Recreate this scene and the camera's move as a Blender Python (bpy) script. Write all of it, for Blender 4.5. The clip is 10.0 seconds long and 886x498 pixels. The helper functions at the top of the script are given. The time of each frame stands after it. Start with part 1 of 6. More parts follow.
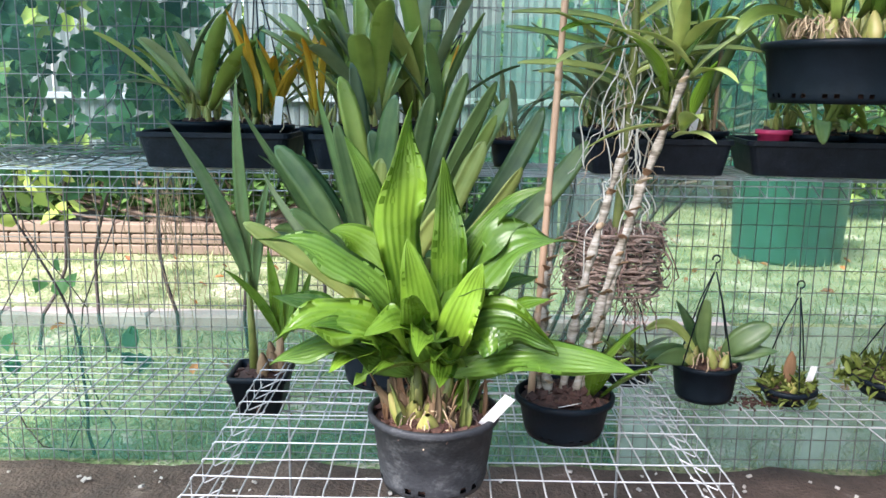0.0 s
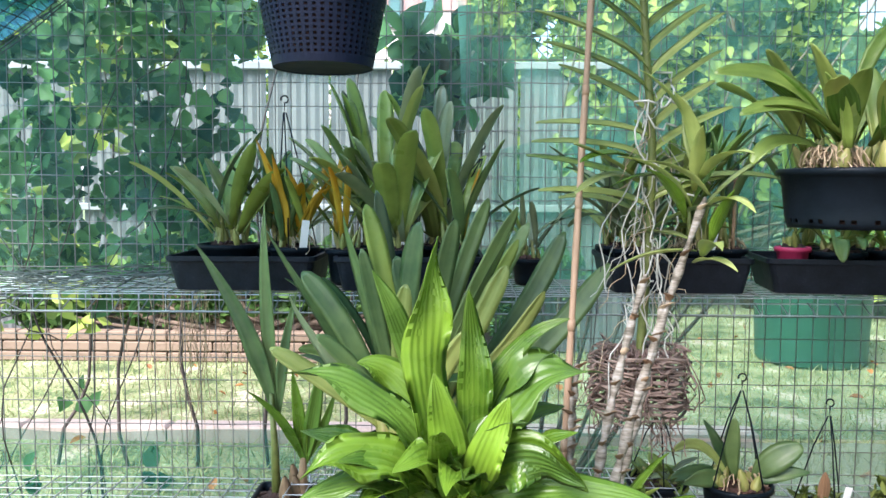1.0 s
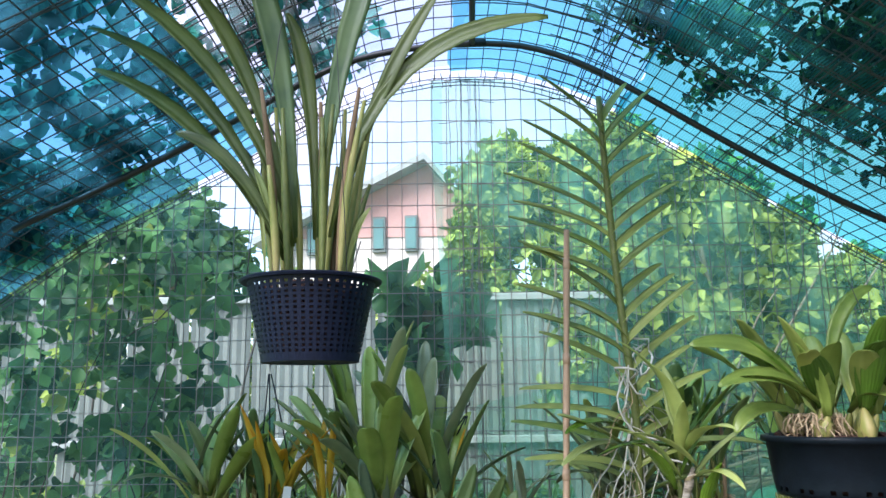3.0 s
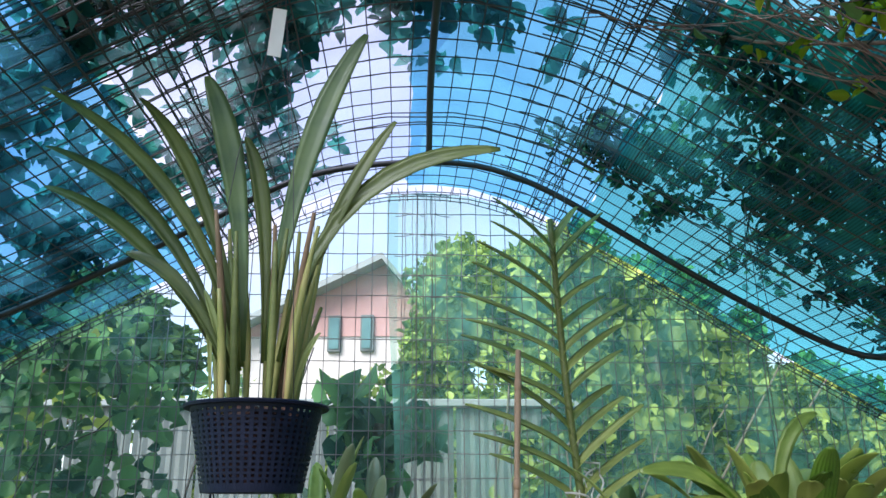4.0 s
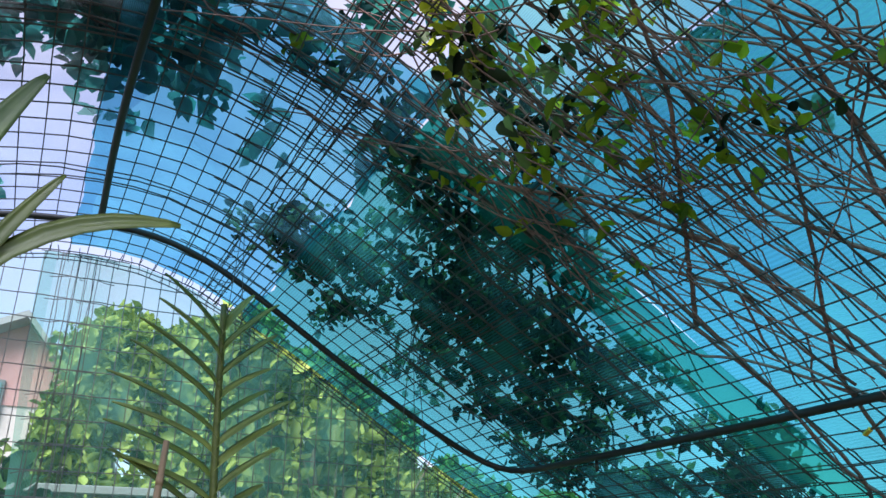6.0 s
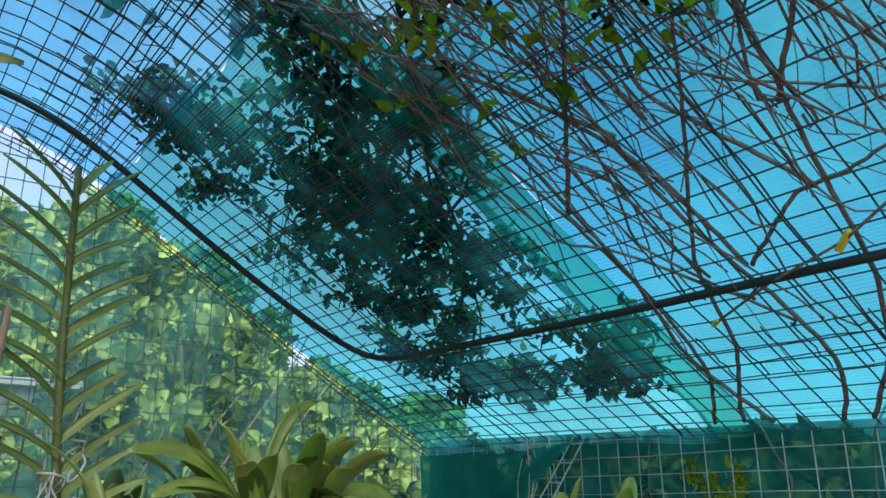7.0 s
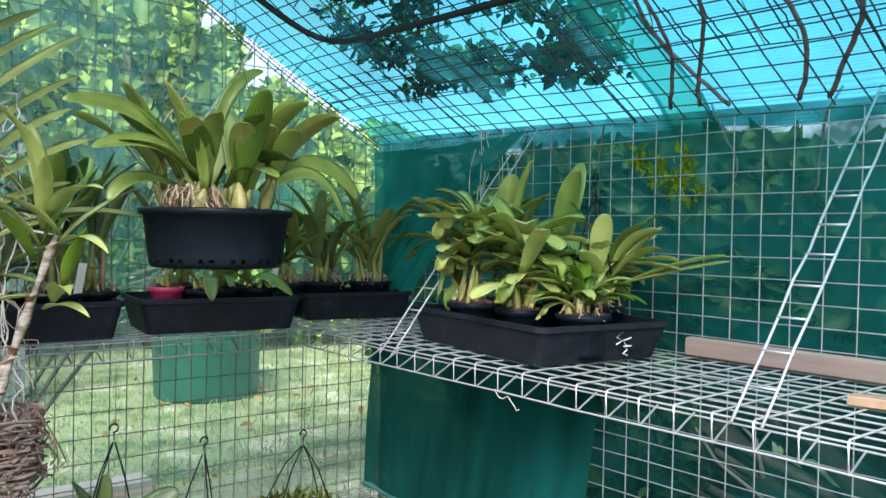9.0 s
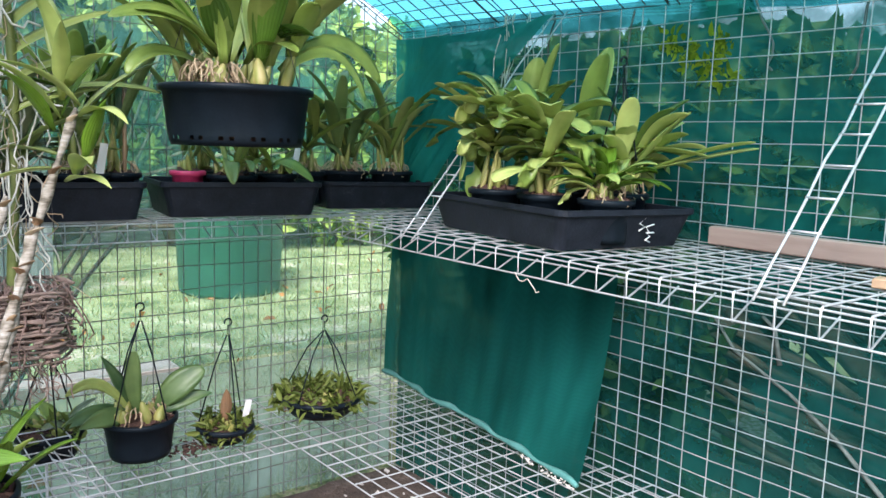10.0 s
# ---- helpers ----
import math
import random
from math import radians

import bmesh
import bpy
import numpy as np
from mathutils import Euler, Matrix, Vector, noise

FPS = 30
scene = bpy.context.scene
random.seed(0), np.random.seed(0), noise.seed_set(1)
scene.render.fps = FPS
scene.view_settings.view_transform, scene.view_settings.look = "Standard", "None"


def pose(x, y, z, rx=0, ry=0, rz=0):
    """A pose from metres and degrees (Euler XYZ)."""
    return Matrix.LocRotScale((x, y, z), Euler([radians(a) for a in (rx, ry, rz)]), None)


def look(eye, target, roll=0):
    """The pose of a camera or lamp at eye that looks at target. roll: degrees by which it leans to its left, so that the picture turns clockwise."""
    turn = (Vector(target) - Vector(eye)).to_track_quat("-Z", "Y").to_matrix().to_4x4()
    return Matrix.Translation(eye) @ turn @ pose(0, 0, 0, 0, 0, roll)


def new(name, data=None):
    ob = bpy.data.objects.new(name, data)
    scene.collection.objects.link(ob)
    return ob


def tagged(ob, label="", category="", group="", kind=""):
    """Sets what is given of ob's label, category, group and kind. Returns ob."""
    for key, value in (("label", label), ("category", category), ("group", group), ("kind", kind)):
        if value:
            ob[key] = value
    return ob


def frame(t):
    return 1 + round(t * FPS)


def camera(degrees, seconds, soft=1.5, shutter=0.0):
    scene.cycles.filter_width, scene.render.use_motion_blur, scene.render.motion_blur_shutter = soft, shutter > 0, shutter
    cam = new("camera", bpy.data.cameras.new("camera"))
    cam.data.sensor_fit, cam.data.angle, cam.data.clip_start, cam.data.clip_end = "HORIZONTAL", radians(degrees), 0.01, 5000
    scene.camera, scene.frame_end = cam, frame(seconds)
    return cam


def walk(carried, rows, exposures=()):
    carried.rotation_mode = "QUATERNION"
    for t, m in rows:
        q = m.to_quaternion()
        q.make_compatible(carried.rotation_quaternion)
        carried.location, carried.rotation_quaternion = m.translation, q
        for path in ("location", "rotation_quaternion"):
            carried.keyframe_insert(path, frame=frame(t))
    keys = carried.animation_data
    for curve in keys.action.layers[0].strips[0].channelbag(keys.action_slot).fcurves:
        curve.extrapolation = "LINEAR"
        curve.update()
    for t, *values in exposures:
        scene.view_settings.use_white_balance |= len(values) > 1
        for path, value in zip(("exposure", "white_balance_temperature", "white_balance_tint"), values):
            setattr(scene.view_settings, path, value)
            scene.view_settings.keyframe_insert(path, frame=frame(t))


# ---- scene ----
cam = camera(58.3, 10.0)
METRES, EYE, TILT, LEAN, TURN = 0.645, 1.29, -11.3, -0.9, 0.0
ROWS = [
    (0.0, 0.0, 0.0, 0.0, -0.0, 0.0, 0.0),
    (0.5, -0.0118, -0.0212, 0.0511, 0.69, 3.38, 0.15),
    (1.0, -0.0224, -0.0426, 0.0971, 1.29, 7.01, 0.4),
    (1.5, -0.0235, -0.0649, 0.142, 1.54, 10.91, 0.74),
    (2.0, -0.0255, -0.0947, 0.214, 1.34, 14.79, 1.18),
    (2.5, -0.0279, -0.1105, 0.2501, 0.88, 18.63, 1.51),
    (4.0, -0.0028, -0.1711, 0.3477, -2.92, 29.32, 1.81),
    (4.5, -0.0129, -0.19, 0.363, -6.96, 32.46, 2.38),
    (5.0, -0.032, -0.1956, 0.3702, -12.52, 34.67, 3.52),
    (5.5, -0.0177, -0.1767, 0.3842, -19.56, 35.24, 5.07),
    (6.0, 0.0156, -0.1558, 0.3855, -26.64, 33.81, 6.6),
    (7.5, 0.1171, -0.0213, 0.2714, -37.71, 21.09, 7.54),
    (8.0, 0.142, 0.0098, 0.2209, -38.43, 16.04, 7.29),
    (8.5, 0.1662, 0.0334, 0.1644, -38.79, 11.41, 6.99),
    (9.0, 0.1788, 0.0612, 0.1154, -39.11, 7.17, 6.76),
    (9.5, 0.1818, 0.0777, 0.0683, -39.04, 3.56, 6.39),
    (10.0, 0.1877, 0.0916, 0.029, -37.67, 0.69, 5.78),
]
walk(cam, [(t, pose(0, 0, EYE, TILT, LEAN, TURN) @ pose(METRES * x, METRES * y, METRES * z, 90 + pitch, roll, yaw)) for t, x, y, z, yaw, pitch, roll in ROWS],
     exposures=[(t, s, 6500, 20) for t, s in ((0.0, 2.28), (1.0, 2.26), (2.5, 2.06), (4.5, 1.48), (6.0, 1.28), (8.0, 1.64), (10.0, 2.28))])

# ---- world, sun, exposure ----
world = bpy.data.worlds.new("world")
scene.world = world
world.use_nodes = True
wn, wl = world.node_tree.nodes, world.node_tree.links
wn.clear()
SUN_EL, SUN_AZ = 46.0, -134.0
sky = wn.new("ShaderNodeTexSky")
sky.sky_type, sky.sun_disc = "NISHITA", False
sky.sun_elevation, sky.sun_rotation = radians(SUN_EL), radians(SUN_AZ)
tc = wn.new("ShaderNodeTexCoord")
cl = wn.new("ShaderNodeTexNoise")
cl.inputs["Scale"].default_value, cl.inputs["Detail"].default_value = 2.2, 6.0
ramp = wn.new("ShaderNodeValToRGB")
ramp.color_ramp.elements[0].position, ramp.color_ramp.elements[1].position = 0.38, 0.60
mixc = wn.new("ShaderNodeMix")
mixc.data_type = "RGBA"
mixc.inputs[7].default_value = (2.6, 2.65, 3.2, 1)
bgn, wout = wn.new("ShaderNodeBackground"), wn.new("ShaderNodeOutputWorld")
bgn.inputs["Strength"].default_value = 0.15
wl.new(tc.outputs["Generated"], cl.inputs["Vector"])
wl.new(cl.outputs["Fac"], ramp.inputs["Fac"])
wl.new(ramp.outputs["Color"], mixc.inputs[0])
wl.new(sky.outputs["Color"], mixc.inputs[6])
wl.new(mixc.outputs[2], bgn.inputs["Color"])
wl.new(bgn.outputs["Background"], wout.inputs["Surface"])
lamp = bpy.data.lights.new("sun", "SUN")
lamp.energy, lamp.angle, lamp.color = 3.5, radians(42), (1.0, 0.97, 0.92)
sun = new("sun", lamp)
ce = math.cos(radians(SUN_EL))
sdir = Vector((ce * math.sin(radians(SUN_AZ)), ce * math.cos(radians(SUN_AZ)), math.sin(radians(SUN_EL))))
sun.matrix_world = look(sdir * 30, (0, 0, 0))


# ---- materials ----
def material(name):
    m = bpy.data.materials.new(name)
    m.use_nodes = True
    nt = m.node_tree
    nt.nodes.clear()
    out = nt.nodes.new("ShaderNodeOutputMaterial")
    return m, nt, nt.nodes, nt.links, out


def ramp_node(ns, stops):
    r = ns.new("ShaderNodeValToRGB")
    e = r.color_ramp.elements
    while len(e) < len(stops):
        e.new(0.5)
    for el, (p, c) in zip(e, stops):
        el.position, el.color = p, (*c, 1)
    return r


def surface(name, stops, scale=8.0, rough=0.6, metal=0.0, bump=0.15, fine=60.0, rough_var=0.15, spec=0.5, stretch=None, obj_rand=0.0, dist=0.003):
    """Principled surface with colour variation at two scales and a fine relief."""
    m, nt, ns, ls, out = material(name)
    b = ns.new("ShaderNodeBsdfPrincipled")
    c = ns.new("ShaderNodeTexCoord")
    src = c.outputs["Object"]
    if stretch:
        mp = ns.new("ShaderNodeMapping")
        mp.inputs["Scale"].default_value = stretch
        ls.new(src, mp.inputs["Vector"])
        src = mp.outputs["Vector"]
    n1, n2 = ns.new("ShaderNodeTexNoise"), ns.new("ShaderNodeTexNoise")
    n1.inputs["Scale"].default_value, n1.inputs["Detail"].default_value = scale, 5
    n2.inputs["Scale"].default_value, n2.inputs["Detail"].default_value = fine, 4
    ls.new(src, n1.inputs["Vector"]), ls.new(src, n2.inputs["Vector"])
    mx = ns.new("ShaderNodeMath")
    mx.operation = "MULTIPLY_ADD"
    mx.inputs[1].default_value = 0.45
    ls.new(n2.outputs["Fac"], mx.inputs[0])
    sc = ns.new("ShaderNodeMath")
    sc.operation = "MULTIPLY_ADD"
    sc.inputs[1].default_value, sc.inputs[2].default_value = 0.9, -0.17
    ls.new(n1.outputs["Fac"], sc.inputs[0]), ls.new(sc.outputs[0], mx.inputs[2])
    fac = mx.outputs[0]
    if obj_rand:
        oi = ns.new("ShaderNodeObjectInfo")
        ad = ns.new("ShaderNodeMath")
        ad.operation = "MULTIPLY_ADD"
        ad.inputs[1].default_value = obj_rand
        ls.new(oi.outputs["Random"], ad.inputs[0]), ls.new(fac, ad.inputs[2])
        fac = ad.outputs[0]
    r = ramp_node(ns, stops)
    ls.new(fac, r.inputs["Fac"]), ls.new(r.outputs["Color"], b.inputs["Base Color"])
    b.inputs["Metallic"].default_value = metal
    b.inputs["Specular IOR Level"].default_value = spec
    rr = ns.new("ShaderNodeMapRange")
    rr.inputs["To Min"].default_value, rr.inputs["To Max"].default_value = max(0.05, rough - rough_var), min(1, rough + rough_var)
    ls.new(n1.outputs["Fac"], rr.inputs["Value"]), ls.new(rr.outputs["Result"], b.inputs["Roughness"])
    bp = ns.new("ShaderNodeBump")
    bp.inputs["Strength"].default_value, bp.inputs["Distance"].default_value = bump, dist
    ls.new(n2.outputs["Fac"], bp.inputs["Height"]), ls.new(bp.outputs["Normal"], b.inputs["Normal"])
    ls.new(b.outputs["BSDF"], out.inputs["Surface"])
    return m


def leaf_material(name, dark, light, rib, rough=0.42, trans=0.25, veins=9.0, vein_amount=0.35, tip=None, bump=0.35):
    """Leaf: long veins and midrib across the leaf's width, blotches, some light through the blade."""
    m, nt, ns, ls, out = material(name)
    b, tr, mixs = ns.new("ShaderNodeBsdfPrincipled"), ns.new("ShaderNodeBsdfTranslucent"), ns.new("ShaderNodeMixShader")
    uv = ns.new("ShaderNodeUVMap")
    sep = ns.new("ShaderNodeSeparateXYZ")
    ls.new(uv.outputs["UV"], sep.inputs["Vector"])
    tcn, n1 = ns.new("ShaderNodeTexCoord"), ns.new("ShaderNodeTexNoise")
    n1.inputs["Scale"].default_value, n1.inputs["Detail"].default_value = 14, 4
    ls.new(tcn.outputs["Object"], n1.inputs["Vector"])
    oi = ns.new("ShaderNodeObjectInfo")
    ad = ns.new("ShaderNodeMath")
    ad.operation = "MULTIPLY_ADD"
    ad.inputs[1].default_value = 0.55
    sb = ns.new("ShaderNodeMath")
    sb.operation = "SUBTRACT"
    sb.inputs[1].default_value = 0.28
    ls.new(n1.outputs["Fac"], sb.inputs[0])
    ls.new(oi.outputs["Random"], ad.inputs[0]), ls.new(sb.outputs[0], ad.inputs[2])
    r = ramp_node(ns, [(0.1, dark), (0.85, light)])
    ls.new(ad.outputs[0], r.inputs["Fac"])
    sn = ns.new("ShaderNodeMath")
    sn.operation = "SINE"
    ml = ns.new("ShaderNodeMath")
    ml.operation = "MULTIPLY"
    ml.inputs[1].default_value = veins * 6.2832
    ls.new(sep.outputs["X"], ml.inputs[0]), ls.new(ml.outputs[0], sn.inputs[0])
    pw = ns.new("ShaderNodeMapRange")
    pw.inputs["From Min"].default_value, pw.inputs["From Max"].default_value = 0.3, 1.0
    pw.inputs["To Max"].default_value = vein_amount
    ls.new(sn.outputs[0], pw.inputs["Value"])
    mc = ns.new("ShaderNodeMix")
    mc.data_type = "RGBA"
    mc.inputs[7].default_value = (*rib, 1)
    ls.new(pw.outputs["Result"], mc.inputs[0]), ls.new(r.outputs["Color"], mc.inputs[6])
    col = mc.outputs[2]
    if tip:
        tm = ns.new("ShaderNodeMapRange")
        tm.inputs["From Min"].default_value, tm.inputs["From Max"].default_value = 0.55, 1.0
        ls.new(sep.outputs["Y"], tm.inputs["Value"])
        mt = ns.new("ShaderNodeMix")
        mt.data_type = "RGBA"
        mt.inputs[7].default_value = (*tip, 1)
        ls.new(tm.outputs["Result"], mt.inputs[0]), ls.new(col, mt.inputs[6])
        col = mt.outputs[2]
    ls.new(col, b.inputs["Base Color"]), ls.new(col, tr.inputs["Color"])
    rr = ns.new("ShaderNodeMapRange")
    rr.inputs["To Min"].default_value, rr.inputs["To Max"].default_value = rough - 0.12, rough + 0.18
    ls.new(n1.outputs["Fac"], rr.inputs["Value"]), ls.new(rr.outputs["Result"], b.inputs["Roughness"])
    bp = ns.new("ShaderNodeBump")
    bp.inputs["Strength"].default_value, bp.inputs["Distance"].default_value = bump, 0.002
    ls.new(sn.outputs[0], bp.inputs["Height"]), ls.new(bp.outputs["Normal"], b.inputs["Normal"])
    mixs.inputs["Fac"].default_value = trans
    ls.new(b.outputs["BSDF"], mixs.inputs[1]), ls.new(tr.outputs["BSDF"], mixs.inputs[2])
    ls.new(mixs.outputs["Shader"], out.inputs["Surface"])
    return m


def foliage_material(name, dark, light, rough=0.45, trans=0.35, lo=0.0):
    m, nt, ns, ls, out = material(name)
    b, tr, mixs = ns.new("ShaderNodeBsdfPrincipled"), ns.new("ShaderNodeBsdfTranslucent"), ns.new("ShaderNodeMixShader")
    g = ns.new("ShaderNodeNewGeometry")
    r = ramp_node(ns, [(lo, dark), (0.85, light), (1.0, tuple(min(1, c * 1.2 + 0.01) for c in light))])
    ls.new(g.outputs["Random Per Island"], r.inputs["Fac"])
    ls.new(r.outputs["Color"], b.inputs["Base Color"]), ls.new(r.outputs["Color"], tr.inputs["Color"])
    b.inputs["Roughness"].default_value = rough
    b.inputs["Specular IOR Level"].default_value = 0.25
    mixs.inputs["Fac"].default_value = trans
    ls.new(b.outputs["BSDF"], mixs.inputs[1]), ls.new(tr.outputs["BSDF"], mixs.inputs[2])
    ls.new(mixs.outputs["Shader"], out.inputs["Surface"])
    return m


def cloth_material(name, dense, colour, tint, var=0.10, streak=1.0, low=0.72, high=1.0, knit=90.0, bend=1.5):
    """Knitted shade cloth: open share lets the view through, the threads glow with the light from behind."""
    m, nt, ns, ls, out = material(name)
    tp, tl, df, a, mixs = (ns.new("ShaderNodeBsdfTransparent"), ns.new("ShaderNodeBsdfTranslucent"), ns.new("ShaderNodeBsdfDiffuse"),
                           ns.new("ShaderNodeMixShader"), ns.new("ShaderNodeMixShader"))
    tp.inputs["Color"].default_value = (*tint, 1)
    tcn, n1, n2 = ns.new("ShaderNodeTexCoord"), ns.new("ShaderNodeTexNoise"), ns.new("ShaderNodeTexWave")
    n1.inputs["Scale"].default_value, n1.inputs["Detail"].default_value = 5, 6
    n2.inputs["Scale"].default_value, n2.inputs["Distortion"].default_value = knit, bend
    mp = ns.new("ShaderNodeMapping")
    mp.inputs["Scale"].default_value = (1, 1, streak)
    ls.new(tcn.outputs["Object"], mp.inputs["Vector"]), ls.new(mp.outputs["Vector"], n1.inputs["Vector"]), ls.new(tcn.outputs["Object"], n2.inputs["Vector"])
    r = ramp_node(ns, [(0.28, tuple(c * low for c in colour)), (0.7, tuple(min(.9, c * high) for c in colour))])
    ls.new(n1.outputs["Fac"], r.inputs["Fac"])
    for s in (tl, df):
        ls.new(r.outputs["Color"], s.inputs["Color"])
    a.inputs["Fac"].default_value = 0.55
    ls.new(df.outputs["BSDF"], a.inputs[1]), ls.new(tl.outputs["BSDF"], a.inputs[2])
    mr = ns.new("ShaderNodeMapRange")
    mr.inputs["From Min"].default_value, mr.inputs["From Max"].default_value = 0.35, 0.95
    mr.inputs["To Min"].default_value, mr.inputs["To Max"].default_value = dense - var, min(1.0, dense + var)
    ad = ns.new("ShaderNodeMath")
    ad.operation = "MULTIPLY_ADD"
    ad.inputs[1].default_value = 0.3
    ls.new(n2.outputs["Fac"], ad.inputs[0]), ls.new(n1.outputs["Fac"], ad.inputs[2])
    ls.new(ad.outputs[0], mr.inputs["Value"])
    ls.new(mr.outputs["Result"], mixs.inputs["Fac"])
    ls.new(tp.outputs["BSDF"], mixs.inputs[1]), ls.new(a.outputs["Shader"], mixs.inputs[2])
    ls.new(mixs.outputs["Shader"], out.inputs["Surface"])
    return m


GALV = surface("galvanised_wire", [(0.2, (0.30, 0.31, 0.32)), (0.8, (0.52, 0.53, 0.54))], 20, 0.42, 0.35, 0.2, 200)
MIDWIRE = surface("grey_wire", [(0.2, (0.27, 0.28, 0.29)), (0.8, (0.50, 0.51, 0.52))], 14, 0.5, 0.35, 0.2, 200)
OLDWIRE = surface("weathered_wire", [(0.2, (0.09, 0.088, 0.085)), (0.8, (0.24, 0.235, 0.23))], 9, 0.55, 0.4, 0.2, 200)
# Overhead wire coloured near black, its silhouette against the sky put into the colour.
ROOFWIRE = surface("silhouette_roof_wire", [(0.2, (0.034, 0.035, 0.038)), (0.8, (0.085, 0.087, 0.092))], 9, 0.6, 0.3, 0.2, 200)
BLACK = surface("black_plastic", [(0.2, (0.004, 0.007, 0.010)), (0.75, (0.008, 0.013, 0.019))], 18, 0.40, 0, 0.12, 150, 0.14, 0.10)
DUSTY = surface("dusty_black_plastic", [(0.25, (0.006, 0.008, 0.012)), (0.65, (0.014, 0.018, 0.026)), (0.97, (0.055, 0.06, 0.07))], 26, 0.55, 0, 0.25, 160, 0.15, 0.16)
SCUFFED = surface("scuffed_black_plastic", [(0.25, (0.014, 0.016, 0.020)), (0.55, (0.035, 0.038, 0.044)), (0.75, (0.09, 0.095, 0.10)), (0.95, (0.2, 0.2, 0.2))], 22, 0.62, 0, 0.35, 130, 0.15, 0.3, stretch=(1, 1, 1.6))
NAVY = surface("dark_navy_plastic", [(0.2, (0.005, 0.008, 0.019)), (0.75, (0.010, 0.015, 0.036))], 18, 0.5, 0, 0.12, 150, 0.14, 0.14)
HAZETWIG = surface("grey_vine_stem", [(0.2, (0.05, 0.065, 0.06)), (0.8, (0.13, 0.15, 0.14))], 30, 0.85, 0, 0.4, 120)
PINK = surface("pink_plastic", [(0.2, (0.45, 0.03, 0.10)), (0.8, (0.6, 0.05, 0.14))], 18, 0.45, 0, 0.1)
WHITE = surface("white_tag_plastic", [(0.2, (0.68, 0.68, 0.66)), (0.8, (0.82, 0.82, 0.80))], 12, 0.4, 0, 0.05)
PAINT = surface("white_marker", [(0.2, (0.7, 0.7, 0.7)), (0.8, (0.8, 0.8, 0.8))], 12, 0.6)
BARK = surface("bark_mix", [(0.2, (0.010, 0.005, 0.004)), (0.55, (0.040, 0.017, 0.012)), (0.95, (0.12, 0.058, 0.042))], 40, 0.85, 0, 0.6, 160, obj_rand=0.2)
SOIL = surface("soil", [(0.2, (0.035, 0.022, 0.017)), (0.6, (0.09, 0.06, 0.046)), (0.92, (0.24, 0.18, 0.15))], 9, 0.95, 0, 1.0, 70, dist=0.012)
LAWN = surface("lawn", [(0.36, (0.055, 0.085, 0.032)), (0.44, (0.11, 0.175, 0.06)), (0.51, (0.24, 0.24, 0.135)), (0.57, (0.15, 0.24, 0.088)), (0.66, (0.44, 0.40, 0.30))], 2.6, 0.95, 0, 1.0, 38, dist=0.03)
BAMBOO = surface("bamboo", [(0.2, (0.27, 0.16, 0.09)), (0.8, (0.48, 0.32, 0.21))], 14, 0.6, 0, 0.2, 60, stretch=(1, 1, 0.2))
TIMBER = surface("weathered_timber", [(0.2, (0.19, 0.12, 0.10)), (0.8, (0.37, 0.265, 0.225))], 12, 0.8, 0, 0.5, 60, stretch=(1, 0.12, 1))
TWIG = surface("woody_stem", [(0.2, (0.09, 0.055, 0.042)), (0.8, (0.27, 0.18, 0.15))], 30, 0.85, 0, 0.5, 120)
DARKTWIG = surface("dark_vine_stem", [(0.2, (0.022, 0.018, 0.018)), (0.8, (0.075, 0.06, 0.058))], 30, 0.85, 0, 0.5, 120)
REDTWIG = surface("red_brown_vine_stem", [(0.2, (0.09, 0.052, 0.052)), (0.8, (0.28, 0.18, 0.175))], 30, 0.85, 0, 0.5, 120)
DRYWOOD = surface("dry_basket_wood", [(0.2, (0.09, 0.055, 0.04)), (0.8, (0.28, 0.2, 0.16))], 30, 0.85, 0, 0.5, 120, obj_rand=0.3)
ROOT = surface("aerial_root", [(0.2, (0.36, 0.34, 0.28)), (0.8, (0.62, 0.60, 0.55))], 40, 0.7, 0, 0.2)
DRYROOT = surface("dry_root", [(0.2, (0.2, 0.12, 0.06)), (0.8, (0.55, 0.42, 0.28))], 40, 0.8, 0, 0.3, obj_rand=0.2)
BULB = surface("pseudobulb_skin", [(0.2, (0.11, 0.125, 0.028)), (0.6, (0.24, 0.25, 0.065)), (0.95, (0.40, 0.31, 0.13))], 30, 0.5, 0, 0.25, 90, obj_rand=0.25, stretch=(1, 1, 0.3))
HUSK = surface("dry_husk", [(0.2, (0.06, 0.032, 0.018)), (0.8, (0.25, 0.165, 0.09))], 50, 0.85, 0, 0.4, 120, obj_rand=0.2, stretch=(1, 1, 0.2))
CANE = surface("old_cane", [(0.34, (0.09, 0.075, 0.05)), (0.48, (0.23, 0.20, 0.155)), (0.66, (0.38, 0.355, 0.31))], 34, 0.75, 0, 0.5, 110, stretch=(.6, .6, 2.2))
STEMG = surface("green_stem", [(0.2, (0.07, 0.10, 0.02)), (0.8, (0.17, 0.19, 0.05))], 30, 0.5, 0, 0.2, 80)
PIPE = surface("black_poly_pipe", [(0.2, (0.009, 0.010, 0.012)), (0.8, (0.022, 0.024, 0.028))], 18, 0.45, 0, 0.1)
CONCRETE = surface("concrete", [(0.2, (0.22, 0.19, 0.17)), (0.8, (0.40, 0.34, 0.31))], 5, 0.9, 0, 0.5, 60)
BRICK = surface("garden_brick", [(0.2, (0.12, 0.085, 0.06)), (0.8, (0.20, 0.15, 0.11))], 6, 0.9, 0, 0.5, 60, obj_rand=0.35)
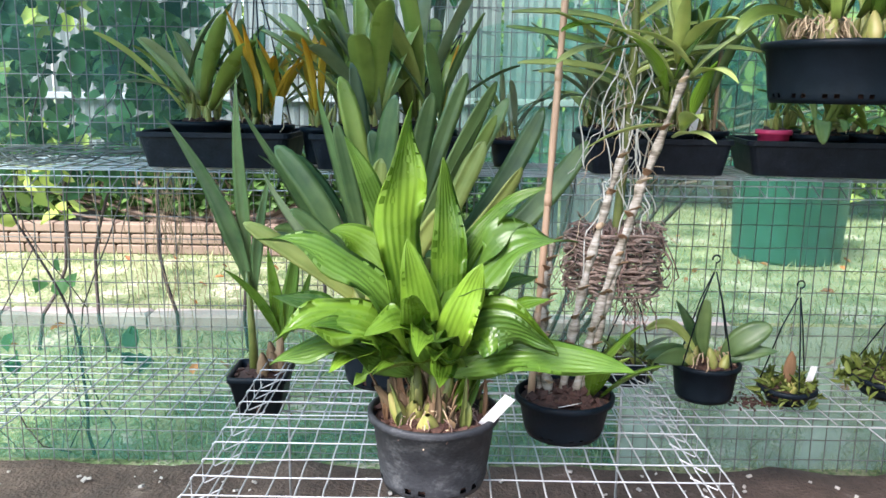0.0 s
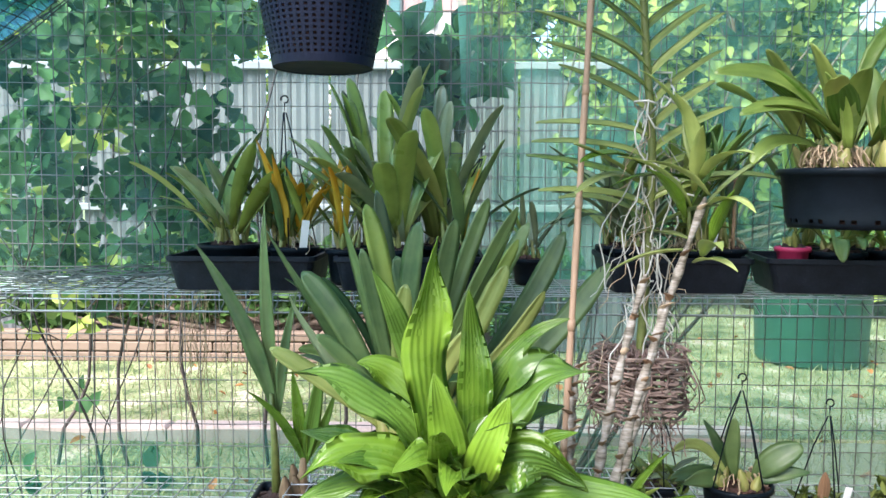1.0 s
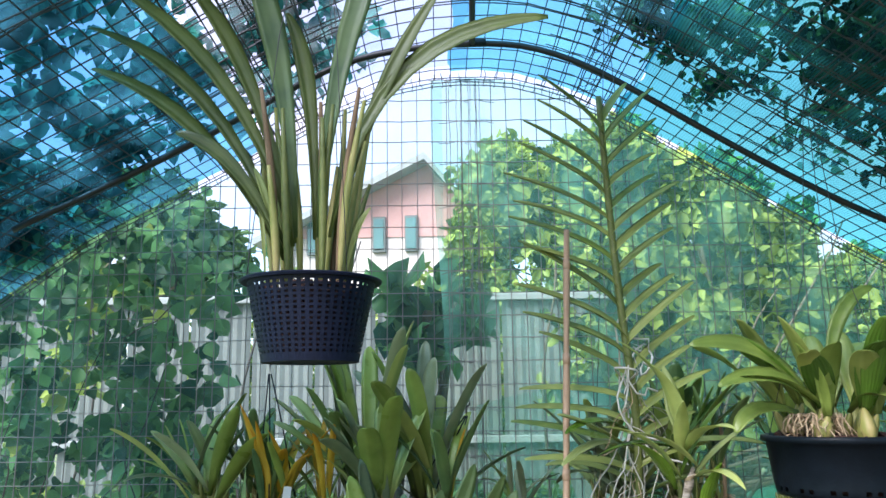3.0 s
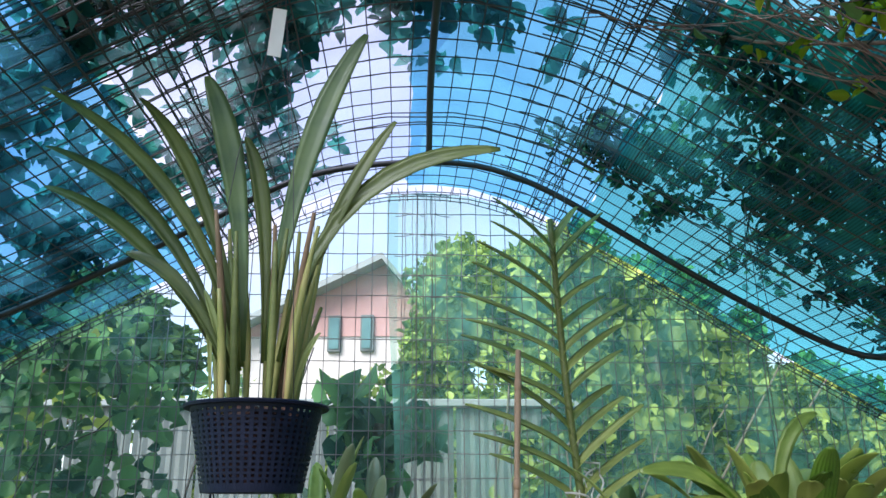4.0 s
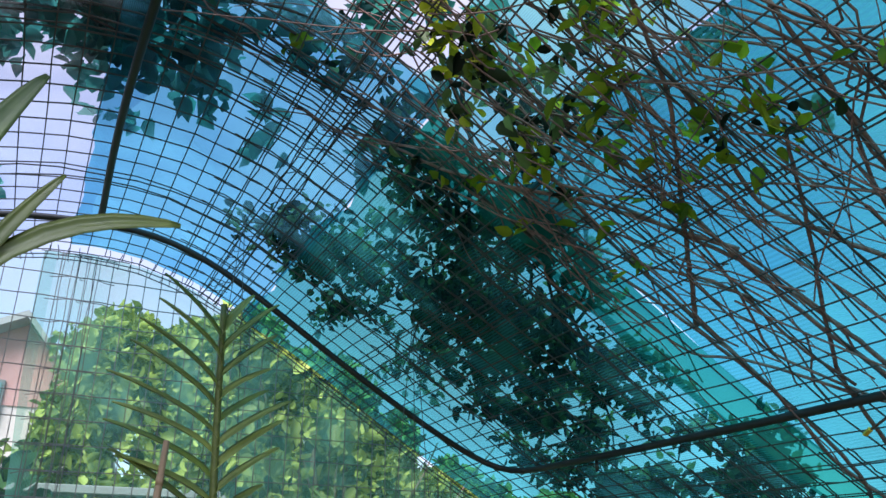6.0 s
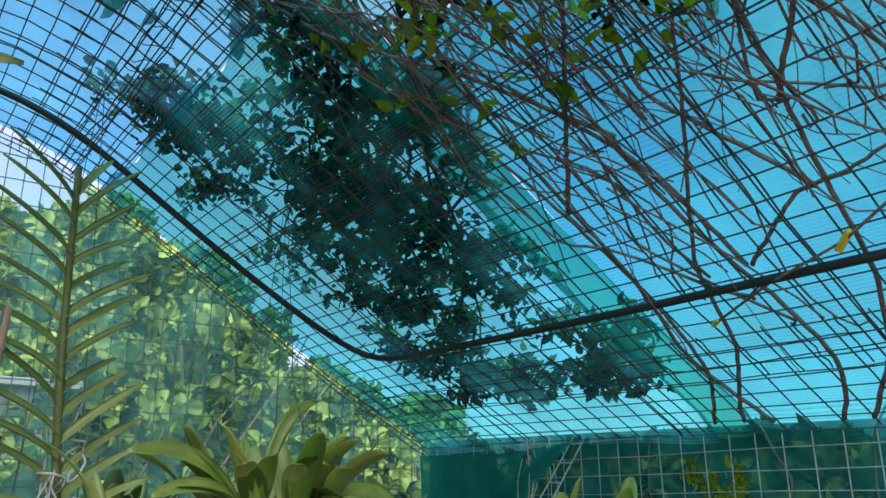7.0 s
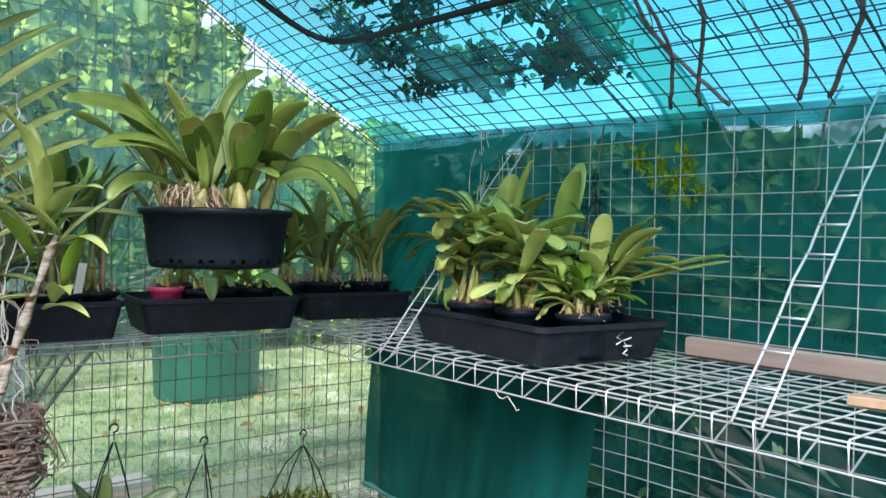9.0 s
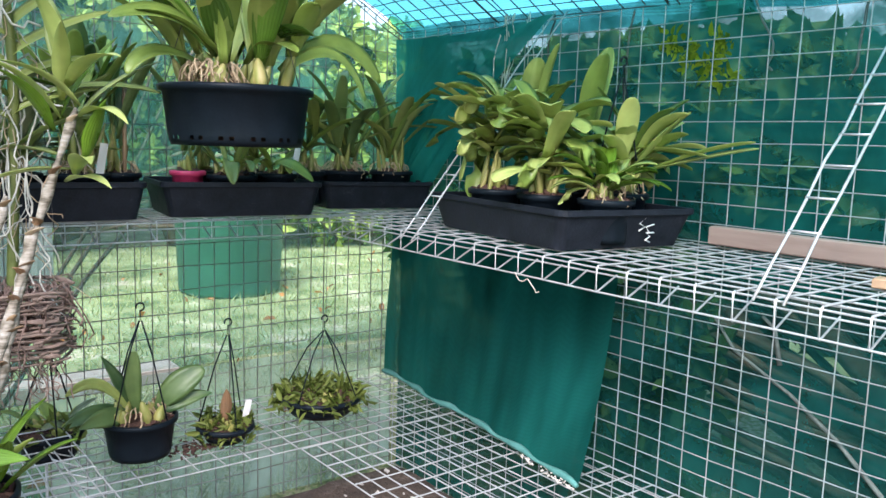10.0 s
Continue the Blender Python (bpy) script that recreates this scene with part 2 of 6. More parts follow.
# Pale metal given a dark base colour that stands in for the fence's shade.
FENCEM = surface("shade_toned_sheet_metal", [(0.2, (0.075, 0.09, 0.09)), (0.8, (0.145, 0.16, 0.16))], 2, 0.6, 0.1, 0.1)
BIN = surface("green_bin_plastic", [(0.2, (0.006, 0.065, 0.042)), (0.8, (0.012, 0.11, 0.07))], 6, 0.5, 0, 0.1)
# House wall and gable colours are paled to paint in the haze.
HOUSEW = surface("hazed_pink_render", [(0.2, (0.48, 0.42, 0.41)), (0.8, (0.60, 0.54, 0.53))], 3, 0.9, 0, 0.2)
HOUSER = surface("hazed_red_gable_boards", [(0.2, (0.42, 0.22, 0.21)), (0.8, (0.50, 0.29, 0.28))], 3, 0.8, 0, 0.2)
ROOFM = surface("grey_roof", [(0.2, (0.2, 0.22, 0.23)), (0.8, (0.3, 0.32, 0.33))], 3, 0.7, 0, 0.3)
GLASSM = surface("window_glass", [(0.2, (0.05, 0.12, 0.12)), (0.8, (0.09, 0.2, 0.2))], 3, 0.1, 0, 0.0)
TRUNK = surface("tree_bark", [(0.2, (0.06, 0.04, 0.03)), (0.8, (0.2, 0.15, 0.11))], 8, 0.95, 0, 0.8, 60)
YELLOW = surface("yellow_tape", [(0.2, (0.55, 0.38, 0.02)), (0.8, (0.75, 0.55, 0.04))], 20, 0.5)

# Streaked light and dark thread colour paints the light caught by wrinkles.
CLOTH_WALL = cloth_material("thin_green_shade_cloth", 0.36, (0.25, 0.64, 0.53), (0.82, 1.0, 0.91), 0.20, 0.6, 0.4, 1.4)
CLOTH_LEFT = cloth_material("thin_low_shade_cloth", 0.42, (0.06, 0.30, 0.25), (0.88, 1.0, 0.95))
CLOTH_THIN = cloth_material("threadbare_shade_cloth", 0.14, (0.30, 0.56, 0.54), (0.86, 0.98, 0.97), 0.10, 0.5, 0.6, 1.3)
CLOTH_MILKY = cloth_material("bleached_shade_cloth", 0.32, (0.50, 0.72, 0.66), (0.88, 1.0, 0.96), 0.12, 0.5, 0.6, 1.3)
CLOTH_SHEER = cloth_material("sheer_green_shade_cloth", 0.30, (0.20, 0.58, 0.51), (0.86, 1.0, 0.95))
HEM = surface("pale_hem", [(0.2, (0.03, 0.14, 0.125)), (0.8, (0.08, 0.24, 0.22))], 20, 0.8, 0, 0.3, 120)
CLOTH_DARK = cloth_material("dense_green_shade_cloth", 0.83, (0.006, 0.120, 0.102), (0.7, 0.97, 0.92), 0.14, 1.0, 0.6, 1.3)
CLOTH_DIM = cloth_material("thin_dark_shade_cloth", 0.74, (0.008, 0.085, 0.078), (0.7, 0.95, 0.92), 0.16, 1.0, 0.5, 1.4)
# Wide low/high mottling paints bright sky and dark foliage patches into the roof cloth.
CLOTH_ROOF = cloth_material("roof_shade_cloth", 0.30, (0.035, 0.28, 0.31), (0.12, 0.53, 0.54), 0.24, 1.0, 0.25, 2.0, 44, .4)
CLOTH_NEAR = cloth_material("doubled_roof_shade_cloth", 0.42, (0.03, 0.27, 0.31), (0.09, 0.50, 0.54), 0.26, 1.0, 0.3, 1.9, 36, .3)
# For an added ridge sheet that dims the sky and tints it lavender.
CLOTH_HAZE = cloth_material("sky_tinting_sheet", 0.18, (0.46, 0.56, 0.66), (0.70, 0.78, 0.92), 0.12)
CLOTH_PALE = cloth_material("thin_blue_roof_cloth", 0.24, (0.08, 0.32, 0.45), (0.20, 0.60, 0.76), 0.22, 1.0, 0.3, 1.8)
CLOTH_CYAN = cloth_material("thin_cyan_roof_cloth", 0.22, (0.10, 0.42, 0.45), (0.32, 0.78, 0.76), 0.16, 1.0, 0.5, 1.4)
CLOTH_BAND = cloth_material("doubled_seam_of_shade_cloth", 0.55, (0.010, 0.20, 0.17), (0.04, 0.50, 0.42), 0.10)
CLOTH_UP = cloth_material("gathered_shade_cloth", 0.86, (0.010, 0.26, 0.22), (0.4, 0.95, 0.85), 0.08, 0.5, 0.6, 1.4)
CLOTH_BLUE = cloth_material("old_blue_roof_cloth", 0.30, (0.05, 0.24, 0.38), (0.20, 0.58, 0.86), 0.16, 1.0, 0.4, 1.5)
CLOTH_FOLD = cloth_material("hanging_shade_cloth", 0.92, (0.007, 0.115, 0.10), (0.5, 0.9, 0.8), 0.07, 0.18, 0.5, 1.6)

LEAF_A = leaf_material("bright_pleated_leaf", (0.045, 0.12, 0.010), (0.20, 0.36, 0.030), (0.33, 0.48, 0.10), 0.26, 0.30, 7, 0.13, bump=.30)
LEAF_A2 = leaf_material("deep_green_pleated_leaf", (0.03, 0.085, 0.012), (0.12, 0.24, 0.03), (0.22, 0.35, 0.08), 0.28, 0.25, 7, 0.13, bump=.30)
LEAF_E = leaf_material("dark_strap_leaf", (0.034, 0.085, 0.030), (0.182, 0.273, 0.085), (0.143, 0.208, 0.072), 0.36, 0.18, 3, 0.10, bump=.08)
LEAF_G = leaf_material("greyish_strap_leaf", (0.110, 0.154, 0.077), (0.308, 0.363, 0.198), (0.286, 0.341, 0.187), 0.30, 0.2, 2, 0.10, bump=.08)
LEAF_O = leaf_material("olive_leaf", (0.11, 0.18, 0.035), (0.34, 0.45, 0.095), (0.38, 0.48, 0.13), 0.28, 0.25, 2, 0.12, bump=.08)
# Lit copy of the olive leaf: the light on it is put into the colour.
LEAF_S = leaf_material("lit_olive_leaf", (0.22, 0.31, 0.07), (0.60, 0.66, 0.22), (0.56, 0.63, 0.24), 0.30, 0.25, 2, 0.12, bump=.08)
LEAF_Y = leaf_material("yellowing_leaf", (0.55, 0.35, 0.02), (0.80, 0.56, 0.07), (0.7, 0.5, 0.1), 0.45, 0.35, 3, 0.2, tip=(0.70, 0.32, 0.02))
LEAF_P = leaf_material("pale_leaf", (0.16, 0.23, 0.06), (0.41, 0.47, 0.16), (0.45, 0.50, 0.19), 0.32, 0.28, 2, 0.12, bump=.08)
LEAF_V = leaf_material("vanda_leaf", (0.150, 0.206, 0.044), (0.413, 0.469, 0.125), (0.438, 0.488, 0.175), 0.40, 0.2, 2, 0.2)
LEAF_H = leaf_material("long_olive_leaf", (0.045, 0.075, 0.018), (0.135, 0.18, 0.042), (0.16, 0.20, 0.06), 0.34, 0.22, 2, 0.2)
LEAF_B = leaf_material("brown_dry_leaf", (0.16, 0.09, 0.05), (0.30, 0.17, 0.09), (0.3, 0.2, 0.1), 0.6, 0.2, 4, 0.2)
VINE = foliage_material("vine_leaves", (0.014, 0.065, 0.048), (0.12, 0.29, 0.11), 0.5, 0.55)
# Vine copies with shade, backlight and sunlight put into the leaf colour.
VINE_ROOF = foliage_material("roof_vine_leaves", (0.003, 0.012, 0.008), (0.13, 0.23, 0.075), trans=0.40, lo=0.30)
VINE_HIGH = foliage_material("backlight_coloured_vine_leaves", (0.008, 0.085, 0.085), (0.045, 0.28, 0.23), 0.7, trans=0.6)
VINE_LIT = foliage_material("sunlight_coloured_vine_leaves", (0.08, 0.16, 0.01), (0.40, 0.46, 0.03), trans=0.65)
SHRUB = foliage_material("shrub_leaves", (0.015, 0.055, 0.025), (0.36, 0.46, 0.10), lo=0.26)
BUSH = foliage_material("garden_bush_leaves", (0.06, 0.14, 0.04), (0.34, 0.44, 0.10))
TREE = foliage_material("tree_leaves", (0.03, 0.08, 0.025), (0.10, 0.20, 0.05))
GRASS = foliage_material("grass_blades", (0.14, 0.20, 0.07), (0.37, 0.40, 0.20))
LITTER = foliage_material("fallen_leaf", (0.20, 0.08, 0.03), (0.50, 0.22, 0.08))
MOSS = foliage_material("small_orchid_leaves", (0.06, 0.09, 0.015), (0.17, 0.21, 0.05))
GRIT = surface("pale_grit", [(0.2, (0.3, 0.27, 0.24)), (0.8, (0.55, 0.5, 0.46))], 12, 0.9)


# ---- mesh helpers ----
class Build:
    """Gathers vertices, faces and leaf coordinates for one mesh."""

    def __init__(self):
        self.v, self.f, self.uv, self.n = [], [], [], 0

    def add(self, verts, faces, uvs=None):
        verts = np.asarray(verts, float)
        self.v.append(verts)
        o = self.n
        self.f.extend([tuple(i + o for i in f) for f in faces])
        self.uv.append(np.zeros((len(verts), 2)) if uvs is None else np.asarray(uvs, float))
        self.n += len(verts)
        return self

    def tube(self, pts, rad, sides=6, caps=True):
        pts = np.asarray(pts, float)
        n = len(pts)
        rad = np.full(n, rad) if np.isscalar(rad) else np.asarray(rad, float)
        tan = np.gradient(pts, axis=0)
        tan /= np.linalg.norm(tan, axis=1)[:, None] + 1e-9
        ref = np.array([0, 0, 1.0]) if abs(tan[:, 2]).mean() < 0.8 else np.array([1.0, 0, 0])
        s = np.cross(tan, ref)
        s /= np.linalg.norm(s, axis=1)[:, None] + 1e-9
        u = np.cross(s, tan)
        a = np.arange(sides) * 2 * np.pi / sides + np.pi / sides
        ring = pts[:, None] + rad[:, None, None] * (np.cos(a)[None, :, None] * s[:, None] + np.sin(a)[None, :, None] * u[:, None])
        f = [(i * sides + k, i * sides + (k + 1) % sides, (i + 1) * sides + (k + 1) % sides, (i + 1) * sides + k) for i in range(n - 1) for k in range(sides)]
        if caps:
            f += [tuple(range(sides))[::-1], tuple((n - 1) * sides + k for k in range(sides))]
        return self.add(ring.reshape(-1, 3), f)

    def lathe(self, profile, seg=32, centre=(0, 0, 0), skip=None, squash=None):
        """profile: (radius, height) pairs, from the bottom outside over the rim to the inside. skip(i, k): faces left open."""
        a = np.arange(seg) * 2 * np.pi / seg
        q = np.ones(seg) if squash is None else squash(a)
        v = np.array([[r * q[k] * math.cos(a[k]), r * q[k] * math.sin(a[k]), z] for r, z in profile for k in range(seg)]) + np.array(centre)
        f = []
        for i in range(len(profile) - 1):
            for k in range(seg):
                if skip and skip(i, k):
                    continue
                f.append((i * seg + k, i * seg + (k + 1) % seg, (i + 1) * seg + (k + 1) % seg, (i + 1) * seg + k))
        return self.add(v, f)

    def box(self, sx, sy, sz, m=None):
        c = 0.12 * min(sx, sy, sz)
        x, y, z = sx / 2, sy / 2, sz / 2
        loops = [(x - c, y - c, -z), (x, y, -z + c), (x, y, z - c), (x - c, y - c, z)]
        v = [(px * a, py * b, pz) for px, py, pz in loops for a, b in ((-1, -1), (1, -1), (1, 1), (-1, 1))]
        f = [(i * 4 + k, i * 4 + (k + 1) % 4, (i + 1) * 4 + (k + 1) % 4, (i + 1) * 4 + k) for i in range(3) for k in range(4)]
        f += [(3, 2, 1, 0), (12, 13, 14, 15)]
        v = np.array([v[i] for q in f for i in q])
        f = [tuple(range(4 * i, 4 * i + 4)) for i in range(len(f))]
        if m is not None:
            v = np.array([m @ Vector(p) for p in v])
        return self.add(v, f)

    def leaf(self, b, c, t, width, shape="strap", fold=0.25, twist=0.0, face=(0, 0, 1), ripple=0.0, n=11, thick=0.0012):
        """A blade along the curve b-c-t, folded along its middle, with a top and an underside."""
        b, c, t = (np.asarray(p, float) for p in (b, c, t))
        n = 19 if ripple else n
        s = 1 - (1 - np.linspace(0, 1, n)) ** 1.45
        p = (1 - s)[:, None] ** 2 * b + (2 * s * (1 - s))[:, None] * c + s[:, None] ** 2 * t
        tan = np.gradient(p, axis=0)
        tan /= np.linalg.norm(tan, axis=1)[:, None] + 1e-9
        side = np.cross(tan, np.asarray(face, float))
        bad = np.linalg.norm(side, axis=1) < 0.15
        side[bad] = np.cross(tan[bad], (0.3, -1, 0.1))
        side /= np.linalg.norm(side, axis=1)[:, None] + 1e-9
        up = np.cross(side, tan)
        tw = twist * s
        side, up = side * np.cos(tw)[:, None] + up * np.sin(tw)[:, None], up * np.cos(tw)[:, None] - side * np.sin(tw)[:, None]
        if shape == "strap":
            w = np.minimum(1, 0.45 + 1.6 * s) * np.sqrt(np.clip(1 - (np.clip(s - 0.55, 0, 1) / 0.46) ** 2.4, 0, 1))
        elif shape == "sword":
            w = np.minimum(1, 0.14 + 1.3 * s) * np.sqrt(np.clip(1 - (np.clip(s - 0.5, 0, 1) / 0.51) ** 2.1, 0, 1))
        elif shape == "blunt":
            w = np.minimum(1, 0.55 + 0.9 * s) * np.sqrt(np.clip(1 - (np.clip(s - 0.80, 0, 1) / 0.202) ** 2, 0, 1))
        elif shape == "paddle":
            w = (0.30 + 0.70 * np.sin(np.pi / 2 * np.minimum(1, s / 0.6)) ** 1.2) * np.sqrt(np.clip(1 - (np.clip(s - 0.6, 0, 1) / 0.405) ** 2, 0, 1))
        elif shape == "oval":
            w = np.clip(np.sin(np.pi * np.clip(s, 0, 1) ** 0.85), 0, 1) ** 0.75 + 0.10 * (1 - s)
        else:
            w = np.minimum(1, 0.25 + 2.3 * s) * (1 - s ** 2.2) ** 0.9
        w = np.maximum(w, 0.03) * width / 2
        us = np.array([-1, -0.55, 0, 0.55, 1])
        wav = np.sin(s * 9.0 + 40 * width + b[0] * 50) * ripple
        wv2 = np.sin(s * 12.5 + 90 * t[0] + 30 * t[2]) * ripple * .9
        top = np.stack([p + side * (u * w)[:, None] + up * ((abs(u) * (fold + wv2) * w) + u * wav * w)[:, None] for u in us], 1)
        und = np.stack([p + side * (u * w * 0.97)[:, None] + up * ((abs(u) * (fold + wv2) * w) + u * wav * w - thick * (1.5 - abs(u)))[:, None] for u in us[::-1]], 1)
        ring = np.concatenate([top, und], 1)
        k = ring.shape[1]
        uv = np.array([[(u + 1) / 2, si] for si in s for u in (*us, *us[::-1])])
        f = [(i * k + j, i * k + (j + 1) % k, (i + 1) * k + (j + 1) % k, (i + 1) * k + j) for i in range(n - 1) for j in range(k)]
        f += [tuple(range(k))[::-1], tuple((n - 1) * k + j for j in range(k))]
        return self.add(ring.reshape(-1, 3), f, uv)

    def mesh(self, name, mat, smooth=True):
        me = bpy.data.meshes.new(name)
        v = np.concatenate(self.v)
        me.from_pydata(v.tolist(), [], self.f)
        uv = np.concatenate(self.uv)
        if uv.any():
            lay = me.uv_layers.new(name="UVMap")
            idx = np.empty(len(me.loops), np.int32)
            me.loops.foreach_get("vertex_index", idx)
            lay.data.foreach_set("uv", uv[idx].ravel())
        me.polygons.foreach_set("use_smooth", [smooth] * len(me.polygons))
        me.materials.append(mat)
        return me


def part(name, build, mat, parent, label="", smooth=True, m=None):
    ob = new(name, build.mesh(name, mat, smooth) if isinstance(build, Build) else build)
    ob.parent = parent
    if m is not None:
        ob.matrix_basis = m
    if label:
        tagged(ob, label)
    return ob


def thing(name, label, category, m=None, group="", kind=""):
    ob = new(name)
    ob.empty_display_size = 0.05
    if m is not None:
        ob.matrix_basis = m
    return tagged(ob, label, category, group, kind)


def solid(name, build, mat, label, category="", kind="", group="", smooth=True, m=None):
    ob = new(name, build.mesh(name, mat, smooth))
    if m is not None:
        ob.matrix_basis = m
    return tagged(ob, label, category, group, kind)


def rounded(w, d, r, n=4):
    pts = []
    for cx, cy, a0 in ((w / 2 - r, d / 2 - r, 0), (-w / 2 + r, d / 2 - r, 90), (-w / 2 + r, -d / 2 + r, 180), (w / 2 - r, -d / 2 + r, 270)):
        for i in range(n + 1):
            a = radians(a0 + 90 * i / n)
            pts.append((cx + r * math.cos(a), cy + r * math.sin(a)))
    return pts


def loops(b, levels):
    """Bridges rounded rectangles (width, depth, radius, height)."""
    base = [[(x, y, z) for x, y in rounded(w, d, r)] for w, d, r, z in levels]
    k = len(base[0])
    v = [p for l in base for p in l]
    f = [(i * k + j, i * k + (j + 1) % k, (i + 1) * k + (j + 1) % k, (i + 1) * k + j) for i in range(len(base) - 1) for j in range(k)]
    f += [tuple(range(k))[::-1], tuple((len(base) - 1) * k + j for j in range(k))]
    return b.add(v, f)


def wander(rng, a, b, n, amp, smooth=3):
    """A crooked line between two points."""
    a, b = np.asarray(a, float), np.asarray(b, float)
    s = np.linspace(0, 1, n)
    off = np.array([[rng.uniform(-1, 1) for _ in range(3)] for _ in range(n)])
    for _ in range(smooth):
        off[1:-1] = (off[:-2] + off[1:-1] + off[2:]) / 3
    off *= amp * np.sin(np.pi * s)[:, None] ** 0.5 * 1.7
    return a + (b - a) * s[:, None] + off


def smooth_line(pts, n):
    """A rounded line near the given points."""
    p = np.asarray(pts, float)
    d = np.concatenate([[0], np.cumsum(np.linalg.norm(np.diff(p, axis=0), axis=1))])
    q = np.stack([np.interp(np.linspace(0, d[-1], n), d, p[:, i]) for i in range(3)], 1)
    for _ in range(4):
        q[1:-1] = (q[:-2] + 2 * q[1:-1] + q[2:]) / 4
    return q


def leaf_cloud(pts, size, seed, normal=None, spread=1.0, long=1.5):
    """Many small pointed leaves, each folded along its middle, at the given points."""
    r = np.random.RandomState(seed)
    pts = np.asarray(pts, float)
    n = len(pts)
    ax = r.normal(size=(n, 3))
    ax /= np.linalg.norm(ax, axis=1)[:, None]
    nm = r.normal(size=(n, 3)) * spread + (np.array(normal) if normal is not None else 0)
    sd = np.cross(ax, nm)
    sd /= np.linalg.norm(sd, axis=1)[:, None] + 1e-9
    up = np.cross(sd, ax)
    L = r.uniform(size[0], size[1], n)[:, None]
    w = L / long / 2
    rim_ = ((.10, .62), (.34, .98), (.68, .70))
    out_ = [pts] + [pts + ax * L * a + sd * w * q + up * w * (.22 + .2 * q) for a, q in rim_] + [pts + ax * L - up * L * .14]
    out_ += [pts + ax * L * a - sd * w * q + up * w * (.22 + .2 * q) for a, q in rim_[::-1]]
    v = np.stack(out_, 1).reshape(-1, 3)
    f = []
    for i in range(n):
        o = i * 8
        f += [(o, o + 1, o + 2, o + 3, o + 4), (o, o + 4, o + 5, o + 6, o + 7)]
    return Build().add(v, f)


# ---- the house frame: sizes ----
WALL_Y, WALL_R, WALL_L, FRONT_Y = 2.58, 1.88, -1.67, -1.9
SHELF_Z, LOW_Z, PEN_Z = 1.062, 0.385, 0.545
SECTION = [(1.88, 1.70), (1.42, 1.955), (0.95, 2.25), (0.60, 2.46), (0.42, 2.55), (0.26, 2.60), (0.10, 2.615), (-0.06, 2.605), (-0.22, 2.57),
           (-0.40, 2.49), (-0.75, 2.28), (-1.22, 2.035), (-1.67, 1.70)]
_sx = np.array([p[0] for p in SECTION[::-1]])
_sz = np.array([p[1] for p in SECTION[::-1]])


def sag(x, y):
    """The roof mesh sinks a little away from the back wall, most at the eaves."""
    return 0.045 * min(1, max(0, (2.3 - y) / 1.5)) * min(1, abs(x - 0.1) / 1.2)


def roof_z(x, y=WALL_Y):
    return float(np.interp(x, _sx, _sz)) - sag(x, y)


def bent(p, rng, amp):
    return np.asarray(p, float) + np.array([[rng.uniform(-amp, amp) for _ in range(3)] for _ in p])


# ---- ground ----
gb = Build()
gx = np.concatenate([np.linspace(-400, -12, 8), np.linspace(-10, 10, 41), np.linspace(12, 400, 8)])
gv = [(x, y, 0.018 * noise.noise((x * 0.7, y * 0.7, 0)) - 0.02 if abs(x) < 11 and abs(y) < 11 else -0.03) for y in gx for x in gx]
k = len(gx)
gb.add(gv, [(j * k + i, j * k + i + 1, (j + 1) * k + i + 1, (j + 1) * k + i) for j in range(k - 1) for i in range(k - 1)])
solid("ground", gb, LAWN, "patchy dry lawn that runs out to the horizon", "ground", "structure")

rng = random.Random(5)
sb = Build()
nx, ny = 60, 70
sv = [(-1.72 + 3.66 * i / nx, -1.95 + 4.56 * j / ny, 0.012 + 0.03 * noise.noise((i * .22, j * .22, 3)) + 0.012 * noise.noise((i * .9, j * .9, 7)) if 0 < i < nx and 0 < j < ny else -0.03)
      for j in range(ny + 1) for i in range(nx + 1)]
sb.add(sv, [(j * (nx + 1) + i, j * (nx + 1) + i + 1, (j + 1) * (nx + 1) + i + 1, (j + 1) * (nx + 1) + i) for j in range(ny) for i in range(nx)])
solid("floor", sb, SOIL, "bare dark soil floor with pale chips and debris", "floor", "structure")
gr = Build()
for _ in range(420):
    x, y = rng.uniform(-1.6, 1.8), rng.uniform(0.9, 2.5)
    s = rng.uniform(0.004, 0.013)
    gr.box(s * 1.6, s, s * .7, pose(x, y, 0.03 + 0.03 * noise.noise(((x + 1.72) / 3.66 * 60 * .22, (y + 1.95) / 4.56 * 70 * .22, 3)) * 1.0 - .008, rng.uniform(-30, 30), rng.uniform(-30, 30), rng.uniform(0, 360)))
solid("gravel", gr, GRIT, "pale grit and perlite scattered on the soil", "gravel", "stuff", smooth=False)
r0 = np.random.RandomState(3)
gp = np.stack([r0.uniform(-4.5, 5, 26000), 2.62 + 7 * r0.uniform(0, 1, 26000) ** 1.4, np.full(26000, -0.02)], 1)
gl = r0.uniform(0.02, 0.075, 26000)[:, None]
gd = r0.normal(size=(26000, 3)) * (0.5, 0.5, 0.1) + (0, 0, 1)
gs = r0.normal(size=(26000, 3)) * (1, 1, 0)
gs = gs / np.linalg.norm(gs, axis=1)[:, None] * 0.005
gvv = np.stack([gp - gs, gp + gs, gp + gd * gl], 1).reshape(-1, 3)
solid("grass", Build().add(gvv, [(3 * i, 3 * i + 1, 3 * i + 2) for i in range(26000)]), GRASS, "short dry grass tufts over the lawn", "grass", "stuff")

lp = np.stack([r0.uniform(-4, 5, 130), 2.8 + 5 * r0.uniform(0, 1, 130), np.full(130, 0.015)], 1)
solid("fallen_leaves", leaf_cloud(lp, (.04, .09), 9, (0, 0, 1), .3, 1.6), LITTER, "brown and orange fallen leaves on the lawn", "leaf litter", "stuff")


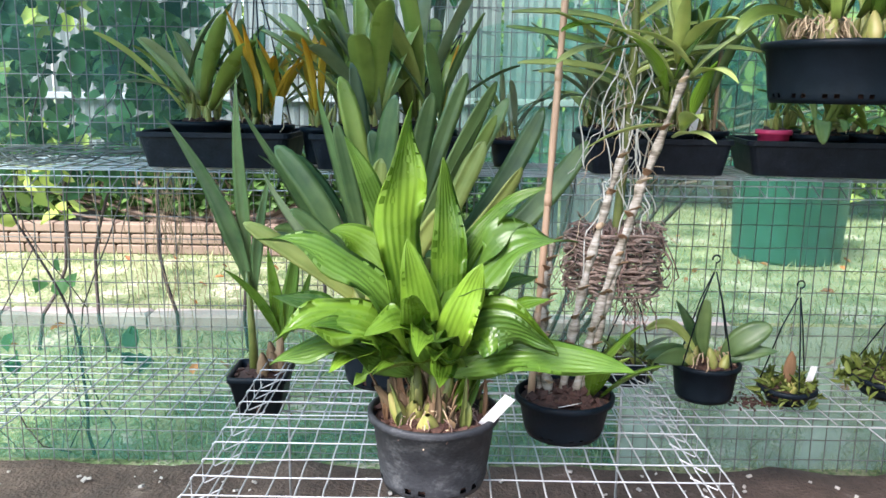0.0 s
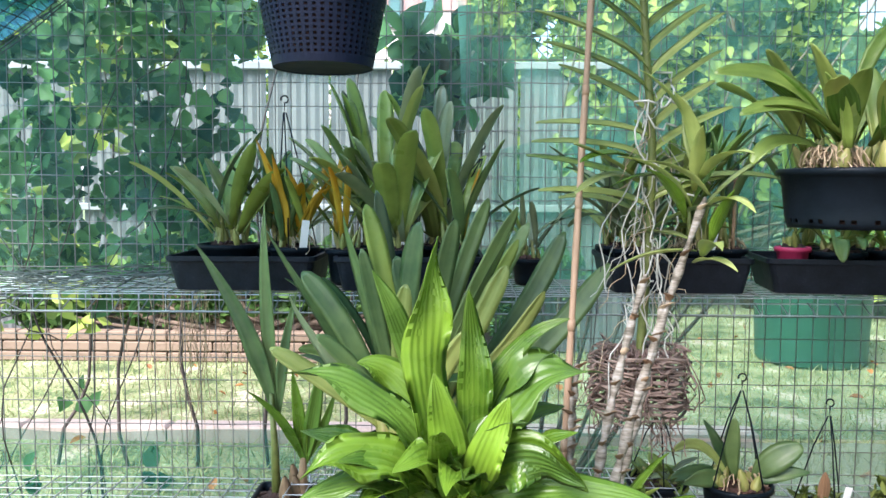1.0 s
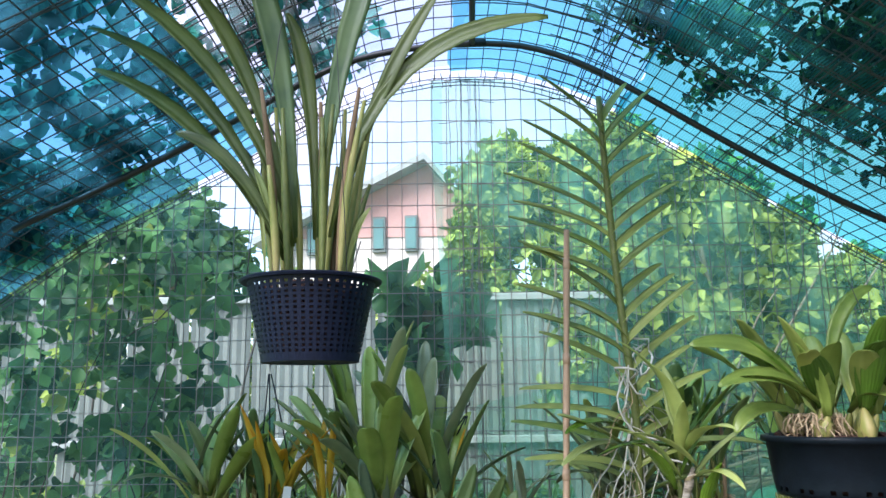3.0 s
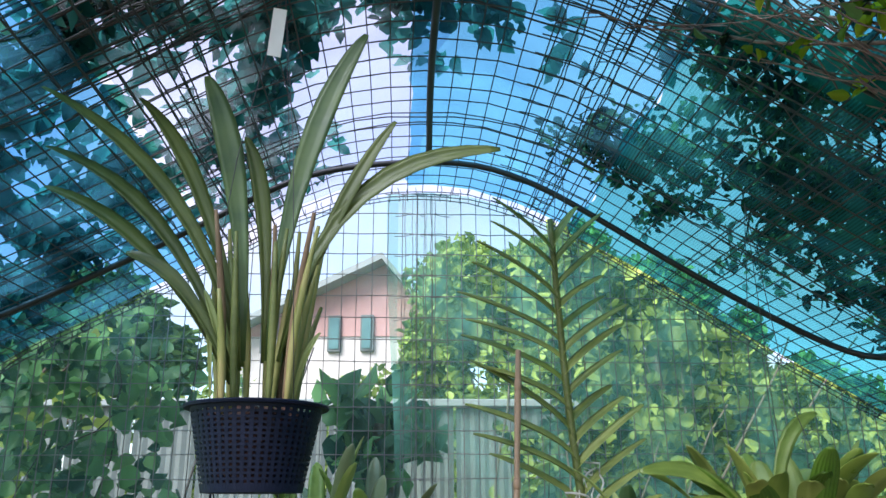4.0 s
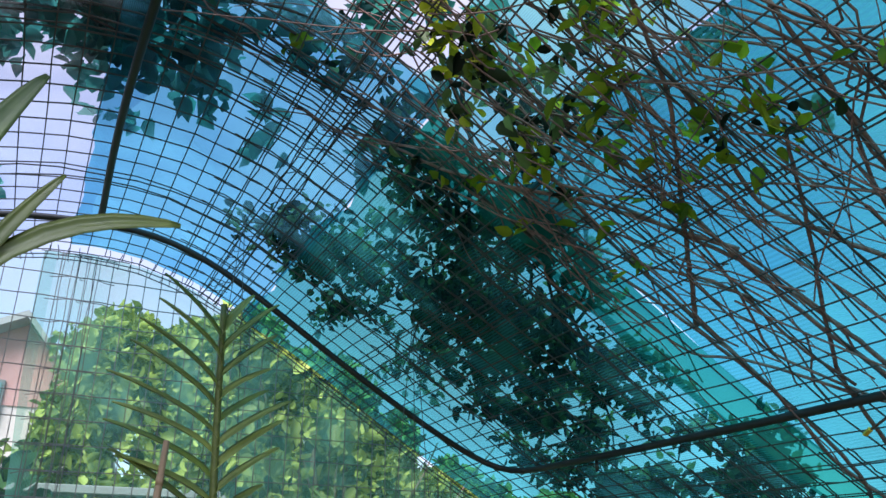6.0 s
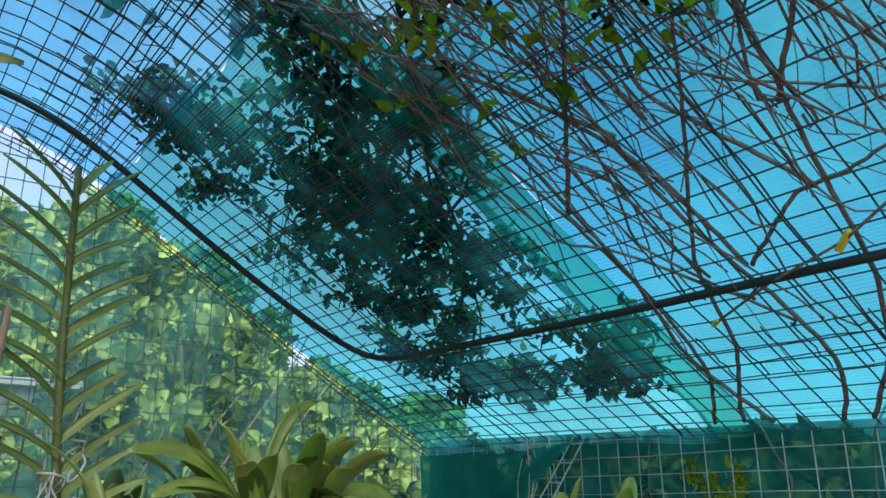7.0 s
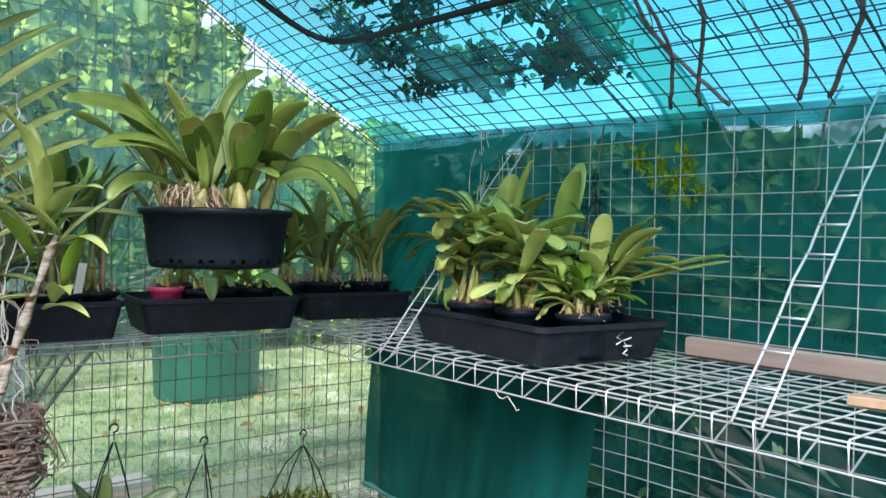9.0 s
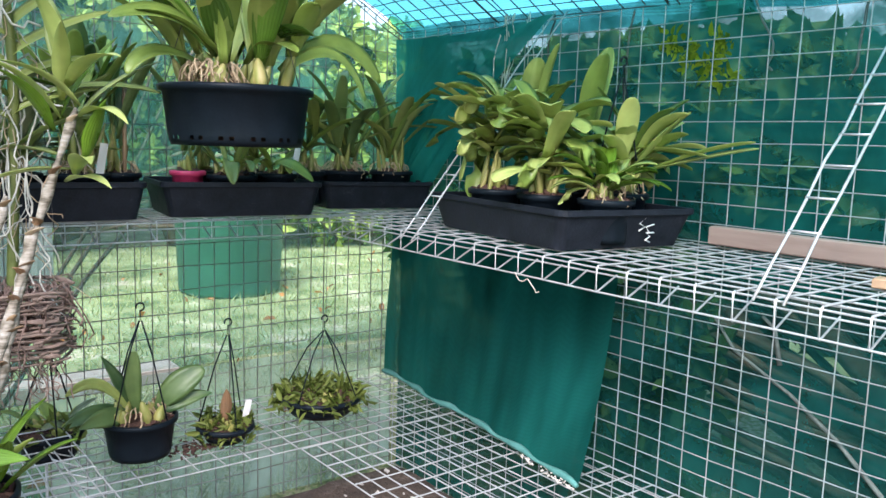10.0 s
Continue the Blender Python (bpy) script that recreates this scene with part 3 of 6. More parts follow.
# ---- wire walls ----
def wire_wall(name, label, mat, across, spacing, rows, along_x=True, fixed=0.0, lo=0.0, top=None, rad=0.0016, seed=1, first=0.02):
    """Welded wire: uprights every spacing over the stretch across, level wires every rows."""
    rg, b = random.Random(seed), Build()
    a0, a1 = across
    n = int(round((a1 - a0) / spacing))
    for i in range(n + 1):
        a = a0 + (a1 - a0) * i / n
        z1 = top(a) - 0.004
        zs = np.linspace(lo, z1, 7)
        p = [(a, fixed, z) if along_x else (fixed, a, z) for z in zs]
        b.tube(bent(p, rg, 0.0016), rad, 4, False)
    z = lo + first
    while z < 2.6:
        s = [a for a in np.linspace(a0, a1, 200) if top(a) > z + 0.005]
        if len(s) > 2:
            aa = np.linspace(min(s), max(s), 26)
            off = 0.0022
            p = [(a, fixed - off, z) if along_x else (fixed - off, a, z) for a in aa]
            b.tube(bent(p, rg, 0.0018), rad, 4, False)
        z += rows
    return solid(name, b, mat, label, "wire wall", "structure")


wire_wall("wall_back", "weathered welded wire mesh wall", OLDWIRE, (WALL_L + .021, WALL_R - .013), 0.0517, 0.0752, True, WALL_Y, 0.0, roof_z, 0.0019, 1, .043)
wire_wall("wall_right", "galvanised welded wire mesh wall", MIDWIRE, (FRONT_Y + .0085, WALL_Y), 0.0745, 0.0504, False, WALL_R, 0.0, lambda a: 1.70 - sag(1.88, a), 0.0016, 2, .009)
wire_wall("wall_left", "weathered welded wire mesh wall under vines", OLDWIRE, (FRONT_Y, WALL_Y), 0.0706, 0.0507, False, WALL_L, 0.0, lambda a: 1.70 - sag(-1.67, a), 0.0017, 3)
wire_wall("wall_front", "weathered welded wire mesh wall behind the walk", OLDWIRE, (WALL_L, WALL_R), 0.0538, 0.0752, True, FRONT_Y, 0.0, roof_z, 0.0017, 4)

# seam where two panels of the back wall overlap, laced with short wire ties
rng = random.Random(11)
b = Build()
for dx in (-0.060, -0.034, -0.022, 0.006, 0.012, 0.031, 0.044):
    b.tube(bent([(0.075 + dx, WALL_Y - 0.006, z) for z in np.linspace(0.0, 2.60, 40)], rng, 0.003), 0.0016, 4, False)
z = 0.03
while z < 2.6:
    b.tube(bent([(-0.02 + q * 0.19, WALL_Y - 0.012 - 0.004 * math.sin(q * 3), z + 0.008 * math.sin(q * 3.14)) for q in np.linspace(0, 1, 8)], rng, 0.003), 0.0015, 4, False)
    b.tube(bent([(0.075 + 0.007 * math.cos(q), WALL_Y - 0.006 + 0.009 * math.sin(q), z + 0.004 + q * 0.001) for q in np.linspace(0, 9, 14)], rng, 0.001), 0.0011, 4, False)
    z += 0.0752
solid("trim_back_seam", b, OLDWIRE, "laced seam of overlapping wire mesh panels", "wire seam", "structure")

# roof wires
rng = random.Random(21)
b = Build()
sx = np.array([p[0] for p in SECTION])
sz = np.array([p[1] for p in SECTION])
dd = np.concatenate([[0], np.cumsum(np.hypot(np.diff(sx), np.diff(sz)))])
t_ = np.linspace(0, dd[-1], 44)
cx, cz = np.interp(t_, dd, sx), np.interp(t_, dd, sz)


def hoop(y, lift, amp, rad, s0=0.0, s1=None, n=44):
    """A wire across the roof at y, from s0 to s1 along its section."""
    ss = np.linspace(s0, dd[-1] if s1 is None else s1, n)
    xs, zs = np.interp(ss, dd, sx), np.interp(ss, dd, sz)
    b.tube(bent([(x, y, z - sag(x, y) + lift) for x, z in zip(xs, zs)], rng, amp), rad, 4, False)


def runner(s, lift, amp, rad, y1=FRONT_Y, n=26):
    """A wire along the roof at s on its section."""
    x, z = np.interp(s, dd, sx), np.interp(s, dd, sz)
    b.tube(bent([(x, yy, z - sag(x, yy) + lift) for yy in np.linspace(WALL_Y, y1, n)], rng, amp), rad, 4, False)


y = WALL_Y
while y > FRONT_Y:
    hoop(y, 0, 0.0018, 0.0019)
    y -= 0.0752
for s in np.arange(0.0, dd[-1], 0.0538):
    runner(s, -.0032, 0.0018, 0.0019)
# overlaps of the roof panels
for y0 in (2.03, 1.99, 1.38, 1.34, 0.72, 0.69):
    hoop(y0, -.007, 0.005, 0.002)
for s0 in (1.60, 1.63, 1.655, 2.62, 2.65, 2.675):
    runner(s0, -.009, 0.006, 0.002, n=40)
for s0 in (1.63, 2.65):
    x, z = np.interp(s0, dd, sx), np.interp(s0, dd, sz)
    for yy in np.arange(0.4, 2.55, 0.075):
        zz = z - sag(x, yy)
        b.tube(wander(rng, (x - .03, yy + rng.uniform(-.02, .02), zz - .01), (x + .04, yy + rng.uniform(-.03, .03), zz - .012), 6, .012), 0.0013, 4, False)
for s0, s1 in ((1.50, 1.80), (2.52, 2.86), (1.02, 1.16), (0.24, 0.40)):
    for yy in np.arange(0.45, 2.56, 0.0752):
        hoop(yy + rng.uniform(-.006, .006), -.012, 0.003, 0.0018, s0, s1, 8)
    for s_ in np.arange(s0, s1, 0.0538):
        runner(s_, -.014, 0.004, 0.0018, .4, 30)
solid("ceiling", b, ROOFWIRE, "arched welded wire mesh roof, coloured dark like a silhouette on the sky", "wire roof", "structure")

# rim of short bent wire ends where roof and back wall are tied together
b = Build()
for side in (1, -1):
    for q in np.linspace(0.02, 0.98, 58):
        s = q * dd[-1] / 2 if side > 0 else dd[-1] - q * dd[-1] / 2
        x, z = np.interp(s, dd, sx), np.interp(s, dd, sz)
        b.tube(wander(rng, (x, WALL_Y + .004, z - .035), (x + rng.uniform(-.01, .01), WALL_Y - .055, z - .004 + rng.uniform(-.006, .004)), 6, .009), 0.0014, 4, False)
for o in (0.018, 0.034):
    b.tube(bent(np.stack([cx, np.full(44, WALL_Y - .006), cz - o], 1), rng, 0.003), 0.002, 4, False)
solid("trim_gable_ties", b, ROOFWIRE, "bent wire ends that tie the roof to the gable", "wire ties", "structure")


# ---- shade cloth ----
def sheet(f, nu, nv):
    v = [f(i / nu, j / nv) for j in range(nv + 1) for i in range(nu + 1)]
    return Build().add(v, [(j * (nu + 1) + i, j * (nu + 1) + i + 1, (j + 1) * (nu + 1) + i + 1, (j + 1) * (nu + 1) + i) for j in range(nv) for i in range(nu)])


def wave(x, y, z, amp=0.008, s=5.0):
    return amp * noise.noise((x * s, y * s, z * s))


def back_cloth(u, v):
    x = -.03 + .02 * math.sin(v * 5) + (WALL_R + .03 - .02 * math.sin(v * 5)) * u
    z = 1.03 + (roof_z(x) - 1.03) * v
    return (x, WALL_Y + 0.014 + abs(wave(x * .4, 1, z)), z)


def back_thin(u, v):
    x = WALL_L + (-.01 - WALL_L) * u
    z = 1.05 + (roof_z(x) - 1.05) * v
    return (x, WALL_Y + 0.030 + abs(wave(x * .5, 5, z)), z)


def back_sheer(u, v):
    x = 0.09 + (WALL_R - 0.09) * u
    z = 0.53 + (0.95 + .05 * math.sin(u * 9)) * v
    return (x, WALL_Y + 0.022 + abs(wave(x, 3, z)), z)


def back_low(u, v):
    x = WALL_L + (0.62 - WALL_L) * u
    z = 0.54 * v + 0.03 * noise.noise((x * 2, 0, 0)) * v
    return (x, WALL_Y + 0.014 + abs(wave(x, 2, z)), z)


def roof_cloth(x0, x1, y0, y1, lift, seed, ragged=0.0):
    def f(u, v):
        a = x0 + ragged * noise.noise((v * 6, seed, 0)) + ragged * .4 * noise.noise((v * 25, seed, 3))
        x = a + (x1 - a) * u
        y = y0 + (y1 - y0) * v
        return (x, y, roof_z(x, y) + lift + abs(wave(x, y, seed, 0.02, 3)) - max(0, x - 1.85) * .8)
    return f


def tag_cloth(name, b, mat, label):
    return solid(name, b, mat, label, "shade cloth", "structure")


tag_cloth("shade_cloth_back", sheet(back_cloth, 40, 40), CLOTH_WALL, "thin green shade cloth over the back wire wall")
tag_cloth("shade_cloth_back_thin", sheet(back_thin, 40, 30), CLOTH_THIN, "threadbare pale cloth over the back wire wall")
tag_cloth("shade_cloth_back_low", sheet(back_low, 40, 10), CLOTH_LEFT, "low strip of thin green shade cloth")
tag_cloth("shade_cloth_back_low", sheet(lambda u, v: (.63 + (WALL_R - .63) * u, WALL_Y + .016 + abs(wave(u * 2, 4, v)), .52 * v), 30, 8), CLOTH_MILKY, "threadbare low strip of pale shade cloth")
tag_cloth("shade_cloth_back_sheer", sheet(back_sheer, 30, 10), CLOTH_SHEER, "sheer worn green shade cloth below the shelf")
tag_cloth("shade_cloth_right", sheet(lambda u, v: (lambda y: (WALL_R + 0.016 + abs(wave(1, u * 4, v * 2)), y, .98 + (.737 - sag(1.88, y)) * v))(FRONT_Y + (WALL_Y - FRONT_Y) * u), 60, 14), CLOTH_DARK, "dense dark green shade cloth behind the side wire wall")
tag_cloth("shade_cloth_right_low", sheet(lambda u, v: (WALL_R + 0.020 + abs(wave(1, u * 4, v * 2 + 7)), FRONT_Y + (WALL_Y - FRONT_Y) * u, 1.0 * v), 60, 14), CLOTH_DIM, "thinner dark shade cloth low on the side wire wall")
tag_cloth("shade_cloth_left", sheet(lambda u, v: (WALL_L - 0.016 - abs(wave(1, u * 4, v * 2)), FRONT_Y + (WALL_Y - FRONT_Y) * u, 1.71 * v), 60, 24), CLOTH_SHEER, "sheer green shade cloth behind the side wire wall")

tag_cloth("shade_cloth_roof", sheet(roof_cloth(0.60, 1.93, 1.27, 2.60, 0.012, 2, .03), 40, 40), CLOTH_ROOF, "blue-green shade cloth stretched over the wire roof")
tag_cloth("shade_cloth_roof_blue", sheet(roof_cloth(0.02, 0.62, 1.10, 2.60, 0.030, 3, .02), 20, 40), CLOTH_PALE, "thin faded blue cloth beside the ridge of the roof")
tag_cloth("shade_cloth_roof_middle", sheet(roof_cloth(0.56, 0.81, -0.75, 1.18, 0.060, 6, .05), 16, 50), CLOTH_CYAN, "thin faded cyan cloth over the middle of the roof")
tag_cloth("shade_cloth_roof_near", sheet(roof_cloth(0.80, 1.93, -0.75, 1.17, 0.034, 5), 40, 60), CLOTH_NEAR, "blue-green shade cloth stretched over the wire roof")
tag_cloth("shade_cloth_roof_seam", sheet(lambda u, v: (lambda x, y: (x, y, roof_z(x, y) + .024 - max(0, x - 1.85) * .8))(.62 + 1.31 * u, 1.150 + (.150 + .01 * math.sin(u * 5)) * v), 40, 4), CLOTH_BAND, "darker green doubled seam of the roof cloth")
# Added sheet over the open ridge, only to tone down the sky.
tag_cloth("sky_tint_sheet_ridge", sheet(lambda u, v: (lambda x, y: (x, y, roof_z(x, y) + .05 + abs(wave(x, y, 9, .02, 3))))(-.62 + (.70 + .10 * noise.noise((v * 5, 1, 0))) * u, .55 + 2.05 * v + .12 * noise.noise((u * 4, 7, 0)) * (1 - v)), 30, 50), CLOTH_HAZE, "sheer pale blue sheet added over the ridge to dim and tint the sky")
tag_cloth("shade_cloth_roof_left", sheet(roof_cloth(-1.69, -0.62, 0.75, 2.60, 0.014, 8), 40, 60), CLOTH_BLUE, "blue-green shade cloth over the low side of the roof")


# ---- wire shelves ----
def wire_shelf(name, label, length, depth, m, group, along=0.0752, across=0.0538, lip=0.05, rad=0.0021, seed=1, both=False, mat=GALV):
    """A mesh bench: its front edge on the local x axis, depth to +y; the front is bent down and back under."""
    t = thing(name, label, "wire shelf", m, group)
    rg = random.Random(seed)
    n = int(round(depth / across))
    for j in range(n + 1):
        yy = depth * j / n
        part("long_wire", Build().tube(bent([(x, yy, 0) for x in np.linspace(0, length, 24)], rg, 0.0014), rad, 5, False), mat, t)
    k = int(round(length / along))
    for i in range(k + 1):
        x = length * i / k
        part("cross_wire", Build().tube(bent([(x, yy, 0.0038) for yy in np.linspace(0, depth, 8)], rg, 0.0014), rad, 5, False), mat, t)
    for end in ((0, 1), (depth, -1)) if both else ((0, 1),) if lip else ():
        e, s = end
        lp = Build()
        for i in range(k + 1):
            x = length * i / k
            lp.tube([(x, e + s * 0.002, 0.004), (x, e - s * 0.003, 0.0), (x, e - s * 0.003, -lip + .004), (x, e, -lip), (x + rg.uniform(-.003, .003), e + s * 0.058, -lip + .026 + rg.uniform(0, .006))], rad, 5)
        lp.tube(bent([(x, e - s * 0.004, -lip * .96) for x in np.linspace(0, length, 20)], rg, 0.0012), rad, 5)
        lp.tube(bent([(x, e + s * 0.054, -lip + .027) for x in np.linspace(0, length, 20)], rg, 0.0012), rad, 5)
        part("bent_lip", lp, mat, t)
    return t


wire_shelf("wire_shelf", "long galvanised wire mesh shelf along the back wall", WALL_R - WALL_L - 0.03, WALL_Y - 2.165 - 0.006, pose(WALL_L + .015, 2.165, SHELF_Z), "upper wire shelves", seed=1, mat=GALV)
wire_shelf("wire_shelf", "galvanised wire mesh shelf along the side wall", 4.0, WALL_R - 1.335 - 0.006, pose(1.335, 2.155, SHELF_Z - .001, 0, 0, -90), "upper wire shelves", seed=2)
wire_shelf("wire_shelf", "weathered wire mesh shelf along the side wall", 3.2, 0.44, pose(-1.22, -1.05, SHELF_Z - .001, 0, 0, 90), "upper wire shelves", seed=3, mat=OLDWIRE)
wire_shelf("wire_shelf", "low galvanised wire mesh shelf along the back wall", WALL_R - WALL_L - 0.03, WALL_Y - 2.08 - 0.006, pose(WALL_L + .015, 2.08, LOW_Z), "lower wire shelves", lip=0, seed=4, mat=MIDWIRE)
wire_shelf("wire_shelf", "low galvanised wire mesh shelf along the side wall", 3.6, WALL_R - 1.20 - 0.006, pose(1.20, 2.07, LOW_Z - .001, 0, 0, -90), "lower wire shelves", lip=0, seed=5)
wire_shelf("wire_shelf", "low wire mesh shelf along the side wall", 3.2, 0.46, pose(-1.17, -0.96, LOW_Z - .001, 0, 0, 90), "lower wire shelves", lip=0, seed=6, mat=MIDWIRE)
pen = wire_shelf("wire_bench", "wire mesh bench in the middle with pots on it", 1.05, 1.05, pose(0.575, 1.20, PEN_Z, 0, 0, 90), "", along=0.0752, across=0.0538, rad=.0018, seed=7, both=True)


def legs(t, spots, h, m=GALV):
    for x, y in spots:
        part("leg", Build().tube([(x, y, -0.004), (x, y, -h)], 0.004, 8), m, t)


legs(pen, ((0.02, 0.03), (1.03, 0.03), (0.02, 1.02), (1.03, 1.02)), PEN_Z - 0.005, MIDWIRE)


# narrow strips of mesh that brace the shelves
def brace(a, b_, label, wide=0.052, across=(0, 1, 0)):
    a, b_ = np.array(a), np.array(b_)
    t = thing("mesh_brace", label, "shelf brace", Matrix.Translation(a), "shelf braces")
    d = b_ - a
    w = np.array(across, float) * wide
    rg = random.Random(int(1000 * a[1]))
    for o in (0, 1):
        part("rail", Build().tube(bent([d * s + w * o for s in np.linspace(0, 1, 12)], rg, 0.002), 0.0026, 6), GALV, t)
    n = int(np.linalg.norm(d) / 0.0752)
    for i in range(1, n + 1):
        p = d * (i / (n + .4))
        part("rung", Build().tube([p - w * .05, p + w * 1.05], 0.0022, 6), GALV, t)
    return t


brace((1.318, 0.70, 1.058), (1.87, 0.70, 1.69), "narrow galvanised mesh strip that ties the shelf to the eaves")
brace((1.325, 1.72, 1.04), (1.865, 1.72, 1.69), "narrow galvanised mesh strip beside the hanging cloth")

# timber plank standing on the side shelf
pl = Build().box(0.028, 1.9, 0.046)
solid("timber_plank", pl, TIMBER, "weathered timber plank lying on edge on the wire shelf", "plank", m=pose(1.845, 0.24, SHELF_Z + 0.023 + .007, 0, 0, -1))


# hanging cloth in the corner, above and below the side shelf
def corner_low(u, v):
    y = 2.56 - 1.10 * u - .06 * u * v
    z = 1.05 - (1.05 - LOW_Z - .016) * v
    out = (.02 + .16 * u ** 1.3) * v ** 1.7
    fold = 0.013 * math.sin(y * 13 + v * 1.5) * (.55 + .45 * math.sin(y * 6 + 1)) * (0.4 + 0.6 * v) + .0025 * math.sin(y * 60 + v * 3) + 0.012 * noise.noise((y * 4, z * 3, 1))
    return (1.84 + fold - out, y, z + .012 * u * math.sin(v * 3.1))


def corner_up(u, v):
    top = 1.668 - 0.015 * math.sin(u * math.pi)
    y = 2.555 - 0.86 * u + 0.66 * v ** .8 * u
    z = top - v * (0.60 - 0.0 * u)
    d = u + .55 * v - .95
    fold = .030 * math.exp(-(d / .07) ** 2) + .016 * math.exp(-((d + .16) / .05) ** 2)
    return (min(1.866, 1.835 - 0.03 * u - fold + 0.014 * math.sin(u * 16 + v * 5) * (.3 + .7 * v) + 0.012 * noise.noise((y * 5, z * 5, 4))), y, z)


b = sheet(corner_low, 60, 40)
hem = [corner_low(u, 1.0) for u in np.linspace(0, 1, 40)]
t = thing("hanging_cloth", "dark green shade cloth hung behind the side shelf", "shade cloth", group="hung cloths")
part("cloth", b, CLOTH_FOLD, t)
part("hem", Build().tube([(x - .004, y, z + .008 + .003 * math.sin(y * 31)) for x, y, z in hem], [.008 + .003 * math.sin(i * .9) for i in range(40)], 8), HEM, t, "rolled pale green hem")
t = thing("hanging_cloth", "green shade cloth gathered in the corner under the eaves", "shade cloth", group="hung cloths")
part("cloth", sheet(corner_up, 60, 40), CLOTH_UP, t)
rg = random.Random(8)
b = Build()
for i in range(9):
    y0 = 1.86 + rg.uniform(-.09, .09)
    b.tube(wander(rg, (1.80, y0, 1.69), (1.80 + rg.uniform(-.04, .03), y0 + rg.uniform(-.05, .06), 1.69 - rg.uniform(.15, .55)), 12, .02), 0.0014, 4)
tagged(part("string_tangle", b, ROOT, t, "loose pale tie strings"), kind="stuff")

# irrigation pipe under the roof
t = thing("irrigation_pipe", "black poly irrigation pipe run under the roof mesh", "pipe")
arch = [(x, 2.20, float(np.interp(x, (-1.30, -.93, -.66, -.30, -.10, .08, .24, .38, .64, .90, 1.16, 1.34, 1.41), (1.975, 2.155, 2.30, 2.512, 2.547, 2.56, 2.556, 2.515, 2.354, 2.187, 2.041, 1.952, 1.932)))) for x in np.linspace(1.37, -1.32, 44)]
run = [(1.415, 2.13, 1.932), (1.42, 2.0, 1.93), (1.42, 1.6, 1.918), (1.42, 1.1, 1.906), (1.42, 0.5, 1.898), (1.42, -0.6, 1.89), (1.42, -1.85, 1.89)]
side = smooth_line(run[::-1] + [(1.398, 2.185, 1.936)] + arch[::3], 130)
part("side_run", Build().tube(side, 0.0095, 10), PIPE, t)
part("ridge_run", Build().tube([(0.080 + .012 * math.sin(yy * 3), yy, 2.556 + .018 * (2.2 - yy)) for yy in np.linspace(2.20, -.2, 30)], 0.0095, 10), PIPE, t)
part("tee_joint", Build().tube([(0.035, 2.20, 2.557), (0.125, 2.20, 2.559)], 0.013, 10), PIPE, t)
for yy in (1.75, 0.55):
    part("drip_nozzle", Build().tube([(1.42, yy, 1.915), (1.42, yy, 1.885)], 0.005, 8), PIPE, t)
# yellow-taped stick hung at the eaves
t = thing("thin_stick", "thin dry stick with yellow tape under the roof mesh", "stick")
part("stick", Build().tube([(1.50, 0.98, 1.86), (1.42, 0.80, 1.895), (1.36, 0.62, 1.92), (1.25, 0.42, 1.97)], 0.003, 6), TWIG, t)
part("tape", Build().box(0.03, 0.008, 0.008, pose(1.50, 0.98, 1.86, 20, 10, 60)), YELLOW, t, "yellow tape")
part("tape", Build().box(0.045, 0.012, 0.012, pose(1.36, 0.62, 1.92, 20, 30, 60)), YELLOW, t, "yellow tape")
# metal tag hung from the ridge
t = thing("hanging_tag", "plain grey metal strip hung from the roof mesh", "metal strip")
part("strip", Build().box(0.026, 0.002, 0.10, pose(-0.25, 1.30, 2.42, 8, 4, 10)), WHITE, t)
part("wire", Build().tube([(-0.252, 1.305, 2.468), (-0.255, 1.31, roof_z(-.255, 1.31) - .004)], 0.0012, 4), ROOFWIRE, t)


# ---- outdoors ----
def fence():
    t = thing("sheet_fence", "pale corrugated sheet metal fence beyond the lawn", "fence")
    for i in range(11):
        x0 = -4.2 + i * 0.52
        v = []
        for j, z in enumerate((0.0, 2.35)):
            for q in range(14):
                v.append((x0 + 0.5 * q / 13, 6.6 + (0.005 if q % 2 else -0.005), z))
        f = [(q, q + 1, 14 + q + 1, 14 + q) for q in range(13)]
        part("panel", Build().add(v, f), FENCEM, t, smooth=False)
    for z in (2.36, 1.2):
        part("rail", Build().box(5.75, 0.05, 0.06, pose(-1.35, 6.56, z)), ROOFM, t)


fence()
t = thing("garden_edging", "low concrete garden edging with a pale top", "edging")
for i in range(8):
    part("block", Build().box(0.79, 0.14, 0.12, pose(-4.4 + i * 0.8, 4.25, 0.005)), CONCRETE, t)
t = thing("brick_edging", "low wall of old orange bricks along the lawn", "brick wall")
bm_ = Build().box(0.228, 0.11, 0.074).mesh("brick", BRICK, False)
for r_ in range(3):
    for i in range(20):
        part("brick", bm_, BRICK, t, m=pose(-4.6 + i * 0.24 + (r_ % 2) * 0.12, 6.2, 0.02 + r_ * 0.084))
# compost bin on the lawn
t = thing("garden_bin", "round dark green plastic garden bin on the lawn", "bin", pose(2.85, 6.45, -0.02))
part("body", Build().lathe([(0.0, 0.0), (0.40, 0.0), (0.42, 0.03), (0.45, 0.70), (0.47, 0.72), (0.47, 0.76), (0.43, 0.76), (0.40, 0.04), (0.0, 0.04)], 40), BIN, t)
part("lid", Build().lathe([(0.0, 0.84), (0.3, 0.82), (0.46, 0.77), (0.48, 0.755)], 40), BIN, t)


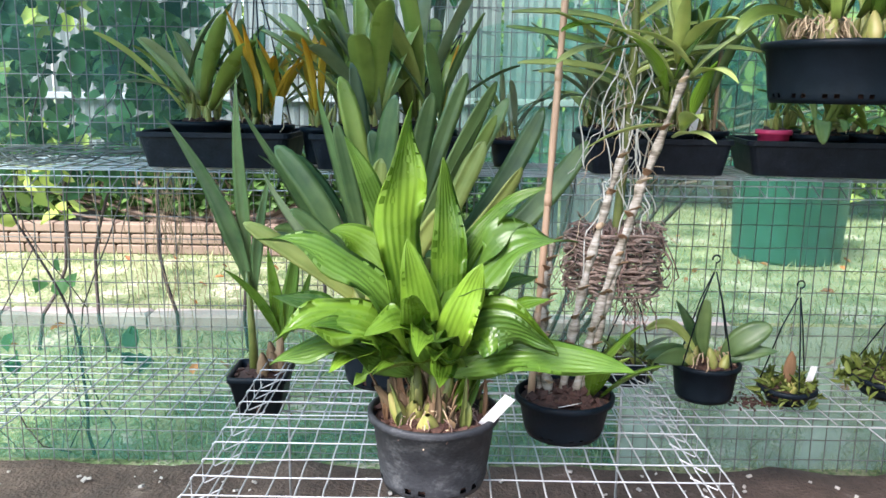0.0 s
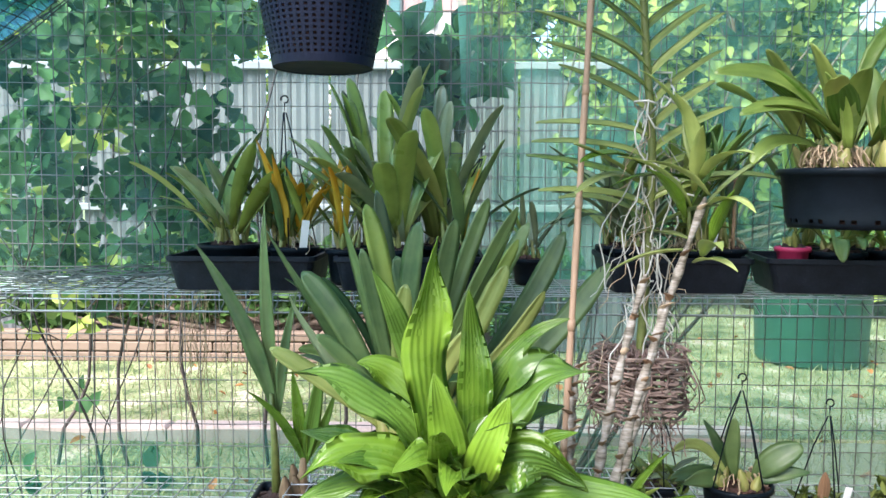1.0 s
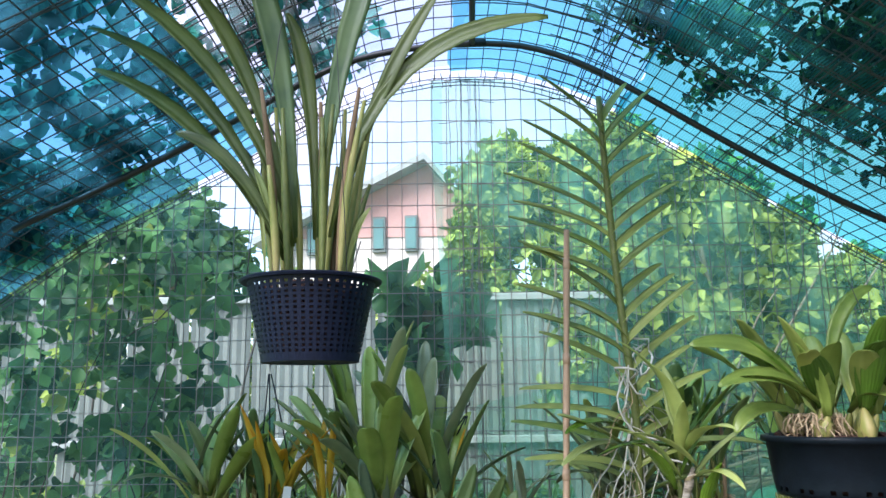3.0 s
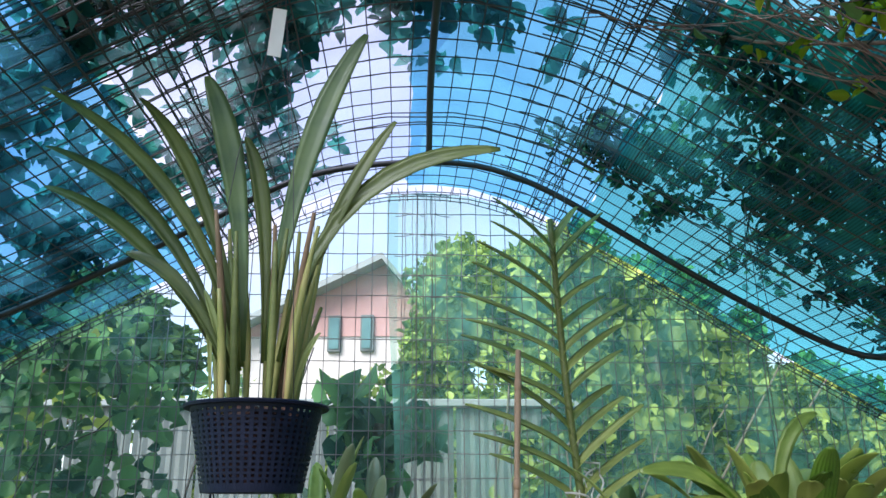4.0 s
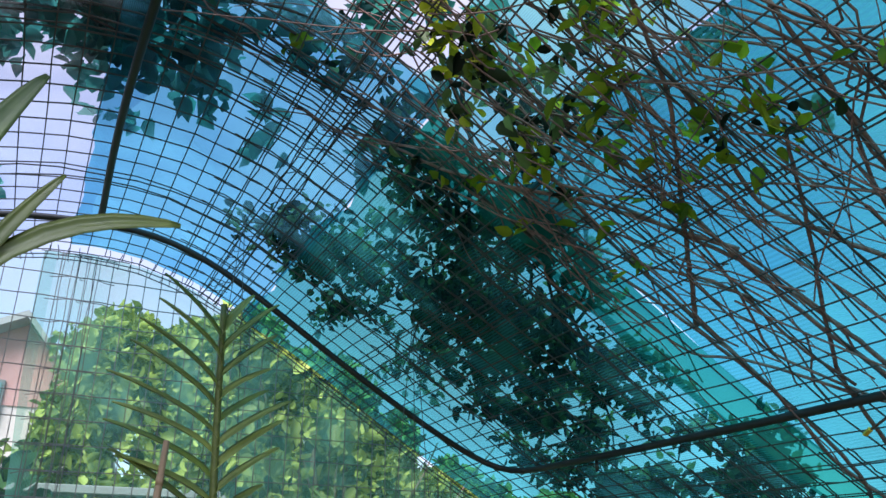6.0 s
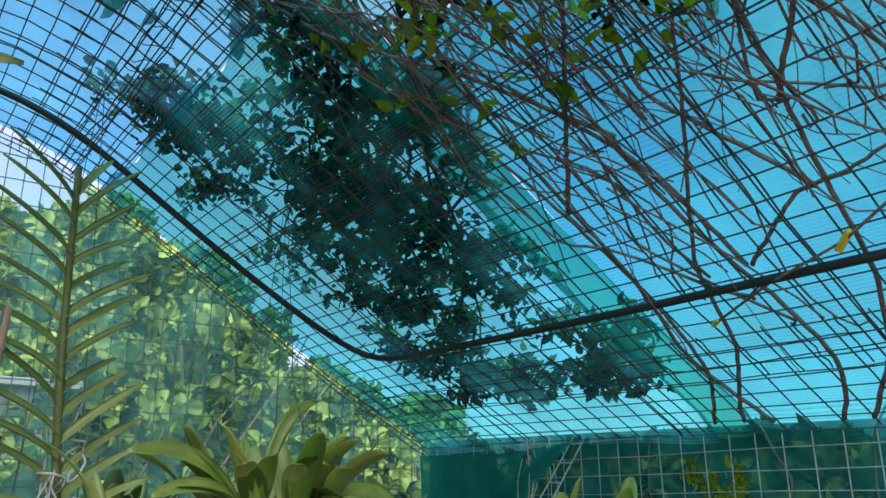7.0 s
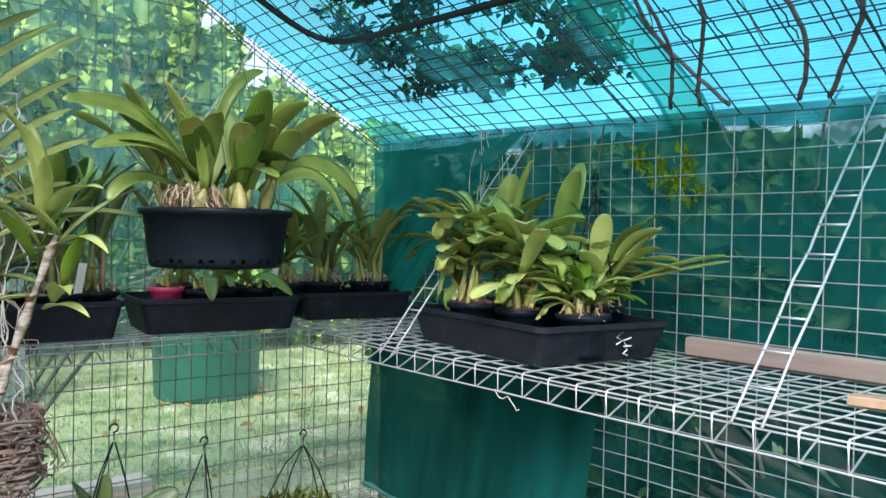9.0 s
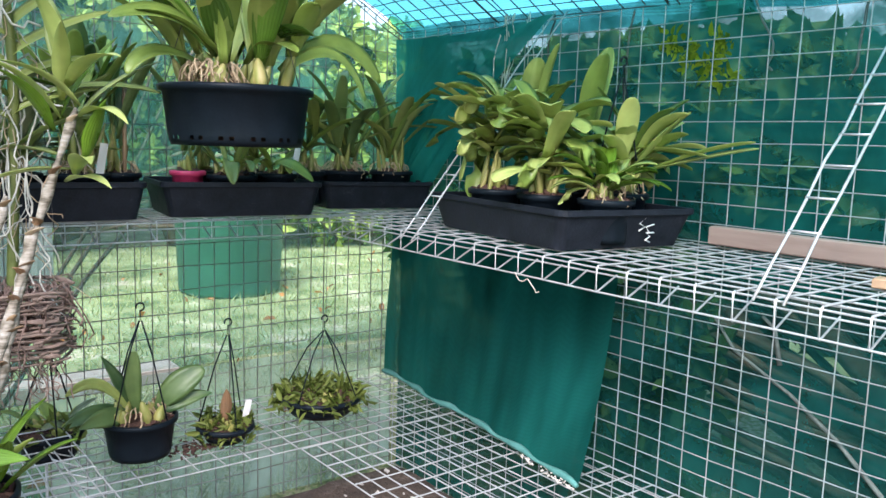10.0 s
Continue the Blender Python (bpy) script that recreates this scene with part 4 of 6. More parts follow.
def house():
    t = thing("house", "pink house with a red gable and grey roof", "house", pose(-0.6, 16.5, 0, 0, 0, -8))
    v = [(-3, 0, 0), (1.6, 0, 0), (1.6, 0, 5.0), (0.3, 0, 6.5), (-3, 0, 5.1), (-3, 7, 0), (1.6, 7, 0), (1.6, 7, 5.0), (0.3, 7, 6.5), (-3, 7, 5.1)]
    part("wall", Build().add(v, [(0, 1, 2, 4), (5, 9, 7, 6), (1, 6, 7, 2), (0, 4, 9, 5)]), HOUSEW, t, smooth=False)
    part("gable", Build().add([(-3.0, -.03, 5.05), (1.62, -.03, 4.95), (.3, -.03, 6.55), (-3.0, .2, 5.05), (1.62, .2, 4.95), (.3, .2, 6.55)], [(0, 1, 2), (3, 5, 4), (0, 3, 4, 1)]), HOUSER, t, "red weatherboard gable", False)
    for a, c in (((-3.4, 4.85), (0.3, 6.55)), ((0.3, 6.55), (2.0, 4.5))):
        part("roof", Build().add([(a[0], -.5, a[1]), (c[0], -.5, c[1]), (c[0], 7.4, c[1]), (a[0], 7.4, a[1]), (a[0], -.5, a[1] + .14), (c[0], -.5, c[1] + .14), (c[0], 7.4, c[1] + .14), (a[0], 7.4, a[1] + .14)],
                             [(0, 1, 2, 3), (4, 7, 6, 5), (0, 4, 5, 1), (1, 5, 6, 2), (2, 6, 7, 3), (3, 7, 4, 0)]), ROOFM, t, smooth=False)
    for x in (-0.75, -0.05, -2.2):
        w = part("window", Build().box(0.28, 0.10, 0.78, pose(x, -0.04, 5.05)), FENCEM, t)
        part("pane", Build().box(0.20, 0.02, 0.66, pose(x, -0.10, 5.05)), GLASSM, w)


house()


def blob(r, n, centre, rad, hollow=0.5):
    p = r.normal(size=(n, 3))
    p /= np.linalg.norm(p, axis=1)[:, None]
    p *= (hollow + (1 - hollow) * r.uniform(0, 1, n))[:, None]
    return p * np.array(rad) + np.array(centre)


def shrub(name, label, category, blobs, size, mat, trunk=None, seed=1, clumps=9, cut=99.0):
    """A plant of many leaves in uneven clumps on limbs."""
    r = np.random.RandomState(seed)
    t = thing(name, label, category)
    pts = []
    limbs = Build()
    for c, rad, n in blobs:
        for _ in range(clumps):
            cc = blob(r, 1, c, rad, 0.35)[0]
            pts.append(blob(r, n // clumps, cc, np.array(rad) * r.uniform(.28, .5), 0.3))
            if trunk:
                limbs.tube(np.linspace(np.array(trunk) + (0, 0, 0.5 * (cc[2] - trunk[2]) * .6), cc, 5) + r.normal(size=(5, 3)) * .03, np.linspace(.03, .008, 5), 5)
        if trunk:
            limbs.tube(np.linspace(trunk, c, 6) + r.normal(size=(6, 3)) * .02, np.linspace(.06, .02, 6), 7)
    pts = np.concatenate(pts)
    part("crown", leaf_cloud(pts[pts[:, 2] < cut(pts[:, 0])] if callable(cut) else pts[pts[:, 2] < cut], size, seed), mat, t)
    if trunk:
        part("trunk", limbs, TRUNK, t)
    return t


shrub("garden_bush", "light green leafy bush beyond the shade cloth", "bush", [((2.4, 9.0, 2.2), (1.7, .8, 1.6), 8000), ((4.7, 9.2, 1.95), (1.5, .9, 1.3), 9000), ((1.5, 9.4, 4.2), (1.0, .8, 1.0), 7600), ((3.0, 9.2, 3.66), (1.1, .7, .92), 7800), ((4.0, 9.2, 3.25), (.6, .6, .85), 6000), ((4.9, 9.2, 2.75), (.8, .6, .48), 7000)], (.08, .17), BUSH, (3.4, 9.3, 0), 4, 13)
shrub("garden_bush", "light green leafy bush beyond the shade cloth", "bush", [((7.2, 10, 1.15), (2.0, 1.4, 1.1), 7000), ((0.55, 9.6, 2.8), (.6, .5, 1.6), 3600), ((1.5, 10.6, 4.3), (1.2, 1.0, .9), 6600)], (.08, .19), BUSH, (5.2, 10.4, 0), 5, 13)
shrub("tree", "tall green tree behind the garden", "tree", [((1.6, 12, 4.4), (1.2, 1.2, 1.3), 8000), ((3.6, 11, 3.2), (1.5, 1.4, 1.25), 8000), ((5.6, 10, 2.1), (1.7, 1.4, 1.2), 8000)], (.12, .26), BUSH, (3.2, 11.5, 0), 6)
shrub("tree", "dark green tree beyond the fence", "tree", [((-3.2, 8.2, 3.0), (1.3, .8, 1.0), 7000), ((-4.8, 8, 3.0), (1.6, 1.0, 1.3), 7000), ((-6.5, 7, 2.6), (2, 1.6, 1.8), 6000)], (.09, .2), TREE, (-5, 8, 0), 7)
shrub("tree", "dark trees beyond the side of the shade house", "tree", [((6.8, 2.5, .75), (1.0, 2.4, 0.7), 4500), ((6.9, -2.5, .75), (1.0, 2.6, 0.7), 4000)], (.10, .2), TREE, (6.8, 0, 0), 8)
# Added dense foliage that keeps the view through the side cloth dark.
shrub("hedge", "dark hedge added close behind the side wall to block bright sky and lawn", "hedge", [((2.75, 2.1, .95), (.35, .9, .95), 4600), ((2.75, .4, .95), (.35, .9, .95), 4600), ((2.8, -1.2, .95), (.35, .9, .95), 2600), ((2.7, 2.2, 1.55), (.25, .8, .4), 9000), ((2.7, 1.2, 1.55), (.25, .8, .4), 9000), ((2.7, .2, 1.55), (.25, .8, .4), 9000), ((3.2, 2.0, 1.15), (.3, 1.0, .6), 7000), ((3.2, .6, 1.15), (.3, 1.0, .6), 7000), ((3.2, -.8, 1.15), (.3, 1.0, .6), 5000), ((2.9, 3.3, 1.0), (.4, .6, .7), 5000)], (.06, .13), TREE, (2.8, .5, 0), 10, 14, lambda x: 1.60 + .10 * (x - 1.88))
shrub("hedge", "long green hedge along the far side of the garden", "hedge", [((-1.5, 10.5, 1.6), (2.2, .5, 1.6), 6000), ((2.2, 9.5, 1.5), (2.2, .6, 1.6), 8000), ((5.6, 8.5, 1.35), (2.0, .8, 1.05), 8000)], (.08, .18), BUSH, (2.0, 9.6, 0), 12, 16)
shrub("low_hedge", "low dark green border planting in front of the fence", "hedge", [((-3.6, 6.42, .62), (.8, .12, .32), 2200), ((-2.3, 6.42, .66), (.8, .12, .36), 2200), ((-1.0, 6.42, .60), (.8, .12, .32), 2200), ((.2, 6.42, .55), (.7, .12, .30), 1800)], (.07, .15), TREE, (-1.6, 6.42, 0), 14, 14)
shrub("broad_leaf_shrub", "shrub with big dark leaves just outside the mesh", "bush", [((-0.06, 2.95, 1.80), (.20, .12, .24), 120)], (.09, .17), VINE, (-0.2, 2.95, 0), 9, 5)

# shrub with big light leaves close behind the cloth
r1 = np.random.RandomState(29)
pts = []
for _ in range(125):
    x = r1.uniform(.35, 3.0)
    top = 1.46 + 1.36 * (roof_z(min((x - .1) / 1.36 + .1, 1.85)) - 1.46) - .16
    pts.append(blob(r1, 20, (x, 3.25 + r1.uniform(0, .7), r1.uniform(min(top - .05, 1.50 - .12 * x), top)), (.17, .10, .10), .2))
shr = thing("garden_shrub", "light yellow-green leafy shrub close behind the shade cloth", "bush")
tagged(part("foliage", leaf_cloud(np.concatenate(pts), (.05, .115), 35, (0, -1, .6), .8, 1.7), SHRUB, shr), kind="stuff")
rg = random.Random(38)
for i in range(6):
    x = .34 + i * .03
    part("stem", Build().tube(wander(rg, (x, 3.5, -.02), (.5 + i * .33, 3.5, rg.uniform(1.8, 2.3)), 14, .06), np.linspace(.012, .004, 14), 6), TRUNK, shr)

# climbing vine outside the back and left walls
r1 = np.random.RandomState(31)
pts = []
for _ in range(48):
    pts.append(blob(r1, 16, (r1.uniform(-3.3, -1.35), 3.5 + r1.uniform(0, .8), r1.uniform(.7, 2.6)), (.2, .12, .2), .2))
shr = thing("garden_shrub", "mid-green leafy shrub outside the back wall", "bush")
tagged(part("foliage", leaf_cloud(np.concatenate(pts), (.06, .14), 36, (0, -1, .5), .9, 1.4), BUSH, shr), kind="stuff")
rg = random.Random(37)
for i in range(7):
    x = -2.7 + i * .35
    part("stem", Build().tube(wander(rg, (x, 3.8, -.02), (x + rg.uniform(-.3, .3), 3.9, 2.3), 14, .12), np.linspace(.010, .004, 14), 6), DARKTWIG, shr)
t = thing("climbing_vine", "dark green climbing vine on the outside of the wire wall", "vine")
pts = []
for _ in range(165):
    x = -2.05 + 1.22 * r1.uniform() ** 1.05
    z = r1.uniform(0.95, 2.35) if x < -1.2 else r1.uniform(1.15, 2.3)
    pts.append(blob(r1, 11, (x, 2.70 + r1.uniform(0, .4), z), (.13, .07, .13), .2))
for _ in range(3):
    pts.append(blob(r1, 4, (r1.uniform(-1.6, -.95), 2.70, r1.uniform(0.3, 1.0)), (.10, .05, .10), .2))
tagged(part("foliage", leaf_cloud(np.concatenate(pts), (.045, .095), 32, (0, -1, .4), .8, 1.15), VINE, t), kind="stuff")
rg = random.Random(33)
b = Build()
for i in range(8):
    x = rg.uniform(-1.85, -1.2)
    b.tube(wander(rg, (x, 2.64 + rg.uniform(0, .1), 0.0), (x + rg.uniform(-.5, .5), 2.64 + rg.uniform(0, .15), rg.uniform(1.0, 2.2)), 22, .16), rg.uniform(.0012, .0028), 5)
tagged(part("stem_tangle", b, DARKTWIG, t), kind="stuff")
part("old_stem", Build().tube(wander(rg, (-1.22, 2.63, 0.0), (-1.50, 2.62, 1.2), 18, .06), np.linspace(.006, .003, 18), 7), DARKTWIG, t)
b = Build()
for i in range(34):
    x = rg.gauss(-0.92, .09)
    b.tube(wander(rg, (x, 2.60 + rg.uniform(0, .04), 1.06), (x + rg.uniform(-.05, .05), 2.60 + rg.uniform(0, .05), rg.uniform(.45, .8)), 14, .03), .0012, 4)
tagged(part("rootlet_tangle", b, DRYROOT, t), kind="stuff")

# leaves and bare stems caught between the side mesh and its cloth
sv_ = thing("side_vine", "pale leaves and bare stems pressed against the side mesh", "vine")
pts = []
for y0, z0, n in ((1.22, 1.55, 50), (1.32, 1.54, 30), (1.26, 1.51, 30), (1.37, 1.57, 30), (1.20, 1.48, 20)):
    p = blob(r1, n, (1.888, y0, z0), (.003, .045, .05), .1)
    pts.append(p)
cl_ = leaf_cloud(np.concatenate(pts), (.016, .042), 61, (-1, 0, 0), .35, 2.2)
cl_.v[0][:, 0] = 1.884 + (cl_.v[0][:, 0] - 1.884) * .12
# Leaves take the sunlit colour copy.
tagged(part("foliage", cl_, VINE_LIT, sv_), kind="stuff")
rg = random.Random(62)
# Stems stand before the cloth; their grey colour paints the haze of being behind it.
part("stem", Build().tube([(1.889, 1.182, .883), (1.889, 1.12, .81), (1.889, .966, .736), (1.889, .852, .662), (1.889, .746, .57), (1.889, .68, .42), (1.889, .66, .02)], [.0035, .004, .0045, .005, .006, .007, .008], 7), HAZETWIG, sv_)
part("stem", Build().tube([(1.889, 1.053, .909), (1.889, 1.02, .885), (1.889, .999, .80)], [.004, .005, .006], 6), HAZETWIG, sv_)
for i in range(6):
    y0 = .2 + i * .32
    part("stem", Build().tube(wander(rg, (1.889, y0, 1.70), (1.889, y0 + rg.uniform(-.2, .2), 1.70 - rg.uniform(.2, .5)), 10, .03) * (0, 1, 1) + (1.889, 0, 0), .003, 5), HAZETWIG, sv_)


# vine over the roof
def on_roof(x, y, h):
    return (x, y, roof_z(x, y) + h)


t = thing("roof_vine", "dark vine foliage lying over the roof shade cloth", "vine")
pts = []
for x0, y0, sx_, sy_, n in ((.57, 2.10, .06, .07, 8), (.66, 2.02, .06, .08, 16), (.73, 1.90, .06, .07, 11), (.93, 1.76, .09, .11, 20), (1.05, 1.80, .08, .09, 15), (1.10, 1.64, .09, .09, 17), (1.20, 1.80, .07, .08, 12),
                             (.96, 1.46, .08, .09, 11), (.96, 1.29, .05, .06, 20), (.80, 1.52, .08, .08, 10), (.72, 1.36, .06, .06, 9), (1.22, 1.54, .07, .07, 15), (1.31, 1.48, .06, .06, 14), (1.24, 2.10, .12, .10, 15),
                             (1.33, 1.92, .08, .09, 14), (1.60, 2.18, .06, .07, 14), (1.67, 2.03, .06, .07, 18), (1.76, 1.86, .04, .08, 13), (1.66, 1.43, .07, .06, 17), (1.78, 1.52, .04, .08, 13), (1.46, 1.86, .09, .11, 14),
                             (1.00, 2.27, .13, .08, 6), (.84, 2.12, .08, .08, 8), (.80, 1.04, .06, .06, 11), (.78, .70, .14, .12, 4)):
    for _ in range(n):
        x, y = r1.normal(x0, sx_ * 1.05), r1.normal(y0, sy_ * 1.05)
        x = min(max(x, .3), 1.8)
        h = .075 + abs(r1.normal(0, .035))
        p = blob(r1, r1.randint(10, 38), on_roof(x, y, h), (.070, .070, .05), .1)
        p[:, 2] = np.maximum(p[:, 2], [roof_z(q) + .06 for q in p[:, 0]])
        pts.append(p)
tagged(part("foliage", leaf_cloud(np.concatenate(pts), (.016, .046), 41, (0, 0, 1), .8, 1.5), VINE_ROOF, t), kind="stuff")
rg = random.Random(47)
for i in range(9):
    p = wander(rg, (rg.uniform(.5, .9), rg.uniform(.9, 1.3), 0), (rg.uniform(.8, 1.7), rg.uniform(1.6, 2.4), 0), 20, .12)
    part("stem", Build().tube([(q[0], q[1], roof_z(min(q[0], 1.87), q[1]) + .075) for q in p], np.linspace(.006, .002, 20), 6), DARKTWIG, t)
t = thing("roof_vine", "dark vine foliage over the low side of the roof", "vine")
pts = []
for _ in range(440):
    x, y = r1.uniform(-1.65, -.25), r1.uniform(.66, 2.55)
    if r1.uniform() < .3 + .6 * (-x - .3):
        p = blob(r1, 18, on_roof(x, y, .11), (.09, .09, .05), .1)
        p[:, 2] = np.maximum(p[:, 2], [roof_z(q) + .05 for q in p[:, 0]])
        pts.append(p)
for _ in range(95):
    x, y = r1.normal(-0.05, .30), r1.normal(1.38, .22)
    pts.append(blob(r1, 13, on_roof(x, y, .13), (.1, .1, .05), .1))
tagged(part("foliage", leaf_cloud(np.concatenate(pts), (.034, .078), 43, (0, 0, 1), .8, 1.4), VINE_HIGH, t), kind="stuff")
rg = random.Random(44)
b = Build()
for i in range(17):
    y = rg.gauss(1.24, .05)
    p = wander(rg, (rg.uniform(-1.5, -.6), y + rg.gauss(0, .16), 0), (rg.uniform(.3, 1.0), y + rg.gauss(.06, .10), 0), 24, .07)
    b.tube([(q[0], q[1], roof_z(q[0], q[1]) + .05 + .03 * math.sin(7 * q[0] + i)) for q in p], rg.uniform(.0012, .0042), 6)
# Near-black leaf colour stands in for shade in the vine.
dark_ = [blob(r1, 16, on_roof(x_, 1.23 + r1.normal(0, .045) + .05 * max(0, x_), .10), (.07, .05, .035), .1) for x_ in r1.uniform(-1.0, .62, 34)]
tagged(part("shade_coloured_foliage", leaf_cloud(np.concatenate(dark_), (.022, .05), 45, (0, 0, 1), .8, 1.5), VINE_ROOF, t, "vine leaves coloured dark as if in shade"), kind="stuff")
tagged(part("branch_tangle", b, DARKTWIG, t), kind="stuff")

# leafless woody stems between the roof mesh and the near cloth
t = thing("woody_vine", "tangle of bare woody vine stems under the roof cloth", "vine")
rg = random.Random(51)
for stem_ in (((1.86, 1.10), (1.61, 1.15), (1.39, 1.10), (1.11, 1.12), (.88, 1.19)), ((1.85, 1.24), (1.67, 1.13), (1.52, 1.10), (1.25, 1.10), (.97, 1.08), (.7, 1.02)),
              ((1.85, 1.18), (1.80, 1.13), (1.60, 1.01), (1.39, .94), (1.24, .83), (1.12, .73), (.95, .62)), ((1.86, .92), (1.69, .83), (1.50, .84), (1.31, .87), (1.11, .88), (.98, .89), (.70, .95)),
              ((1.86, .86), (1.67, .72), (1.47, .62), (1.32, .61), (1.13, .57), (.8, .50)), ((1.41, .84), (1.30, .66), (1.29, .56), (1.25, .40)), ((1.41, .84), (1.30, .83), (1.14, .89), (.95, .97), (.75, 1.1)),
              ((1.86, .40), (1.5, .44), (1.2, .40), (.8, .55)), ((1.86, .10), (1.5, .20), (1.1, .12), (.7, .3)), ((1.86, -.2), (1.4, -.1), (1.0, .02)), ((1.3, .62), (1.05, .78), (.8, .70), (.6, .8)),
              ((1.2, 1.10), (1.0, .9), (.82, .72), (.62, .62)), ((1.15, .58), (.98, .42), (.8, .3)), ((1.1, .88), (.9, 1.04), (.7, 1.25), (.5, 1.35))):
    p = smooth_line([(x, y + rg.uniform(-.015, .015), 0) for x, y in stem_], 40) + np.array([[rg.gauss(0, .0012), rg.gauss(0, .0012), 0] for _ in range(40)])
    r_ = rg.uniform(.0042, .0062)
    part("stem", Build().tube([(q[0], q[1], roof_z(min(q[0], 1.87), q[1]) + .014 + .008 * math.sin(6 * q[0] + 9 * r_)) for q in p], np.linspace(r_, r_ * .6, 40), 7), REDTWIG, t)
for i in range(16):
    y = rg.uniform(.2, 1.05)
    a, c = (rg.uniform(1.1, 1.6), y), (rg.uniform(.45, .75), y + rg.uniform(-.25, .45))
    p = wander(rg, (a[0], a[1], 0), (c[0], c[1], 0), 22, .13, 4)
    part("stem", Build().tube([(q[0], q[1], roof_z(q[0], q[1]) + .014 + .008 * math.sin(i + 6 * q[0])) for q in p], np.linspace(rg.uniform(.002, .004), .0014, 22), 6), REDTWIG, t)
b = Build()
for i in range(310):
    x, y = rg.gauss(.74, .22), rg.gauss(.70, .29)
    a = rg.gauss(-.15, .5)
    L = rg.uniform(.12, .5) * rg.choice((1, -1))
    p = wander(rg, (x, y, 0), (x + L * math.cos(a), y + L * math.sin(a), 0), 9, .03)
    hh = rg.uniform(-.03, .02)
    b.tube([(q[0], q[1], roof_z(min(q[0], 1.86), q[1]) + hh + .02 * math.sin(i + 9 * q[0])) for q in p], rg.uniform(.0009, .0022), 4, False)
tagged(part("twig_tangle", b, REDTWIG, t), kind="stuff")
pts = []
for _ in range(66):
    x, y = r1.normal(.70, .20), r1.normal(.76, .26)
    p = blob(r1, 5, on_roof(min(max(x, .35), 1.3), y, -.005), (.07, .07, .02), .1)
    pts.append(p)
# Dark and yellow-green leaf colours paint the shaded and backlit leaves.
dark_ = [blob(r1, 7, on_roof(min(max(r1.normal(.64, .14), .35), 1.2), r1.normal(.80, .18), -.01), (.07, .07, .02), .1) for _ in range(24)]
tagged(part("shade_coloured_foliage", leaf_cloud(np.concatenate(dark_), (.022, .05), 54, (0, 0, 1), .9, 1.6), VINE_ROOF, t, "vine leaves coloured dark as if in shade"), kind="stuff")
tagged(part("foliage", leaf_cloud(np.concatenate(pts), (.022, .05), 53, (0, 0, 1), .9, 1.7), VINE_LIT, t, "vine leaves coloured yellow-green as if backlit"), kind="stuff")


# ---- pots, trays, plants ----
def round_pot(t, r, h, mat=BLACK, base=0.8, slots=0, seg=48, lip=0.006, fill=0.012, name="pot"):
    """A thin-walled round pot with a rolled rim, a floor and open drain slots round its foot."""
    rb = r * base
    f = lambda z: rb + (r - rb) * z / h
    prof = [(0, 0.004), (rb * .9, 0.003), (rb * .97, 0.0), (f(.012) if h > .03 else rb, .012), (f(h * .16), h * .16), (f(h * .2), h * .2), (f(h - .016), h - .016), (r + lip, h - .014), (r + lip + .001, h - .003), (r + lip * .6, h),
            (r - .001, h), (r - .003, h - .012), (f(h * .2) - .003, h * .2), (f(h * .1) - .003, h * .1), (rb * .9, .008), (0, .008)]
    every = max(1, seg // slots) if slots else 0
    skip = (lambda i, k: i in (3, 12, 13) and (k % every) in (0, 2) and every) if slots else None
    return part(name, Build().lathe(prof, seg, skip=skip), mat, t)


def bark(t, r, z, seed, mat=BARK, n=46, mound=0.012, squash=None, low=.77):
    rg = random.Random(seed)
    b = Build().lathe([(0.0, z + mound), (r * .5, z + mound * .9), (r * .8, z + mound * .4), (r * .975, z - .004), (r * low, .009), (0, .009)], 24, squash=squash)
    for _ in range(n):
        a, q = rg.uniform(0, 6.283), r * math.sqrt(rg.uniform(0, .85))
        s = rg.uniform(.008, .02)
        b.box(s * rg.uniform(.8, 1.6), s, s * .5, pose(q * math.cos(a), q * math.sin(a), z + mound * (1 - (q / r) ** 2) + .003, rg.uniform(-35, 35), rg.uniform(-35, 35), rg.uniform(0, 360)))
    return part("potting_bark", b, mat, t, smooth=False)


def plant_tag(t, x, y, z, h=0.075, w=0.016, tilt=(10, 8, 20), mat=WHITE):
    return part("plant_tag", Build().box(w, 0.0014, h, pose(0, 0, h / 2)), mat, t, "white plastic plant tag", m=pose(x, y, z, *tilt))


def blades(t, specs, mat, shape="strap", fold=.25, ripple=0.0, name="leaf", face=(0, 0, 1), tall=1.0, wide=1.0, twist=.4):
    """Leaves from rows of base x y z, bend x y z, tip x y z, width."""
    for s in specs:
        q = np.array(s[:9]).reshape(3, 3) * (1, 1, tall)
        part(name, Build().leaf(*q, s[9] * wide, shape, fold, twist=twist * math.sin(37 * s[6] + 11 * s[8]), ripple=ripple, face=face), mat[int(abs(s[6] * 977)) % len(mat)] if isinstance(mat, list) else mat, t)


